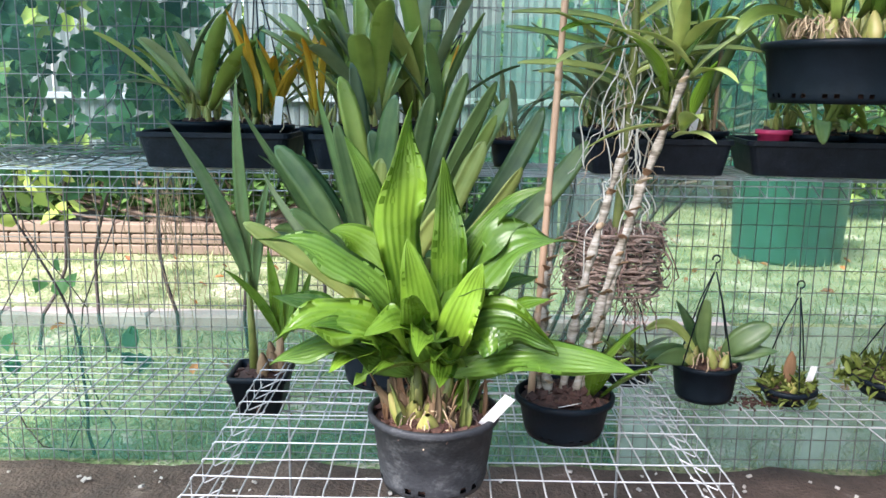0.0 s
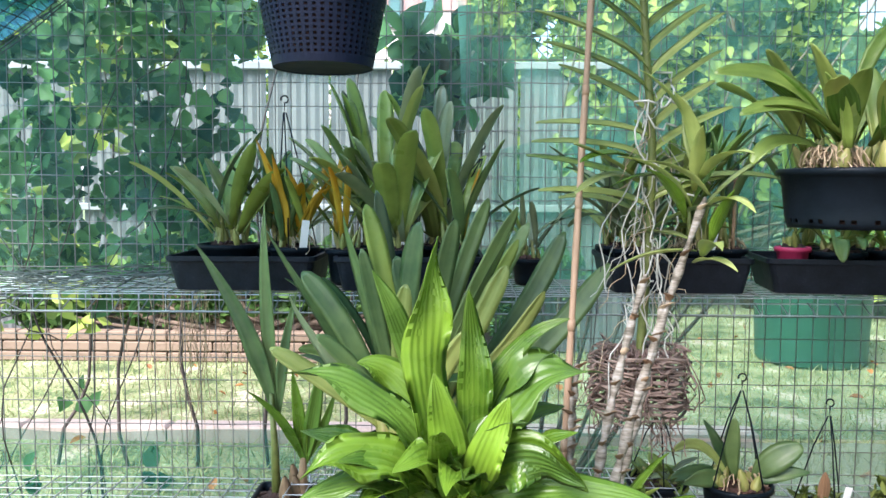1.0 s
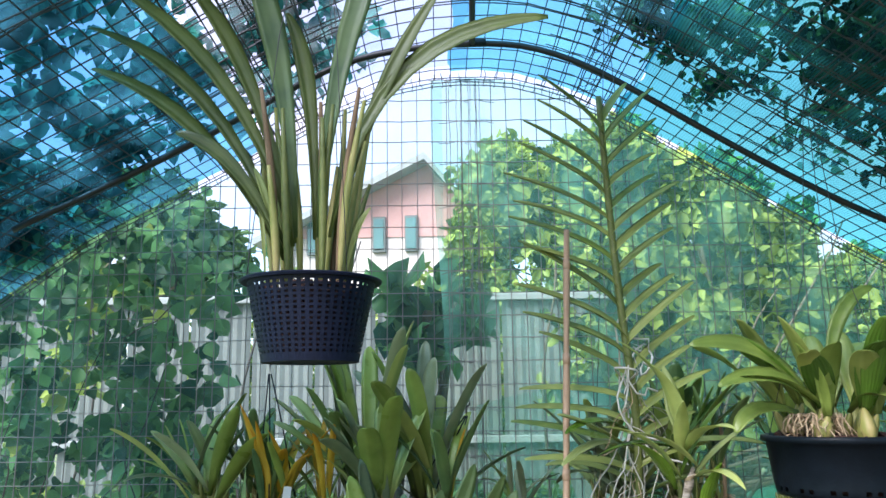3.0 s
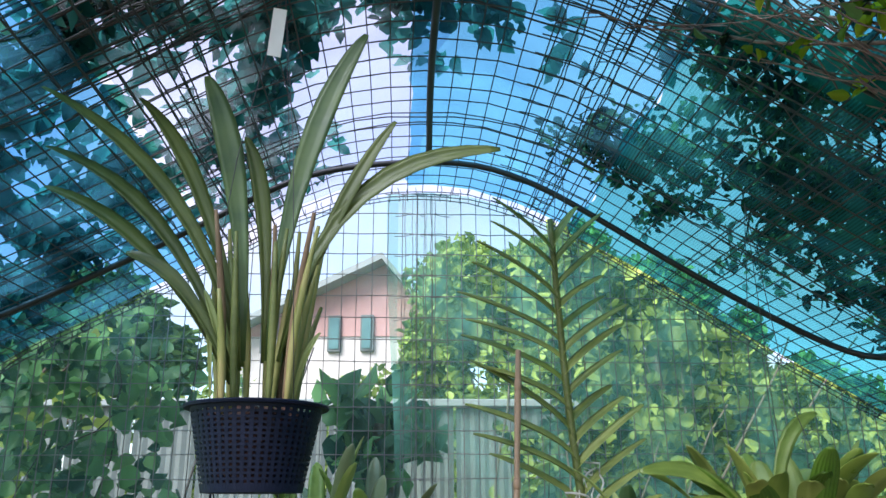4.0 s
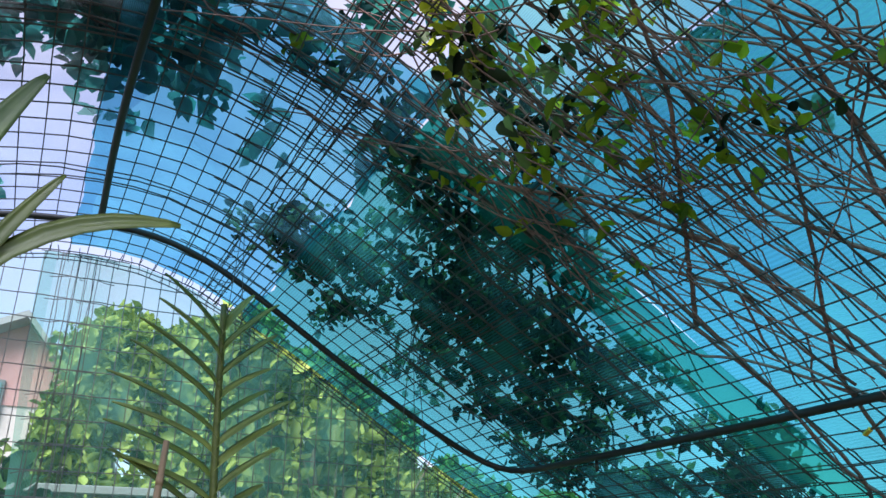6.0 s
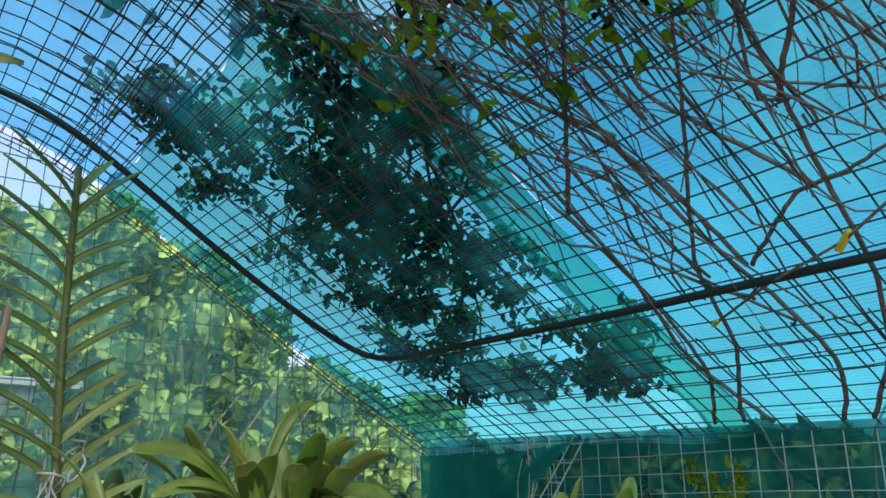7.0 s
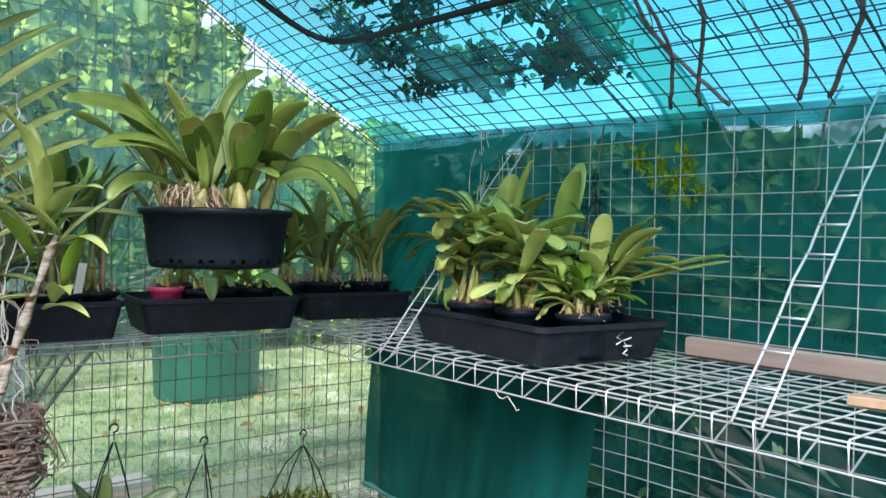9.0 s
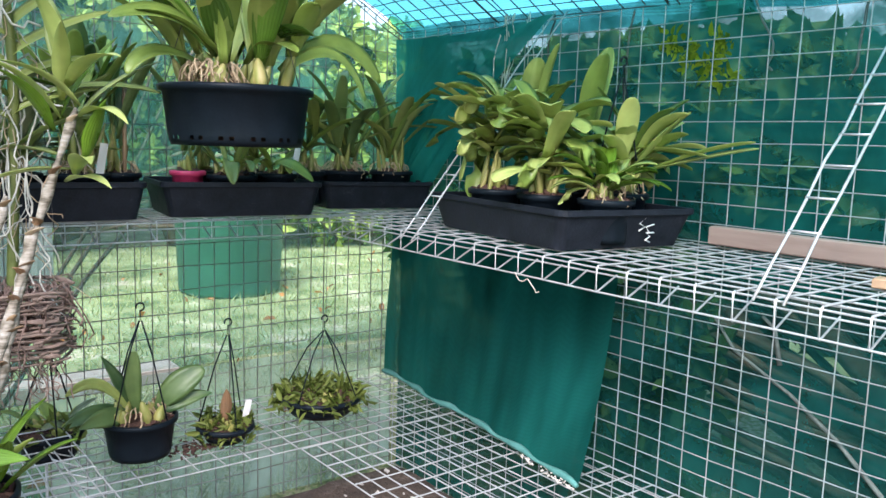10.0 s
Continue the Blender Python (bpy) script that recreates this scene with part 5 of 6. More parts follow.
def fan(t, rg, n, base, spread, length, width, rise, droop, mats, shape="strap", fold=.3, azimuth=(0, 360), ripple=0.0, twist=.3, name="leaf", lift=0.0):
    """Leaves that rise from a crown and arch over. rise: degrees above level; droop: how far the tip bends down."""
    for i in range(n):
        az = radians(rg.uniform(*azimuth))
        el = radians(rg.uniform(*rise))
        L, w, d = rg.uniform(*length), rg.uniform(*width), radians(rg.uniform(*droop))
        q = spread * math.sqrt(rg.uniform(0, 1))
        pa = az + rg.gauss(0, 1.2)
        b = Vector((base[0] + q * math.cos(pa), base[1] + q * math.sin(pa), base[2] * rg.uniform(.8, 1.05) + rg.uniform(0, lift)))
        h = Vector((math.cos(az), math.sin(az), 0))
        c = b + (h * math.cos(el) + Vector((0, 0, math.sin(el)))) * L * .55
        tip = c + (h * math.cos(el - d) + Vector((0, 0, math.sin(el - d)))) * L * .47
        part(name, Build().leaf(b, c, tip, w, shape, fold, rg.uniform(-twist, twist), (-h.x * .8, -h.y * .8, .75), ripple), rg.choice(mats), t)


def bulbs(t, rg, n, base, spread, height, rad, lean=20, mat=BULB, name="pseudobulb"):
    tops = []
    for _ in range(n):
        a, q = rg.uniform(0, 6.283), spread * math.sqrt(rg.uniform(0, 1))
        h, r = rg.uniform(*height), rg.uniform(*rad)
        m = pose(base[0] + q * math.cos(a), base[1] + q * math.sin(a), base[2], rg.uniform(-lean, lean), rg.uniform(-lean, lean), rg.uniform(0, 360))
        prof = [(r * .35, -.004), (r * .8, h * .12), (r, h * .32), (r * .85, h * .6), (r * .5, h * .86), (r * .22, h)]
        part(name, Build().lathe(prof, 9, squash=lambda x: 1 + .12 * np.cos(x * 4)), mat, t, m=m)
        tops.append(m @ Vector((0, 0, h)))
    return tops


def roots(t, rg, n, base, spread, drop, rad=(.0012, .0025), mat=DRYROOT, out=.4, name="root_tangle"):
    b = Build()
    for _ in range(n):
        a, q = rg.uniform(0, 6.283), spread * math.sqrt(rg.uniform(0, 1))
        p0 = (base[0] + q * math.cos(a), base[1] + q * math.sin(a), base[2])
        L = rg.uniform(*drop)
        p1 = (p0[0] + out * L * math.cos(a), p0[1] + out * L * math.sin(a), base[2] - L)
        b.tube(wander(rg, p0, p1, 9, L * .32), rg.uniform(*rad), 5)
    return tagged(part(name, b, mat, t), kind="stuff")


def hanger(t, r, z, top, tilt=(0, 0), n=3, hook=True, start=30):
    """Black plastic pot hanger: arms that meet under a hook."""
    px, py = tilt
    for i in range(n):
        a = radians(start + 360 * i / n)
        part("hanger_arm", Build().tube([(r * math.cos(a), r * math.sin(a), z), (r * .45 * math.cos(a) + px * .55, r * .45 * math.sin(a) + py * .55, z + (top - z) * .55), (px + .004 * math.cos(a), py + .004 * math.sin(a), top - .05)], .0022, 5), BLACK, t)
    if hook:
        part("hanger_hook", Build().tube([(px, py, top - .055), (px, py, top - .02)] + [(px + .011 * math.sin(q), py, top - .012 - .011 * math.cos(q)) for q in np.linspace(.3, 5.0, 9)], .0026, 6), BLACK, t)


def tray(name, label, w, d, h, m, mark=False):
    t = thing(name, label, "plant tray", m, "black plant trays")
    part("body", loops(Build(), [(w * .90, d * .88, .02, 0), (w * .985, d * .98, .025, h * .84), (w * .985 - .008, d * .98 - .008, .022, h * .84), (w * .89, d * .87, .018, .006)]), DUSTY, t, smooth=False)
    rim = Build()
    k_ = [rounded(w + a, d + a, .026) for a in (-.012, .0, .006, .006, -.004, -.014)]
    zz = (h * .83, h * .83, h * .86, h * .99, h, h * .985)
    n_ = len(k_[0])
    rim.add([(x, y, z) for q, z in zip(k_, zz) for x, y in q], [(i * n_ + j, i * n_ + (j + 1) % n_, ((i + 1) % 6) * n_ + (j + 1) % n_, ((i + 1) % 6) * n_ + j) for i in range(6) for j in range(n_)])
    part("rim", rim, DUSTY, t, smooth=False)
    if mark:
        b = Build()
        for pts_ in ([(-.012, .034), (.0, .040), (-.012, .046), (-.002, .055)], [(.010, .030), (.002, .040), (.018, .044)], [(.014, .014), (.004, .018), (.012, .024), (.004, .030), (.02, .03)]):
            b.tube([(.05 + x * 1.5, -d / 2 * (.93 + .035 * min(1, (z * 1.4 - .01) / h)) - .003, z * 1.4 - .006) for x, z in pts_], .0022, 5)
        part("marking", b, PAINT, t, "white hand-painted marks")
    return t


def potted(x, y, z, label, r=.055, h=.075, seed=1, mat=BLACK, base=.82, slots=0, name="potted_orchid", group="", rz=0):
    t = thing(name, label, "potted orchid", pose(x, y, z, 0, 0, rz), group)
    round_pot(t, r, h, mat, base, slots, 40 if r > .08 else 28)
    bark(t, r * .95, h - .012, seed, n=30)
    return t


# the bright plant in front on the bench
A = thing("potted_orchid", "orchid with broad bright green pleated leaves in a dusty black pot", "potted orchid", pose(-0.008, 1.43, PEN_Z + .006))
round_pot(A, .119, .145, SCUFFED, .84, 6, 48, .007)
bark(A, .115, .130, 3, n=150)
rg = random.Random(71)
bulbs(A, rg, 22, (-.02, -.01, .12), .085, (.06, .12), (.012, .020), 34, HUSK)
bulbs(A, rg, 12, (0, -.01, .12), .085, (.05, .09), (.014, .022), 40)
roots(A, rg, 40, (0, -.02, .16), .085, (.02, .05), (.0008, .0016), TWIG, .5)
roots(A, rg, 24, (-.01, -.02, .17), .06, (.03, .07), (.001, .002), DRYROOT, .6)
part("sheath", Build().leaf((-.03, -.02, .13), (-.06, -.03, .18), (-.075, -.03, .20), .02, "lance"), HUSK, A)
for i in range(60):
    a = rg.uniform(0, 6.28)
    q = rg.uniform(.03, .095)
    part("dry_sheath", Build().leaf((q * math.cos(a), q * math.sin(a), .12), ((q + .01) * math.cos(a), (q + .01) * math.sin(a), .19), ((q + rg.uniform(-.01, .04)) * math.cos(a), q * math.sin(a), rg.uniform(.15, .25)), rg.uniform(.008, .02), "lance", .7, twist=rg.uniform(-.8, .8)), (HUSK, LEAF_B, LEAF_B, STEMG)[i % 4], A)
# base, bend and tip of each leaf, then its width
blades(A, [(-.03, .0, .22, -.10, .0, .42, -.045, .0, .605, .085), (-.03, -.02, .20, -.12, -.03, .40, -.325, -.02, .395, .075),
           (-.04, -.05, .20, -.14, -.10, .34, -.275, -.14, .265, .092), (-.04, -.02, .18, -.14, -.05, .29, -.285, -.08, .32, .06)], [LEAF_A, LEAF_A, LEAF_A2], "oval", .22, .40, face=(0, -.9, .5), tall=1.19, wide=1.04, twist=1.1)
blades(A, [(-.04, -.05, .19, -.16, -.10, .28, -.285, -.12, .225, .058), (-.02, .03, .2, -.10, .05, .40, -.20, .04, .40, .075),
           (.02, .02, .20, .08, .03, .42, .26, .0, .395, .092), (.02, -.04, .20, .10, -.09, .36, .215, -.12, .245, .078)], [LEAF_A, LEAF_A, LEAF_A2], "oval", .22, .40, face=(0, -.9, .5), tall=1.19, wide=1.16, twist=1.1)
blades(A, [(.03, -.04, .22, .10, -.10, .32, .21, -.13, .255, .064), (.02, -.04, .19, .14, -.08, .26, .355, -.10, .215, .060),
           (-.0, .06, .2, .05, .06, .44, .20, .03, .475, .036)], [LEAF_A, LEAF_A2, LEAF_A], "oval", .22, .40, face=(0, -.9, .5), tall=1.19, wide=1.16, twist=1.1)
blades(A, [(.01, -.05, .19, -.03, -.09, .27, -.02, -.11, .30, .05), (.02, .04, .2, .03, .05, .38, .01, .03, .52, .055),
           (-.02, .05, .2, -.10, .06, .44, -.17, .03, .55, .042), (.05, .03, .2, .1, .05, .36, .17, .03, .42, .05)], [LEAF_A, LEAF_A2, LEAF_A], "oval", .22, .40, face=(0, -.9, .5), tall=1.19, wide=1.16, twist=1.1)
blades(A, [(-.01, -.05, .2, -.02, -.08, .30, -.05, -.09, .40, .07), (.01, -.06, .2, .05, -.10, .30, .08, -.11, .37, .065)], [LEAF_A, LEAF_A2], "oval", .24, .24, face=(0, -.9, .5), tall=1.22)
fan(A, rg, 22, (0, 0, .22), .06, (.15, .26), (.045, .066), (22, 76), (20, 80), [LEAF_A, LEAF_A2, LEAF_A], 'oval', .25, ripple=.34, lift=.10, twist=.8)
fan(A, rg, 5, (.03, -.03, .16), .03, (.10, .16), (.03, .045), (50, 85), (5, 40), [LEAF_A, LEAF_A2], 'oval', .3)
fan(A, rg, 6, (0, -.01, .23), .05, (.13, .2), (.045, .06), (20, 60), (5, 40), [LEAF_A, LEAF_A2, LEAF_A], "oval", .25, ripple=.18, twist=.6, lift=.06)
for x0, x1 in ((-.03, -.035), (.015, .03), (.0, .0)):
    part("stem", Build().tube([(x0, -.02, .12), (x1, -.03, .24)], [.014, .010], 8), STEMG, A)
plant_tag(A, .085, -.055, .125, .095, .022, (22, 32, 10))

# pot with old canes and a tall flowerless stem
B = thing("potted_orchid", "orchid with bare old canes in a squat black pot", "potted orchid", pose(0.278, 1.655, PEN_Z + .006))
round_pot(B, .103, .092, BLACK, .82, 8, 48, .006)
bark(B, .100, .078, 9, n=70)
rg = random.Random(72)
plant_tag(B, -.02, -.07, .084, .045, .02, (68, 15, 60))
cane_rows = [((.02, .0, .07), (.09, .06, .36), (.25, .10, .79)), ((.03, .01, .07), (.10, .05, .30), (.16, .08, .56)), ((-.05, .02, .07), (-.05, .06, .25), (-.03, .08, .42)),
             ((.0, .03, .07), (.02, .06, .28), (.12, .09, .62)), ((-.03, .0, .07), (-.06, .03, .20), (-.045, .06, .36))]
for a, c, e in cane_rows:
    s = np.linspace(0, 1, 26)[:, None]
    p = (1 - s) ** 2 * np.array(a) + 2 * s * (1 - s) * np.array(c) + s ** 2 * np.array(e)
    part("cane", Build().tube(p, [.0115 + .0030 * math.cos(i * 1.57) - .004 * i / 26 - (.004 if i == 25 else 0) for i in range(26)], 9), CANE, B)
    for i in range(3, 25, 3):
        part("dry_sheath", Build().leaf(p[i], p[i] + np.array((rg.uniform(-.012, .012), -.012, .012)), p[i] + np.array((rg.uniform(-.025, .025), -.016, .022)), .02, "oval", .5), (LEAF_B, HUSK, HUSK, DRYROOT)[rg.randrange(4)], B)
fan(B, rg, 19, (.235, .10, .72), .03, (.14, .25), (.036, .052), (-5, 80), (10, 70), [LEAF_P, LEAF_A, LEAF_S], "lance", lift=.18)
fan(B, rg, 4, (.06, -.01, .09), .02, (.14, .2), (.04, .055), (40, 70), (10, 40), [LEAF_A, LEAF_O], "oval")

# tall vanda in a slatted wooden basket
V = thing("vanda_orchid", "tall orchid with rows of narrow leaves in a slatted wooden basket", "hanging orchid", pose(0.43, 1.93, 0.80))
rg = random.Random(73)
for i in range(20):
    for k in range(6):
        ang = k * 60 + rg.uniform(-9, 9)
        q = .100 + rg.uniform(-.008, .006)
        part("slat", Build().tube(wander(rg, (-.08, q, rg.uniform(-.006, .006)), (.08, q - .01, rg.uniform(-.006, .006)), 6, .008), rg.uniform(.002, .0042), 6), DRYWOOD, V, m=pose(0, 0, .012 + i * .0075 + (k % 2) * .006, 0, 0, ang))
roots(V, rg, 110, (0, 0, .17), .105, (.06, .17), (.0010, .0024), TWIG, .35, "root_mass")
roots(V, rg, 60, (0, 0, .02), .11, (.02, .10), (.001, .0018), TWIG, .3, "root_mass")
b = Build()
for i in range(90):
    a = rg.uniform(0, 6.28)
    b.box(rg.uniform(.01, .03), .008, .006, pose(.09 * math.cos(a) * rg.random(), .09 * math.sin(a) * rg.random(), rg.uniform(.02, .15), rg.uniform(-40, 40), rg.uniform(-40, 40), rg.uniform(0, 360)))
tagged(part("bark_fill", b, BARK, V, smooth=False), kind="stuff")
stem = np.array([(0.0, 0, .10), (.015, 0, .40), (.018, -.02, .66), (-.004, -.03, .85), (-.016, -.03, 1.00), (-.026, -.03, 1.20), (-.036, -.03, 1.46)])
part("stem", Build().tube(smooth_line(stem, 30), np.linspace(.012, .008, 30), 8), STEMG, V)
sz_ = stem[:, 2]
for i in range(32):
    z = .50 + i * .0285 + rg.uniform(-.006, .006)
    x, y = np.interp(z, sz_, stem[:, 0]), np.interp(z, sz_, stem[:, 1])
    side = 1 if i % 2 else -1
    f = (z - .50) / .93
    L = rg.uniform(.25, .31) * (1.0 if f < .75 else 1.0 - 1.3 * (f - .75)) * (1.0 if side < 0 else rg.uniform(.55, .8))
    e0 = radians(58 + rg.uniform(-6, 6) + (14 if f > .85 else 0) - (12 if f < .2 else 0))
    e1 = radians((22 if side < 0 else 34) + rg.uniform(-8, 6) + 22 * max(0, f - .8) / .2 - (16 if f < .2 else 0))
    yo = rg.uniform(-.05, .05)
    c = (x + side * L * .26 * math.cos(e0), y + yo * .4, z + L * .26 * math.sin(e0))
    tip = (c[0] + side * L * .78 * math.cos(e1), c[1] + yo * .7, c[2] + L * .78 * math.sin(e1))
    part("leaf", Build().leaf((x - side * .004, y - .004, z), c, tip, rg.uniform(.026, .033), "strap", .5, face=(0, -.55, 1)), LEAF_V if rg.random() < .8 else LEAF_O, V)
for i in range(7):
    a = rg.uniform(0, 6.28)
    z = rg.uniform(.40, .62)
    d = Vector((math.cos(a), math.sin(a) * .5 - .3, 0))
    p = Vector((.016, 0, z))
    part("leaf", Build().leaf(p, p + d * .13 + Vector((0, 0, .07)), p + d * .28 + Vector((0, 0, rg.uniform(-.02, .10))), .027, "strap", .5, face=(0, -.5, 1)), (LEAF_P, LEAF_A, LEAF_V)[i % 3], V)
for i in range(11):
    z0 = rg.uniform(.42, .92)
    x, y = np.interp(z0, sz_, stem[:, 0]), -.01
    z1 = z0 - rg.uniform(.25, .75)
    part("aerial_root", Build().tube(wander(rg, (x, y, z0), (x + rg.uniform(-.13, .10), y + rg.uniform(-.08, .04), max(z1, .02)), 24, .045), np.linspace(.0024, .0016, 24), 6), ROOT, V)
for i in range(26):
    z0 = rg.uniform(.3, .9)
    q = rg.uniform(-.16, .16)
    part("aerial_root", Build().tube(wander(rg, (.02, -.01, z0), (.02 + q, rg.uniform(-.10, .05), z0 - rg.uniform(.1, .35)), 20, .035), .0011, 4), ROOT if i % 2 else DRYROOT, V)
for i in range(5):
    z0 = rg.uniform(.6, .85)
    part("aerial_root", Build().tube(wander(rg, (.02, -.01, z0), (.02 + rg.uniform(-.1, .14), rg.uniform(-.08, .04), z0 + rg.uniform(-.15, .06)), 12, .06), .0026, 6), ROOT, V)
for sx_ in (-1, 1):
    part("hanging_wire", Build().tube([(.11 * sx_, .05, .10), (.06 * sx_, .02, .8), (.0, .0, roof_z(.43, 1.93) - .80 - .004)], .0012, 4), ROOFWIRE, V)

# bamboo stake
t = thing("bamboo_stake", "tall brown bamboo stake pushed into the squat pot", "stake")
culm = [(.203, 1.655, .62), (.228, 1.72, .95), (.255, 1.79, 1.35), (.294, 1.885, 1.905)]
part("culm", Build().tube(smooth_line(culm, 24), [.0078 + .0008 * math.sin(i * 1.3) for i in range(24)], 9), BAMBOO, t)
for q in (.14, .34, .55, .75, .93):
    p = smooth_line(culm, 101)
    part("node", Build().tube(p[int(q * 100) - 1:int(q * 100) + 2], [.0084, .0092, .0084], 9), BAMBOO, t)

# dark strap-leaved plant behind
E_ = thing("potted_orchid", "big orchid with dark green strap leaves in a black pot", "potted orchid", pose(-0.14, 1.965, PEN_Z + .008))
round_pot(E_, .125, .165, BLACK, .8, 6, 48)
bark(E_, .12, .152, 12, n=40)
rg = random.Random(74)
bulbs(E_, rg, 16, (0, 0, .15), .085, (.10, .17), (.014, .02), 14)
blades(E_, [(-.05, .0, .20, -.17, -.02, .42, -.345, -.05, .70, .050), (-.04, -.03, .20, -.13, -.07, .47, -.26, -.05, .60, .062), (-.04, .0, .20, -.20, -.04, .36, -.30, -.02, .54, .046),
            (-.02, .02, .22, -.10, .02, .50, -.165, .0, .735, .056), (-.02, -.02, .22, -.07, -.06, .48, -.11, -.08, .66, .040), (.0, .03, .22, -.05, .03, .56, -.085, .02, .80, .056),
            (.0, -.02, .22, -.02, -.05, .50, .03, -.07, .725, .066), (-.03, -.05, .20, -.10, -.12, .38, -.21, -.14, .46, .048)], [LEAF_E, LEAF_E, LEAF_E, LEAF_G, LEAF_E], "blunt", .22, face=(0, -.95, .3), wide=.88, twist=1.5)
blades(E_, [(.03, .0, .22, .06, -.02, .50, .115, -.04, .73, .058), (.04, .0, .22, .13, .0, .52, .27, .0, .76, .048), (.04, -.02, .22, .14, -.04, .50, .25, -.05, .70, .036), (.05, .02, .22, .18, .02, .50, .30, .02, .72, .050),
            (.05, -.02, .20, .16, -.05, .45, .24, -.07, .62, .056), (.05, .0, .20, .27, .0, .42, .385, -.01, .70, .060), (.06, .02, .20, .33, .02, .34, .50, .0, .62, .066), (.05, -.03, .2, .24, -.06, .40, .33, -.08, .56, .042),
            (.03, .03, .22, .10, .06, .54, .20, .08, .78, .052)], [LEAF_E, LEAF_E, LEAF_V, LEAF_E], "blunt", .22, face=(0, -.95, .3), wide=.88, twist=1.5)
blades(E_, [(.0, -.04, .20, -.03, -.10, .42, .0, -.12, .58, .046), (.03, -.05, .20, .07, -.12, .38, .16, -.14, .48, .046), (-.05, -.03, .2, -.17, -.07, .32, -.33, -.10, .42, .044), (.02, -.02, .22, .02, -.05, .50, -.03, -.05, .64, .050)], [LEAF_V, LEAF_E], "blunt", .22, face=(0, -.95, .3))
blades(E_, [(-.02, .0, .25, -.04, -.03, .55, -.105, -.04, .765, .052), (.06, .02, .25, .17, -.02, .50, .27, -.02, .68, .034)], LEAF_O, "blunt", .22, face=(0, -.95, .3))
fan(E_, rg, 14, (0, .02, .22), .07, (.34, .52), (.036, .05), (35, 80), (5, 60), [LEAF_E, LEAF_E, LEAF_V], "blunt", .22, twist=1.2)

# grassy-leaved palm-like orchid in a square pot on the low shelf
D = thing("potted_orchid", "orchid with pleated fan leaves in a square black pot", "potted orchid", pose(-0.50, 2.135, LOW_Z + .008))
part("pot", loops(Build(), [(.115, .115, .012, 0), (.155, .155, .016, .10), (.165, .165, .017, .102), (.165, .165, .017, .118), (.150, .150, .014, .118), (.145, .145, .014, .10), (.11, .11, .012, .006)]), BLACK, D)
bark(D, .078, .104, 14, n=36)
rg = random.Random(75)
part("stem", Build().tube([(-.02, 0, .10), (-.025, 0, .26), (-.03, -.01, .40)], [.014, .010, .006], 8), STEMG, D)
part("stem", Build().tube([(.05, 0, .10), (.055, 0, .22)], [.018, .009], 8), HUSK, D)
bulbs(D, rg, 5, (.03, 0, .10), .04, (.05, .10), (.016, .022), 15, HUSK)
blades(D, [(-.02, 0, .34, -.07, -.01, .60, -.235, -.02, .82, .058), (-.02, 0, .38, -.05, .0, .68, -.045, .0, .93, .044), (-.01, 0, .34, .0, -.01, .52, .045, -.01, .69, .036)], LEAF_E, "lance", .6, .06, face=(0, -1, .2))
blades(D, [(.06, 0, .2, .05, -.02, .36, .03, -.02, .47, .044), (.06, 0, .2, .10, -.03, .38, .115, -.03, .51, .050), (.06, 0, .2, .02, -.04, .36, -.085, -.06, .42, .034), (.06, 0, .2, .13, -.02, .33, .15, -.03, .42, .03)], [LEAF_A2, LEAF_A], "lance", .5, .06, face=(0, -1, .2))

# hanging basket with a grassy orchid
H = thing("hanging_orchid", "orchid with long arching leaves in a slotted black plastic basket", "hanging orchid", pose(-0.245, 1.33, 1.557))
rt, rb, hh = .112, .083, .142
prof = [(0, .004), (rb * .96, .002), (rb, .0)]
lev = [.006] + [x for i in range(14) for x in (.014 + i * .0086, .0186 + i * .0086)] + [hh - .006]
prof += [(rb + (rt - rb) * z / hh, z) for z in lev] + [(rt + .009, hh - .006), (rt + .011, hh - .002), (rt + .009, hh), (rt - .002, hh), (rt - .003, hh - .008)]
prof += [(rb + (rt - rb) * z / hh - .0028, z) for z in lev[::-1]] + [(0, .008)]
nl = len(lev)
i0, i1 = 3, 3 + nl
j0 = i1 + 5


def slot(i, k):
    if i0 < i < i0 + nl - 2 and (i - i0) % 2 == 1:
        return k % 2 == 0
    q = i - j0
    if 0 < q < nl - 2 and (nl - 2 - q) % 2 == 1:
        return k % 2 == 0
    return False


part("basket", Build().lathe(prof, 96, skip=slot), NAVY, H, "slotted black plastic basket", False)
bark(H, .095, .118, 17, n=60)
b = Build().lathe([(0, .012), (.070, .012), (.090, .116), (0, .118)], 24)
part("root_ball", b, SOIL, H)
rg = random.Random(76)
for i in range(22):
    a, q = rg.uniform(0, 6.28), .085 * math.sqrt(rg.random())
    x, y = q * math.cos(a), q * math.sin(a)
    hgt = rg.uniform(.20, .37)
    part("pseudobulb", Build().tube(smooth_line([(x, y, .115), (x * 1.1 + rg.uniform(-.006, .006), y * 1.1, .115 + hgt * .45), (x * 1.45 + rg.uniform(-.02, .02), y * 1.4, .115 + hgt)], 7), [.004, .0055, .007, .0075, .0065, .005, .0035], 7), (BULB, BULB, STEMG, HUSK)[i % 4], H)
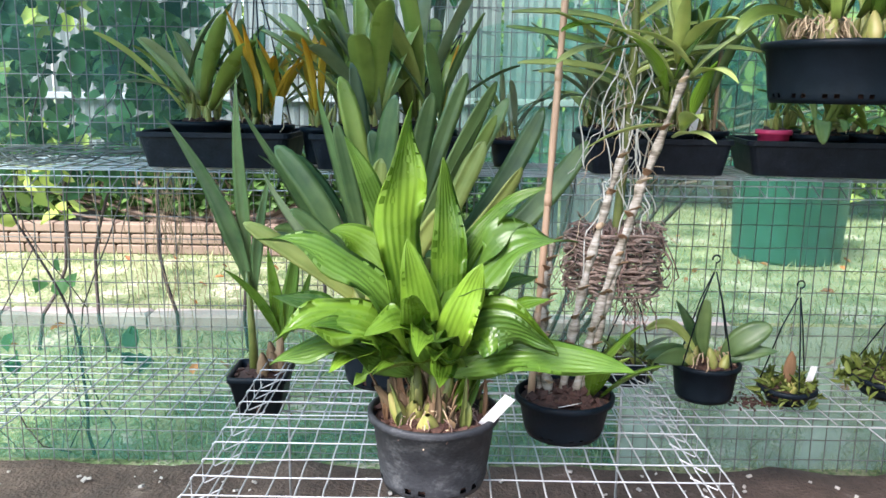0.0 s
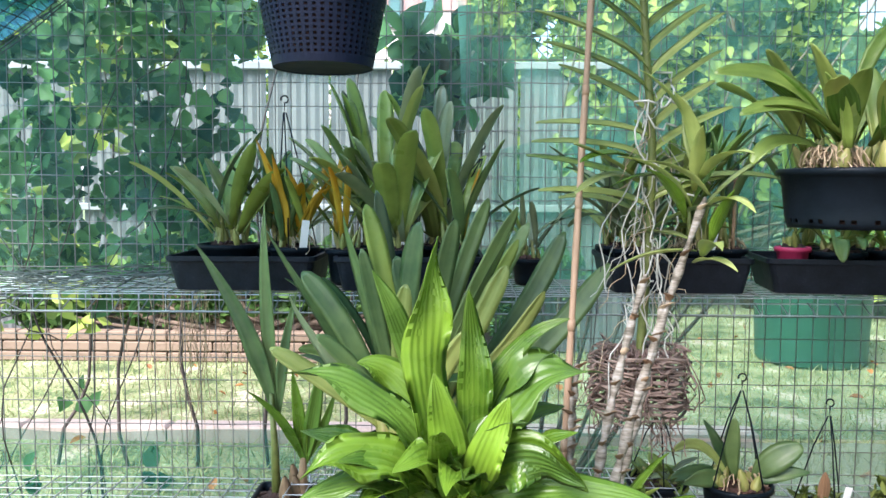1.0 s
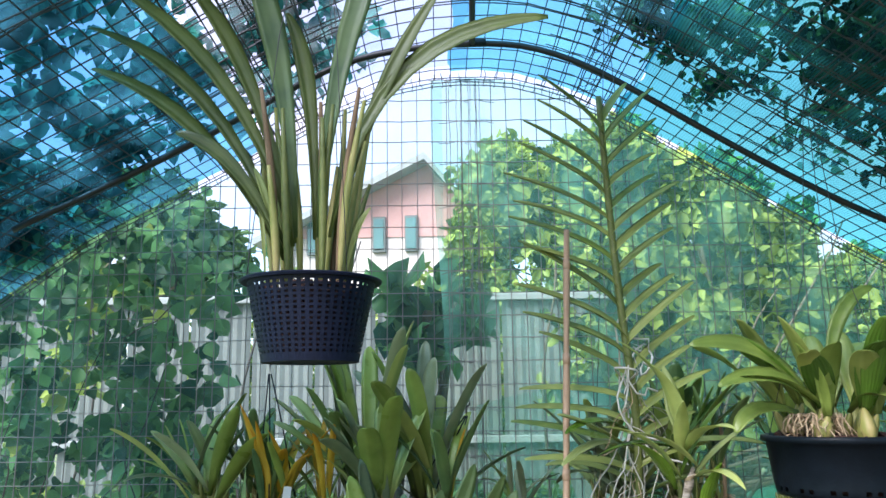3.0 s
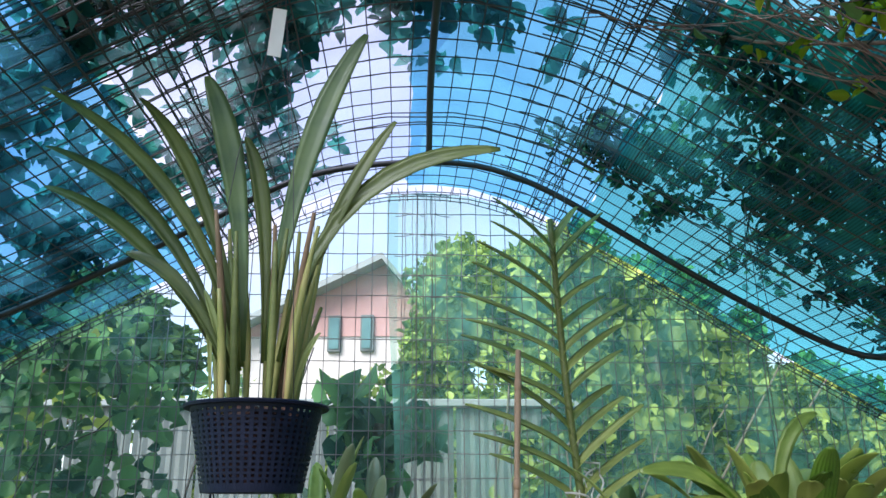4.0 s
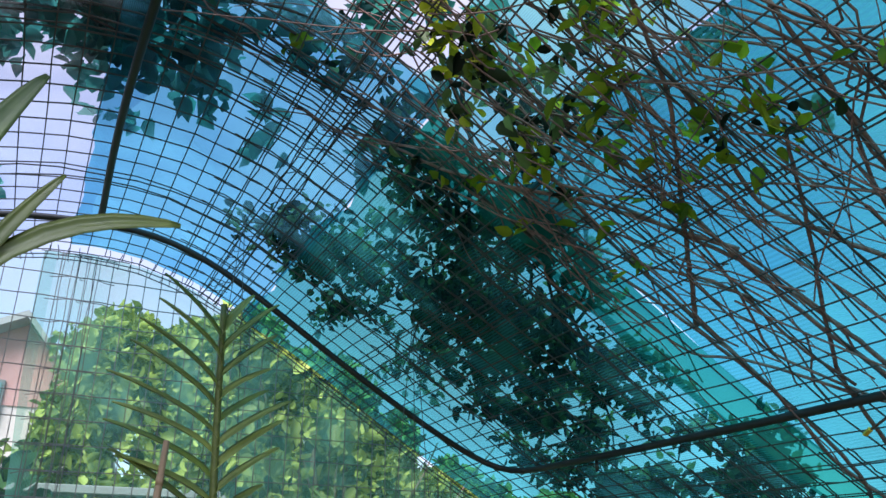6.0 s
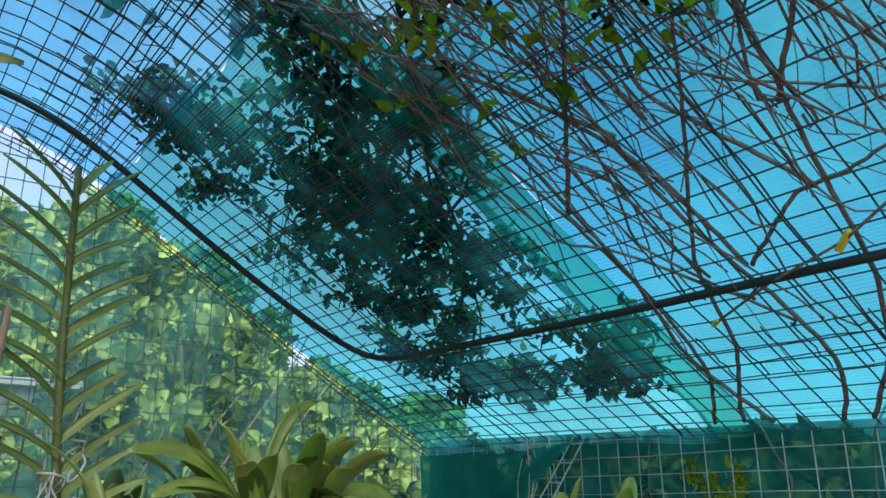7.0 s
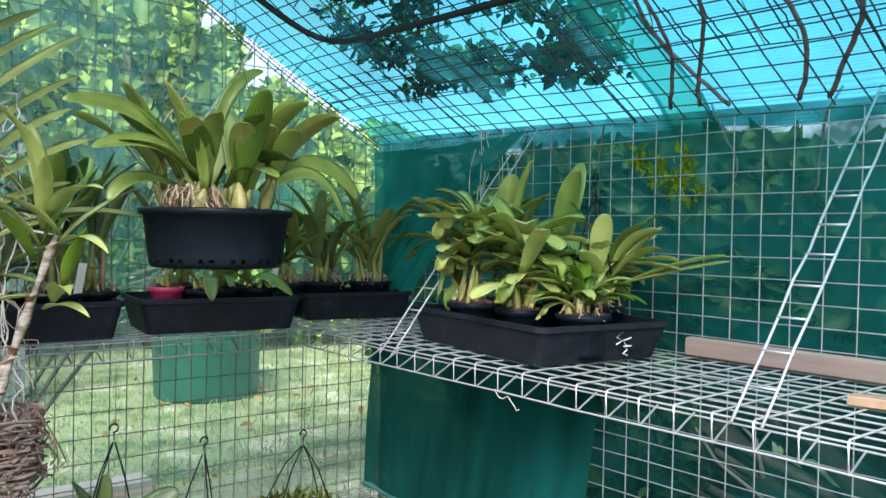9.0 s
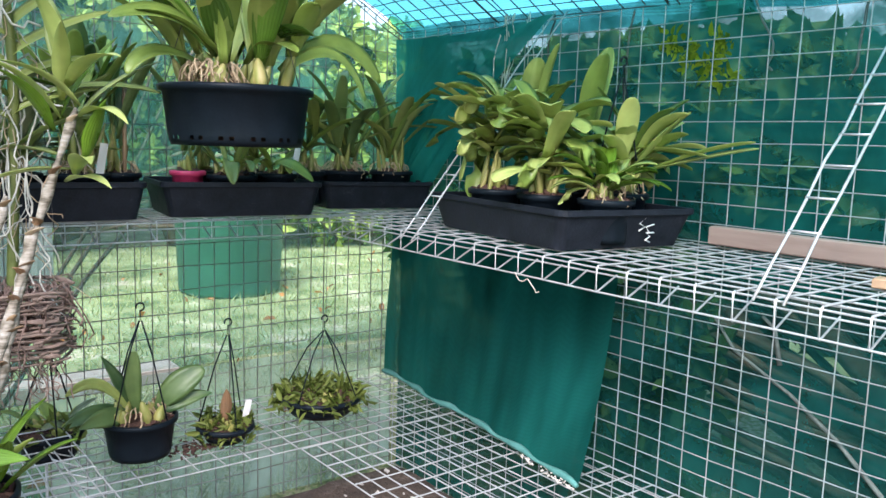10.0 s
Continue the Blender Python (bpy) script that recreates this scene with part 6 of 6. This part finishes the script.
blades(H, [(-.03, -.02, .20, -.10, -.05, .54, -.42, -.06, .715, .036), (-.04, -.02, .19, -.16, -.04, .52, -.40, -.05, .60, .034), (-.05, 0, .18, -.18, -.02, .46, -.40, -.03, .53, .032),
           (-.03, 0, .22, -.05, .0, .60, -.14, .0, .78, .046), (-.03, 0, .21, -.12, .02, .6, -.27, .02, .74, .034), (.01, 0, .22, .03, -.02, .62, .17, -.02, .87, .046)], [LEAF_H, LEAF_E, LEAF_H], "sword", .3, face=(0, -.9, .5), wide=1.14)
blades(H, [(.03, .0, .22, .09, .0, .62, .43, -.02, .625, .040), (.03, .02, .21, .10, .0, .50, .23, -.02, .68, .028), (-.04, -.02, .17, -.12, -.04, .38, -.235, -.05, .40, .026),
           (.0, .02, .22, .0, .02, .54, -.06, .02, .66, .032)], LEAF_H, "sword", .3, face=(0, -.9, .5), wide=1.14)
blades(H, [(-.06, -.02, .2, -.07, -.03, .28, -.10, -.03, .34, .014), (.06, -.02, .13, .07, -.03, .22, .105, -.03, .265, .014), (-.08, 0, .13, -.085, -.01, .24, -.095, -.01, .30, .010)], LEAF_P, "sword", .5, face=(0, -.9, .5))
for a in (70, 190, 310):
    ca, sa = math.cos(radians(a)), math.sin(radians(a))
    part("hanging_wire", Build().tube([(rt * ca, rt * sa, hh), (rt * .6 * ca, rt * .6 * sa, .6), (0, 0, roof_z(-.245, 1.33) - 1.557 - .004)], .001, 4), ROOFWIRE, H)

# squat hanging pot with a leafy orchid
C = thing("hanging_orchid", "leafy olive green orchid in a wide black pot hung by wires", "hanging orchid", pose(0.882, 1.80, 1.274))
round_pot(C, .164, .132, BLACK, .90, 14, 84, .008)
bark(C, .158, .120, 19, n=70)
rg = random.Random(77)
tops = bulbs(C, rg, 26, (.0, 0, .123), .12, (.05, .09), (.012, .018), 22)
roots(C, rg, 75, (-.075, -.05, .178), .06, (.03, .055), (.0012, .0024), DRYROOT, .35)
for i, p in enumerate(tops):
    for _ in range(2 if i % 3 else 1):
        az = math.atan2(p.y, p.x) + rg.uniform(-.8, .8)
        el, L, d = radians(rg.uniform(35, 84)), rg.uniform(.15, .27), radians(rg.uniform(5, 70))
        h = Vector((math.cos(az), math.sin(az), 0))
        c = p + (h * math.cos(el) + Vector((0, 0, math.sin(el)))) * L * .52
        tip = c + (h * math.cos(el - d) + Vector((0, 0, math.sin(el - d)))) * L * .5
        part("leaf", Build().leaf(p, c, tip, rg.uniform(.050, .068), "paddle", .22, rg.uniform(-.7, .7), (-h.x * .8, -h.y * .8, .75)), rg.choice([LEAF_O, LEAF_A2, LEAF_V]), C)
blades(C, [(-.08, -.05, .2, -.18, -.08, .36, -.36, -.10, .33, .045), (-.08, -.06, .19, -.16, -.10, .30, -.31, -.12, .24, .048), (-.02, .0, .2, .0, .02, .44, .12, .02, .47, .035),
           (.12, .0, .18, .26, .0, .30, .33, -.02, .12, .05), (.12, .03, .18, .28, .03, .34, .40, .02, .17, .05), (-.1, -.02, .18, -.22, -.05, .22, -.26, -.06, .14, .04)], LEAF_O, "paddle", .3, face=(0, -.8, .6))
for a in (60, 180, 300):
    ca, sa = math.cos(radians(a)), math.sin(radians(a))
    part("hanging_wire", Build().tube([(.164 * ca, .164 * sa, .132), (.05 * ca, .05 * sa, .5), (0, 0, roof_z(.882, 1.80) - 1.274 - .004)], .001, 4), ROOFWIRE, C)

# trays and pots on the upper shelves
ZS = SHELF_Z + .007
tray("plant_tray", "black plastic tray of potted orchids on the wire shelf", .42, .34, .098, pose(-.63, 2.355, ZS, 0, 0, 0))
tray("plant_tray", "black plastic tray of dark strap-leaved orchids", .42, .34, .098, pose(-.16, 2.36, ZS, 0, 0, 1))
tray("plant_tray", "black plastic tray crowded with potted orchids", .40, .34, .10, pose(.605, 2.355, ZS, 0, 0, -1))
tray("plant_tray", "black plastic tray with small seedlings and a pink pot", .46, .31, .098, pose(1.10, 2.335, ZS, 0, 0, -8))
tray("plant_tray", "black plastic tray of orchids in the corner", .40, .27, .09, pose(1.63, 2.42, ZS, 0, 0, -10))
tray("plant_tray", "large black tray of pale orchids with painted marks", .40, .60, .092, pose(1.615, 1.50, ZS, 0, 0, -9), True)
ZT = ZS + .010


def shelf_orchid(x, y, label, seed, leaves, r=.062, h=.112, bulb=(.06, .11), nb=7, rootn=0, tagged_=False, pot=BLACK, z=None):
    h = h + .024 if z is None else h
    t = potted(x, y, ZT if z is None else z, label, r, h, seed, pot, .82, 0)
    rg = random.Random(seed)
    if nb:
        bulbs(t, rg, nb, (0, 0, h - .01), r * .65, (bulb[0] * .7, bulb[1] * .85), (.006, .010), 18)
    for kw in leaves:
        fan(t, rg, base=(0, 0, h + kw.pop("up", .05)), spread=r * .6, **kw)
    if rootn:
        roots(t, rg, rootn, (0, 0, h + .03), r * .8, (.02, .05), (.001, .002), DRYROOT, .6)
    if tagged_:
        plant_tag(t, r * .5, -r * .75, h - .02, .10, .022, (8, 6, 15))
    return t


st = lambda n, L, w, rise, droop, mats, shape="strap", up=.05, **k: dict(n=n, length=L, width=w, rise=rise, droop=droop, mats=mats, shape=shape, up=up, **k)
# over the left tray
shelf_orchid(-.70, 2.33, "orchid with upright olive leaves in a black pot", 101, [st(13, (.22, .32), (.052, .068), (50, 86), (5, 35), [LEAF_V, LEAF_G, LEAF_O], "paddle"), st(3, (.2, .26), (.03, .04), (15, 35), (30, 60), [LEAF_G], "paddle")], .085, .09, (.07, .13), 14)
t = shelf_orchid(-.50, 2.30, "orchid with yellowing leaves in a black pot with a plastic hanger", 102, [st(13, (.2, .3), (.032, .044), (30, 85), (5, 70), [LEAF_Y, LEAF_Y, LEAF_Y, LEAF_P], "lance"), st(8, (.16, .26), (.02, .03), (50, 85), (5, 40), [LEAF_O, LEAF_E])], .07, .085, (.08, .14), 12, 20, True)
hanger(t, .07, .105, .55, (-.03, .03))
shelf_orchid(-.58, 2.44, "orchid with dull green leaves in a black pot", 103, [st(12, (.2, .3), (.034, .046), (50, 85), (5, 40), [LEAF_E, LEAF_G, LEAF_B], "paddle")], .06, .085, (.07, .12), 8)
shelf_orchid(-.76, 2.46, "orchid with narrow leaves in a black pot", 104, [st(8, (.18, .26), (.02, .03), (50, 85), (5, 40), [LEAF_O, LEAF_G])], .055, .08, (.06, .1), 8)
# over the middle tray
shelf_orchid(-.27, 2.42, "tall orchid with upright grey-green strap leaves", 111, [st(9, (.40, .54), (.046, .058), (70, 88), (2, 18), [LEAF_G, LEAF_V, LEAF_O], "blunt"), st(8, (.3, .4), (.04, .05), (45, 70), (10, 50), [LEAF_V, LEAF_E], "blunt")], .07, .085, (.1, .15), 6)
t = shelf_orchid(-.07, 2.41, "tall orchid with thick dark strap leaves and a hanger", 112, [st(12, (.34, .48), (.05, .064), (55, 88), (2, 40), [LEAF_V, LEAF_G, LEAF_O], "blunt"), st(5, (.34, .42), (.03, .036), (25, 45), (10, 30), [LEAF_G, LEAF_P])], .07, .085, (.1, .15), 6)
hanger(t, .07, .085, .42, (.12, -.02))
shelf_orchid(-.20, 2.27, "orchid with broad dark leaves in a black pot", 113, [st(14, (.26, .36), (.05, .064), (40, 85), (5, 60), [LEAF_O, LEAF_V, LEAF_G], "blunt")], .06, .08, (.08, .12), 6)
shelf_orchid(-.345, 2.29, "orchid with yellow-tinged narrow leaves", 114, [st(8, (.2, .3), (.018, .028), (50, 85), (5, 45), [LEAF_O, LEAF_Y, LEAF_P])], .055, .08, (.08, .12), 8)
shelf_orchid(-.02, 2.27, "orchid with dark leaves and one orange leaf", 115, [st(7, (.2, .32), (.03, .045), (45, 85), (5, 50), [LEAF_E, LEAF_O]), st(1, (.2, .21), (.03, .032), (80, 85), (5, 10), [LEAF_Y])], .055, .08, (.08, .12), 6)
shelf_orchid(.20, 2.40, "small orchid in a black pot beside the laced seam", 116, [st(10, (.14, .24), (.014, .022), (40, 85), (10, 70), [LEAF_O, LEAF_G])], .055, .08, (.05, .09), 8, z=ZS)
# over the right tray
shelf_orchid(.50, 2.30, "orchid with many arching dark leaves in a black pot", 121, [st(24, (.22, .36), (.028, .04), (15, 80), (20, 90), [LEAF_E, LEAF_P, LEAF_G])], .068, .085, (.06, .1), 8, 15)
shelf_orchid(.47, 2.44, "orchid with glossy strap leaves in a black pot", 122, [st(20, (.24, .36), (.028, .04), (25, 85), (20, 80), [LEAF_V, LEAF_G])], .06, .085, (.06, .1), 8)
shelf_orchid(.66, 2.29, "orchid with old roots and upright canes in a black pot", 123, [st(11, (.22, .34), (.036, .05), (50, 88), (5, 40), [LEAF_O, LEAF_A2, LEAF_O], "paddle", .12)], .068, .085, (.14, .22), 9, 40, True)
shelf_orchid(.68, 2.43, "orchid with big upright oval leaves", 124, [st(8, (.26, .34), (.055, .075), (60, 88), (5, 25), [LEAF_O, LEAF_E, LEAF_G], "paddle", .12)], .06, .085, (.12, .18), 6)
t = shelf_orchid(.77, 2.33, "orchid tied to a short bamboo stake", 125, [st(6, (.2, .3), (.03, .045), (55, 88), (5, 30), [LEAF_O, LEAF_E], "paddle", .1)], .055, .085, (.12, .2), 6, 20)
part("stake", Build().tube([(.01, -.02, .05), (.015, -.02, .36)], .006, 7), BAMBOO, t, "short bamboo stake")
# the tray with the pink pot
t = shelf_orchid(.965, 2.335, "small orchid in a bright pink pot", 131, [st(7, (.14, .22), (.02, .03), (45, 85), (5, 50), [LEAF_E, LEAF_O])], .045, .09, (.05, .08), 5, 0, False, PINK)
t = shelf_orchid(1.085, 2.30, "low orchid with a broad pale leaf in a shallow pot", 132, [st(5, (.07, .12), (.03, .04), (20, 60), (40, 100), [LEAF_P, LEAF_O], "paddle", .02), st(7, (.08, .14), (.02, .03), (40, 85), (5, 40), [LEAF_V, LEAF_P], "paddle", .02)], .068, .08, (.03, .06), 10)
blades(t, [(-.02, -.03, .12, -.05, -.10, .18, -.06, -.15, .085, .045), (.0, -.02, .12, .02, -.08, .17, .0, -.13, .12, .04)], LEAF_P, "paddle", .3, face=(0, -.8, .6))
t = shelf_orchid(1.225, 2.285, "low orchid with spreading leaves and a white tag", 133, [st(6, (.12, .18), (.03, .036), (25, 70), (40, 90), [LEAF_O, LEAF_O], "paddle", .02)], .055, .085, (.03, .06), 6, 0, True)
blades(t, [(-.03, -.02, .13, -.02, -.08, .17, .05, -.13, .09, .045)], LEAF_O, "paddle", .3, face=(0, -.8, .6))
shelf_orchid(1.18, 2.40, "orchid with narrow upright leaves", 134, [st(15, (.14, .26), (.02, .035), (30, 85), (5, 60), [LEAF_V, LEAF_O])], .06, .085, (.05, .09), 8, 25)
shelf_orchid(1.04, 2.44, "orchid with upright oval leaves in a black pot", 135, [st(9, (.24, .34), (.04, .055), (60, 88), (5, 30), [LEAF_E, LEAF_O], "paddle", .1)], .055, .085, (.1, .14), 6)
# the corner tray
shelf_orchid(1.53, 2.40, "orchid with long arching olive leaves in a black pot", 141, [st(19, (.24, .40), (.036, .052), (30, 85), (15, 90), [LEAF_O, LEAF_S, LEAF_E, LEAF_V], "strap", .08)], .075, .09, (.1, .16), 9, 30)
shelf_orchid(1.70, 2.37, "orchid with olive leaves in a black pot", 142, [st(17, (.22, .38), (.034, .048), (25, 80), (15, 85), [LEAF_O, LEAF_V, LEAF_P], "strap", .08)], .07, .09, (.1, .16), 9, 30)
shelf_orchid(1.40, 2.44, "orchid with dense dark leaves in a black pot", 143, [st(18, (.2, .32), (.03, .045), (25, 85), (15, 80), [LEAF_E, LEAF_O, LEAF_V], "paddle", .08)], .065, .085, (.08, .12), 8, 25)
# the marked tray
shelf_orchid(1.50, 1.42, "pale green orchid with short oval leaves", 151, [st(34, (.11, .18), (.044, .058), (-15, 58), (10, 70), [LEAF_O, LEAF_S, LEAF_S], "blunt", .06, lift=.14)], .06, .08, (.06, .11), 10)
shelf_orchid(1.52, 1.62, "pale orchid with broad drooping leaves", 152, [st(36, (.12, .19), (.044, .060), (-15, 60), (10, 90), [LEAF_S, LEAF_O, LEAF_S], "blunt", .08, lift=.17)], .065, .08, (.08, .14), 10)
shelf_orchid(1.66, 1.62, "tall orchid with two upright oval leaves", 153, [st(2, (.2, .24), (.065, .08), (72, 86), (0, 12), [LEAF_V, LEAF_O], "paddle", .17), st(28, (.11, .18), (.044, .058), (-15, 60), (10, 70), [LEAF_O, LEAF_S], "blunt", .08, lift=.15)], .06, .08, (.12, .18), 8)
shelf_orchid(1.755, 1.515, "orchid with broad upright leaves at the back of the tray", 157, [st(2, (.22, .26), (.065, .08), (74, 86), (0, 12), [LEAF_V, LEAF_O], "paddle", .16), st(12, (.12, .2), (.044, .058), (0, 70), (10, 70), [LEAF_S, LEAF_O], "paddle", .1)], .05, .08, (.08, .14), 6)
t = shelf_orchid(1.70, 1.36, "orchid with long pale leaves and a black hanger", 154, [st(36, (.12, .22), (.046, .060), (0, 66), (5, 60), [LEAF_O, LEAF_S, LEAF_S], "paddle", .05, lift=.08), st(4, (.26, .33), (.034, .04), (15, 35), (0, 25), [LEAF_S, LEAF_O], "paddle", .05, azimuth=(-60, 30))], .07, .085, (.07, .12), 10, 25)
hanger(t, .07, .105, .44, (-.02, -.01))
shelf_orchid(1.55, 1.27, "small bright orchid at the edge of the tray", 155, [st(20, (.09, .15), (.024, .034), (5, 70), (20, 80), [LEAF_S, LEAF_A, LEAF_A], "paddle", .04)], .06, .078, (.03, .06), 8, 10)
shelf_orchid(1.62, 1.75, "orchid with pale arching leaves in a black pot", 156, [st(28, (.13, .22), (.044, .058), (-15, 60), (15, 80), [LEAF_S, LEAF_O, LEAF_O], "blunt", .08, lift=.12)], .06, .08, (.08, .14), 8)


# pots hung on the back wall under the shelf
def wall_pot(x, y, zrim, r, h, hook, label, seed, base=.85):
    t = thing("hanging_orchid", label, "hanging orchid", pose(x, y, zrim - h), "pots hung under the shelf")
    round_pot(t, r, h, BLACK, base, 0, 40)
    bark(t, r * .95, h - .012, seed, n=40)
    hanger(t, r, h, hook - zrim + h, (0, -.02), 4 if r > .09 else 3)
    part("hanging_wire", Build().tube([(.004, -.02, hook - zrim + h - .004), (0, -.03, SHELF_Z - .05 - zrim + h)], .0009, 4), ROOFWIRE, t)
    return t


rg = random.Random(81)
t = wall_pot(.775, 2.20, .533, .094, .108, .85, "orchid with broad purple-green leaves in a hanging black pot", 161)
blades(t, [(.0, 0, .11, -.035, -.02, .20, -.02, -.03, .30, .045), (.05, 0, .11, .07, -.02, .18, .17, -.03, .22, .075), (-.02, 0, .11, -.10, .0, .27, -.19, -.02, .20, .03), (-.02, 0, .11, -.10, -.03, .17, -.2, -.05, .13, .045)], [LEAF_E, LEAF_E, LEAF_V], "paddle", .3, face=(0, -.9, .4))
blades(t, [(-.01, 0, .11, -.04, .02, .20, -.09, .03, .28, .035), (-.04, -.02, .11, -.1, -.04, .15, -.17, -.06, .12, .05), (.04, .0, .11, .1, -.03, .15, .19, -.04, .15, .045)], LEAF_E, "oval", .3, face=(0, -.9, .4))
bulbs(t, rg, 9, (0, 0, .10), .07, (.04, .07), (.014, .02), 30)
roots(t, rg, 20, (0, 0, .14), .07, (.02, .05), (.0015, .003), DRYROOT, .7)


def mini(t, rg, r, h, n, size, spill):
    p = np.array([(q * math.cos(a), q * math.sin(a), h + abs(rg.gauss(0, .014)) - (spill * max(0, q / r - .9) * .4)) for q, a in ((r * math.sqrt(rg.random()) * 1.1, rg.uniform(0, 6.28)) for _ in range(n))])
    tagged(part("small_foliage", leaf_cloud(p, size, int(r * 1e4), (0, 0, .4), .8, 3.0), MOSS, t), kind="stuff")
    bulbs(t, rg, 9, (0, 0, h - .006), r * .7, (.02, .045), (.007, .011), 45)


t = wall_pot(1.02, 2.20, .462, .077, .05, .78, "small clumping orchid in a shallow hanging dish", 162, .7)
mini(t, rg, .082, .045, 190, (.02, .05), .6)
part("leaf", Build().leaf((0, 0, .05), (.0, -.01, .11), (-.005, -.02, .16), .032, "oval"), LEAF_B, t)
plant_tag(t, .06, 0, .05, .06, .022, (5, 10, 10))
t = wall_pot(1.335, 2.20, .50, .128, .06, .755, "mossy clump of tiny orchids in a wide hanging dish", 163, .75)
mini(t, rg, .135, .05, 420, (.02, .055), .3)
t = wall_pot(.55, 2.20, .54, .08, .07, .78, "small orchid with yellowing leaves in a hanging pot", 164, .8)
mini(t, rg, .085, .065, 60, (.02, .05), .3)
fan(t, rg, 7, (0, 0, .07), .05, (.08, .13), (.03, .04), (20, 70), (10, 70), [LEAF_Y, LEAF_O, LEAF_G], "oval")

# tray of dry debris and stray leaf on the low shelf
b = Build()
for _ in range(70):
    b.box(rg.uniform(.008, .02), .006, .004, pose(rg.gauss(0, .04), rg.gauss(0, .025), .004 + rg.random() * .012, rg.uniform(-30, 30), rg.uniform(-30, 30), rg.uniform(0, 360)))
solid("dry_fern_debris", b, BARK, "small heap of red-brown fibre debris on the low wire shelf", "plant debris", smooth=False, m=pose(.93, 2.22, LOW_Z + .006))
# dead vine lying on the upper shelf end
b = Build()
for i in range(40):
    x = rg.uniform(-1.6, -.95)
    b.tube(wander(rg, (x, 2.2 + rg.random() * .3, SHELF_Z + .012 + rg.random() * .03), (x + rg.uniform(.1, .45), 2.2 + rg.random() * .34, SHELF_Z + .012 + rg.random() * .04), 10, .03), rg.uniform(.0012, .003), 4)
solid("dead_vine", b, HAZETWIG, "dry vine stems lying on the wire shelf", "vine")
# timber offcut, loose string and pale flecks round the side shelf
solid("timber_offcut", Build().box(.04, .16, .018), BAMBOO, "small pale timber offcut on the wire shelf", "offcut", m=pose(1.60, .60, SHELF_Z + .016, 0, 0, 12))
rg = random.Random(91)
solid("loose_string", Build().tube(wander(rg, (1.328, 1.33, SHELF_Z - .046), (1.326, 1.25, SHELF_Z - .075), 14, .018), .0011, 5), ROOT, "loose pale string caught on the shelf edge", "string")
b = Build()
for _ in range(46):
    u = rg.uniform(.78, 1.0)
    x, y, z = corner_low(u, 1.0)
    b.box(rg.uniform(.004, .009), rg.uniform(.003, .006), .003, pose(x - rg.uniform(.008, .03), y, LOW_Z + .014 + rg.random() * .008, rg.uniform(-40, 40), rg.uniform(-40, 40), rg.uniform(0, 360)))
solid("pale_flecks", b, GRIT, "pale flecks of dry litter along the cloth hem", "plant debris", "stuff", smooth=False)
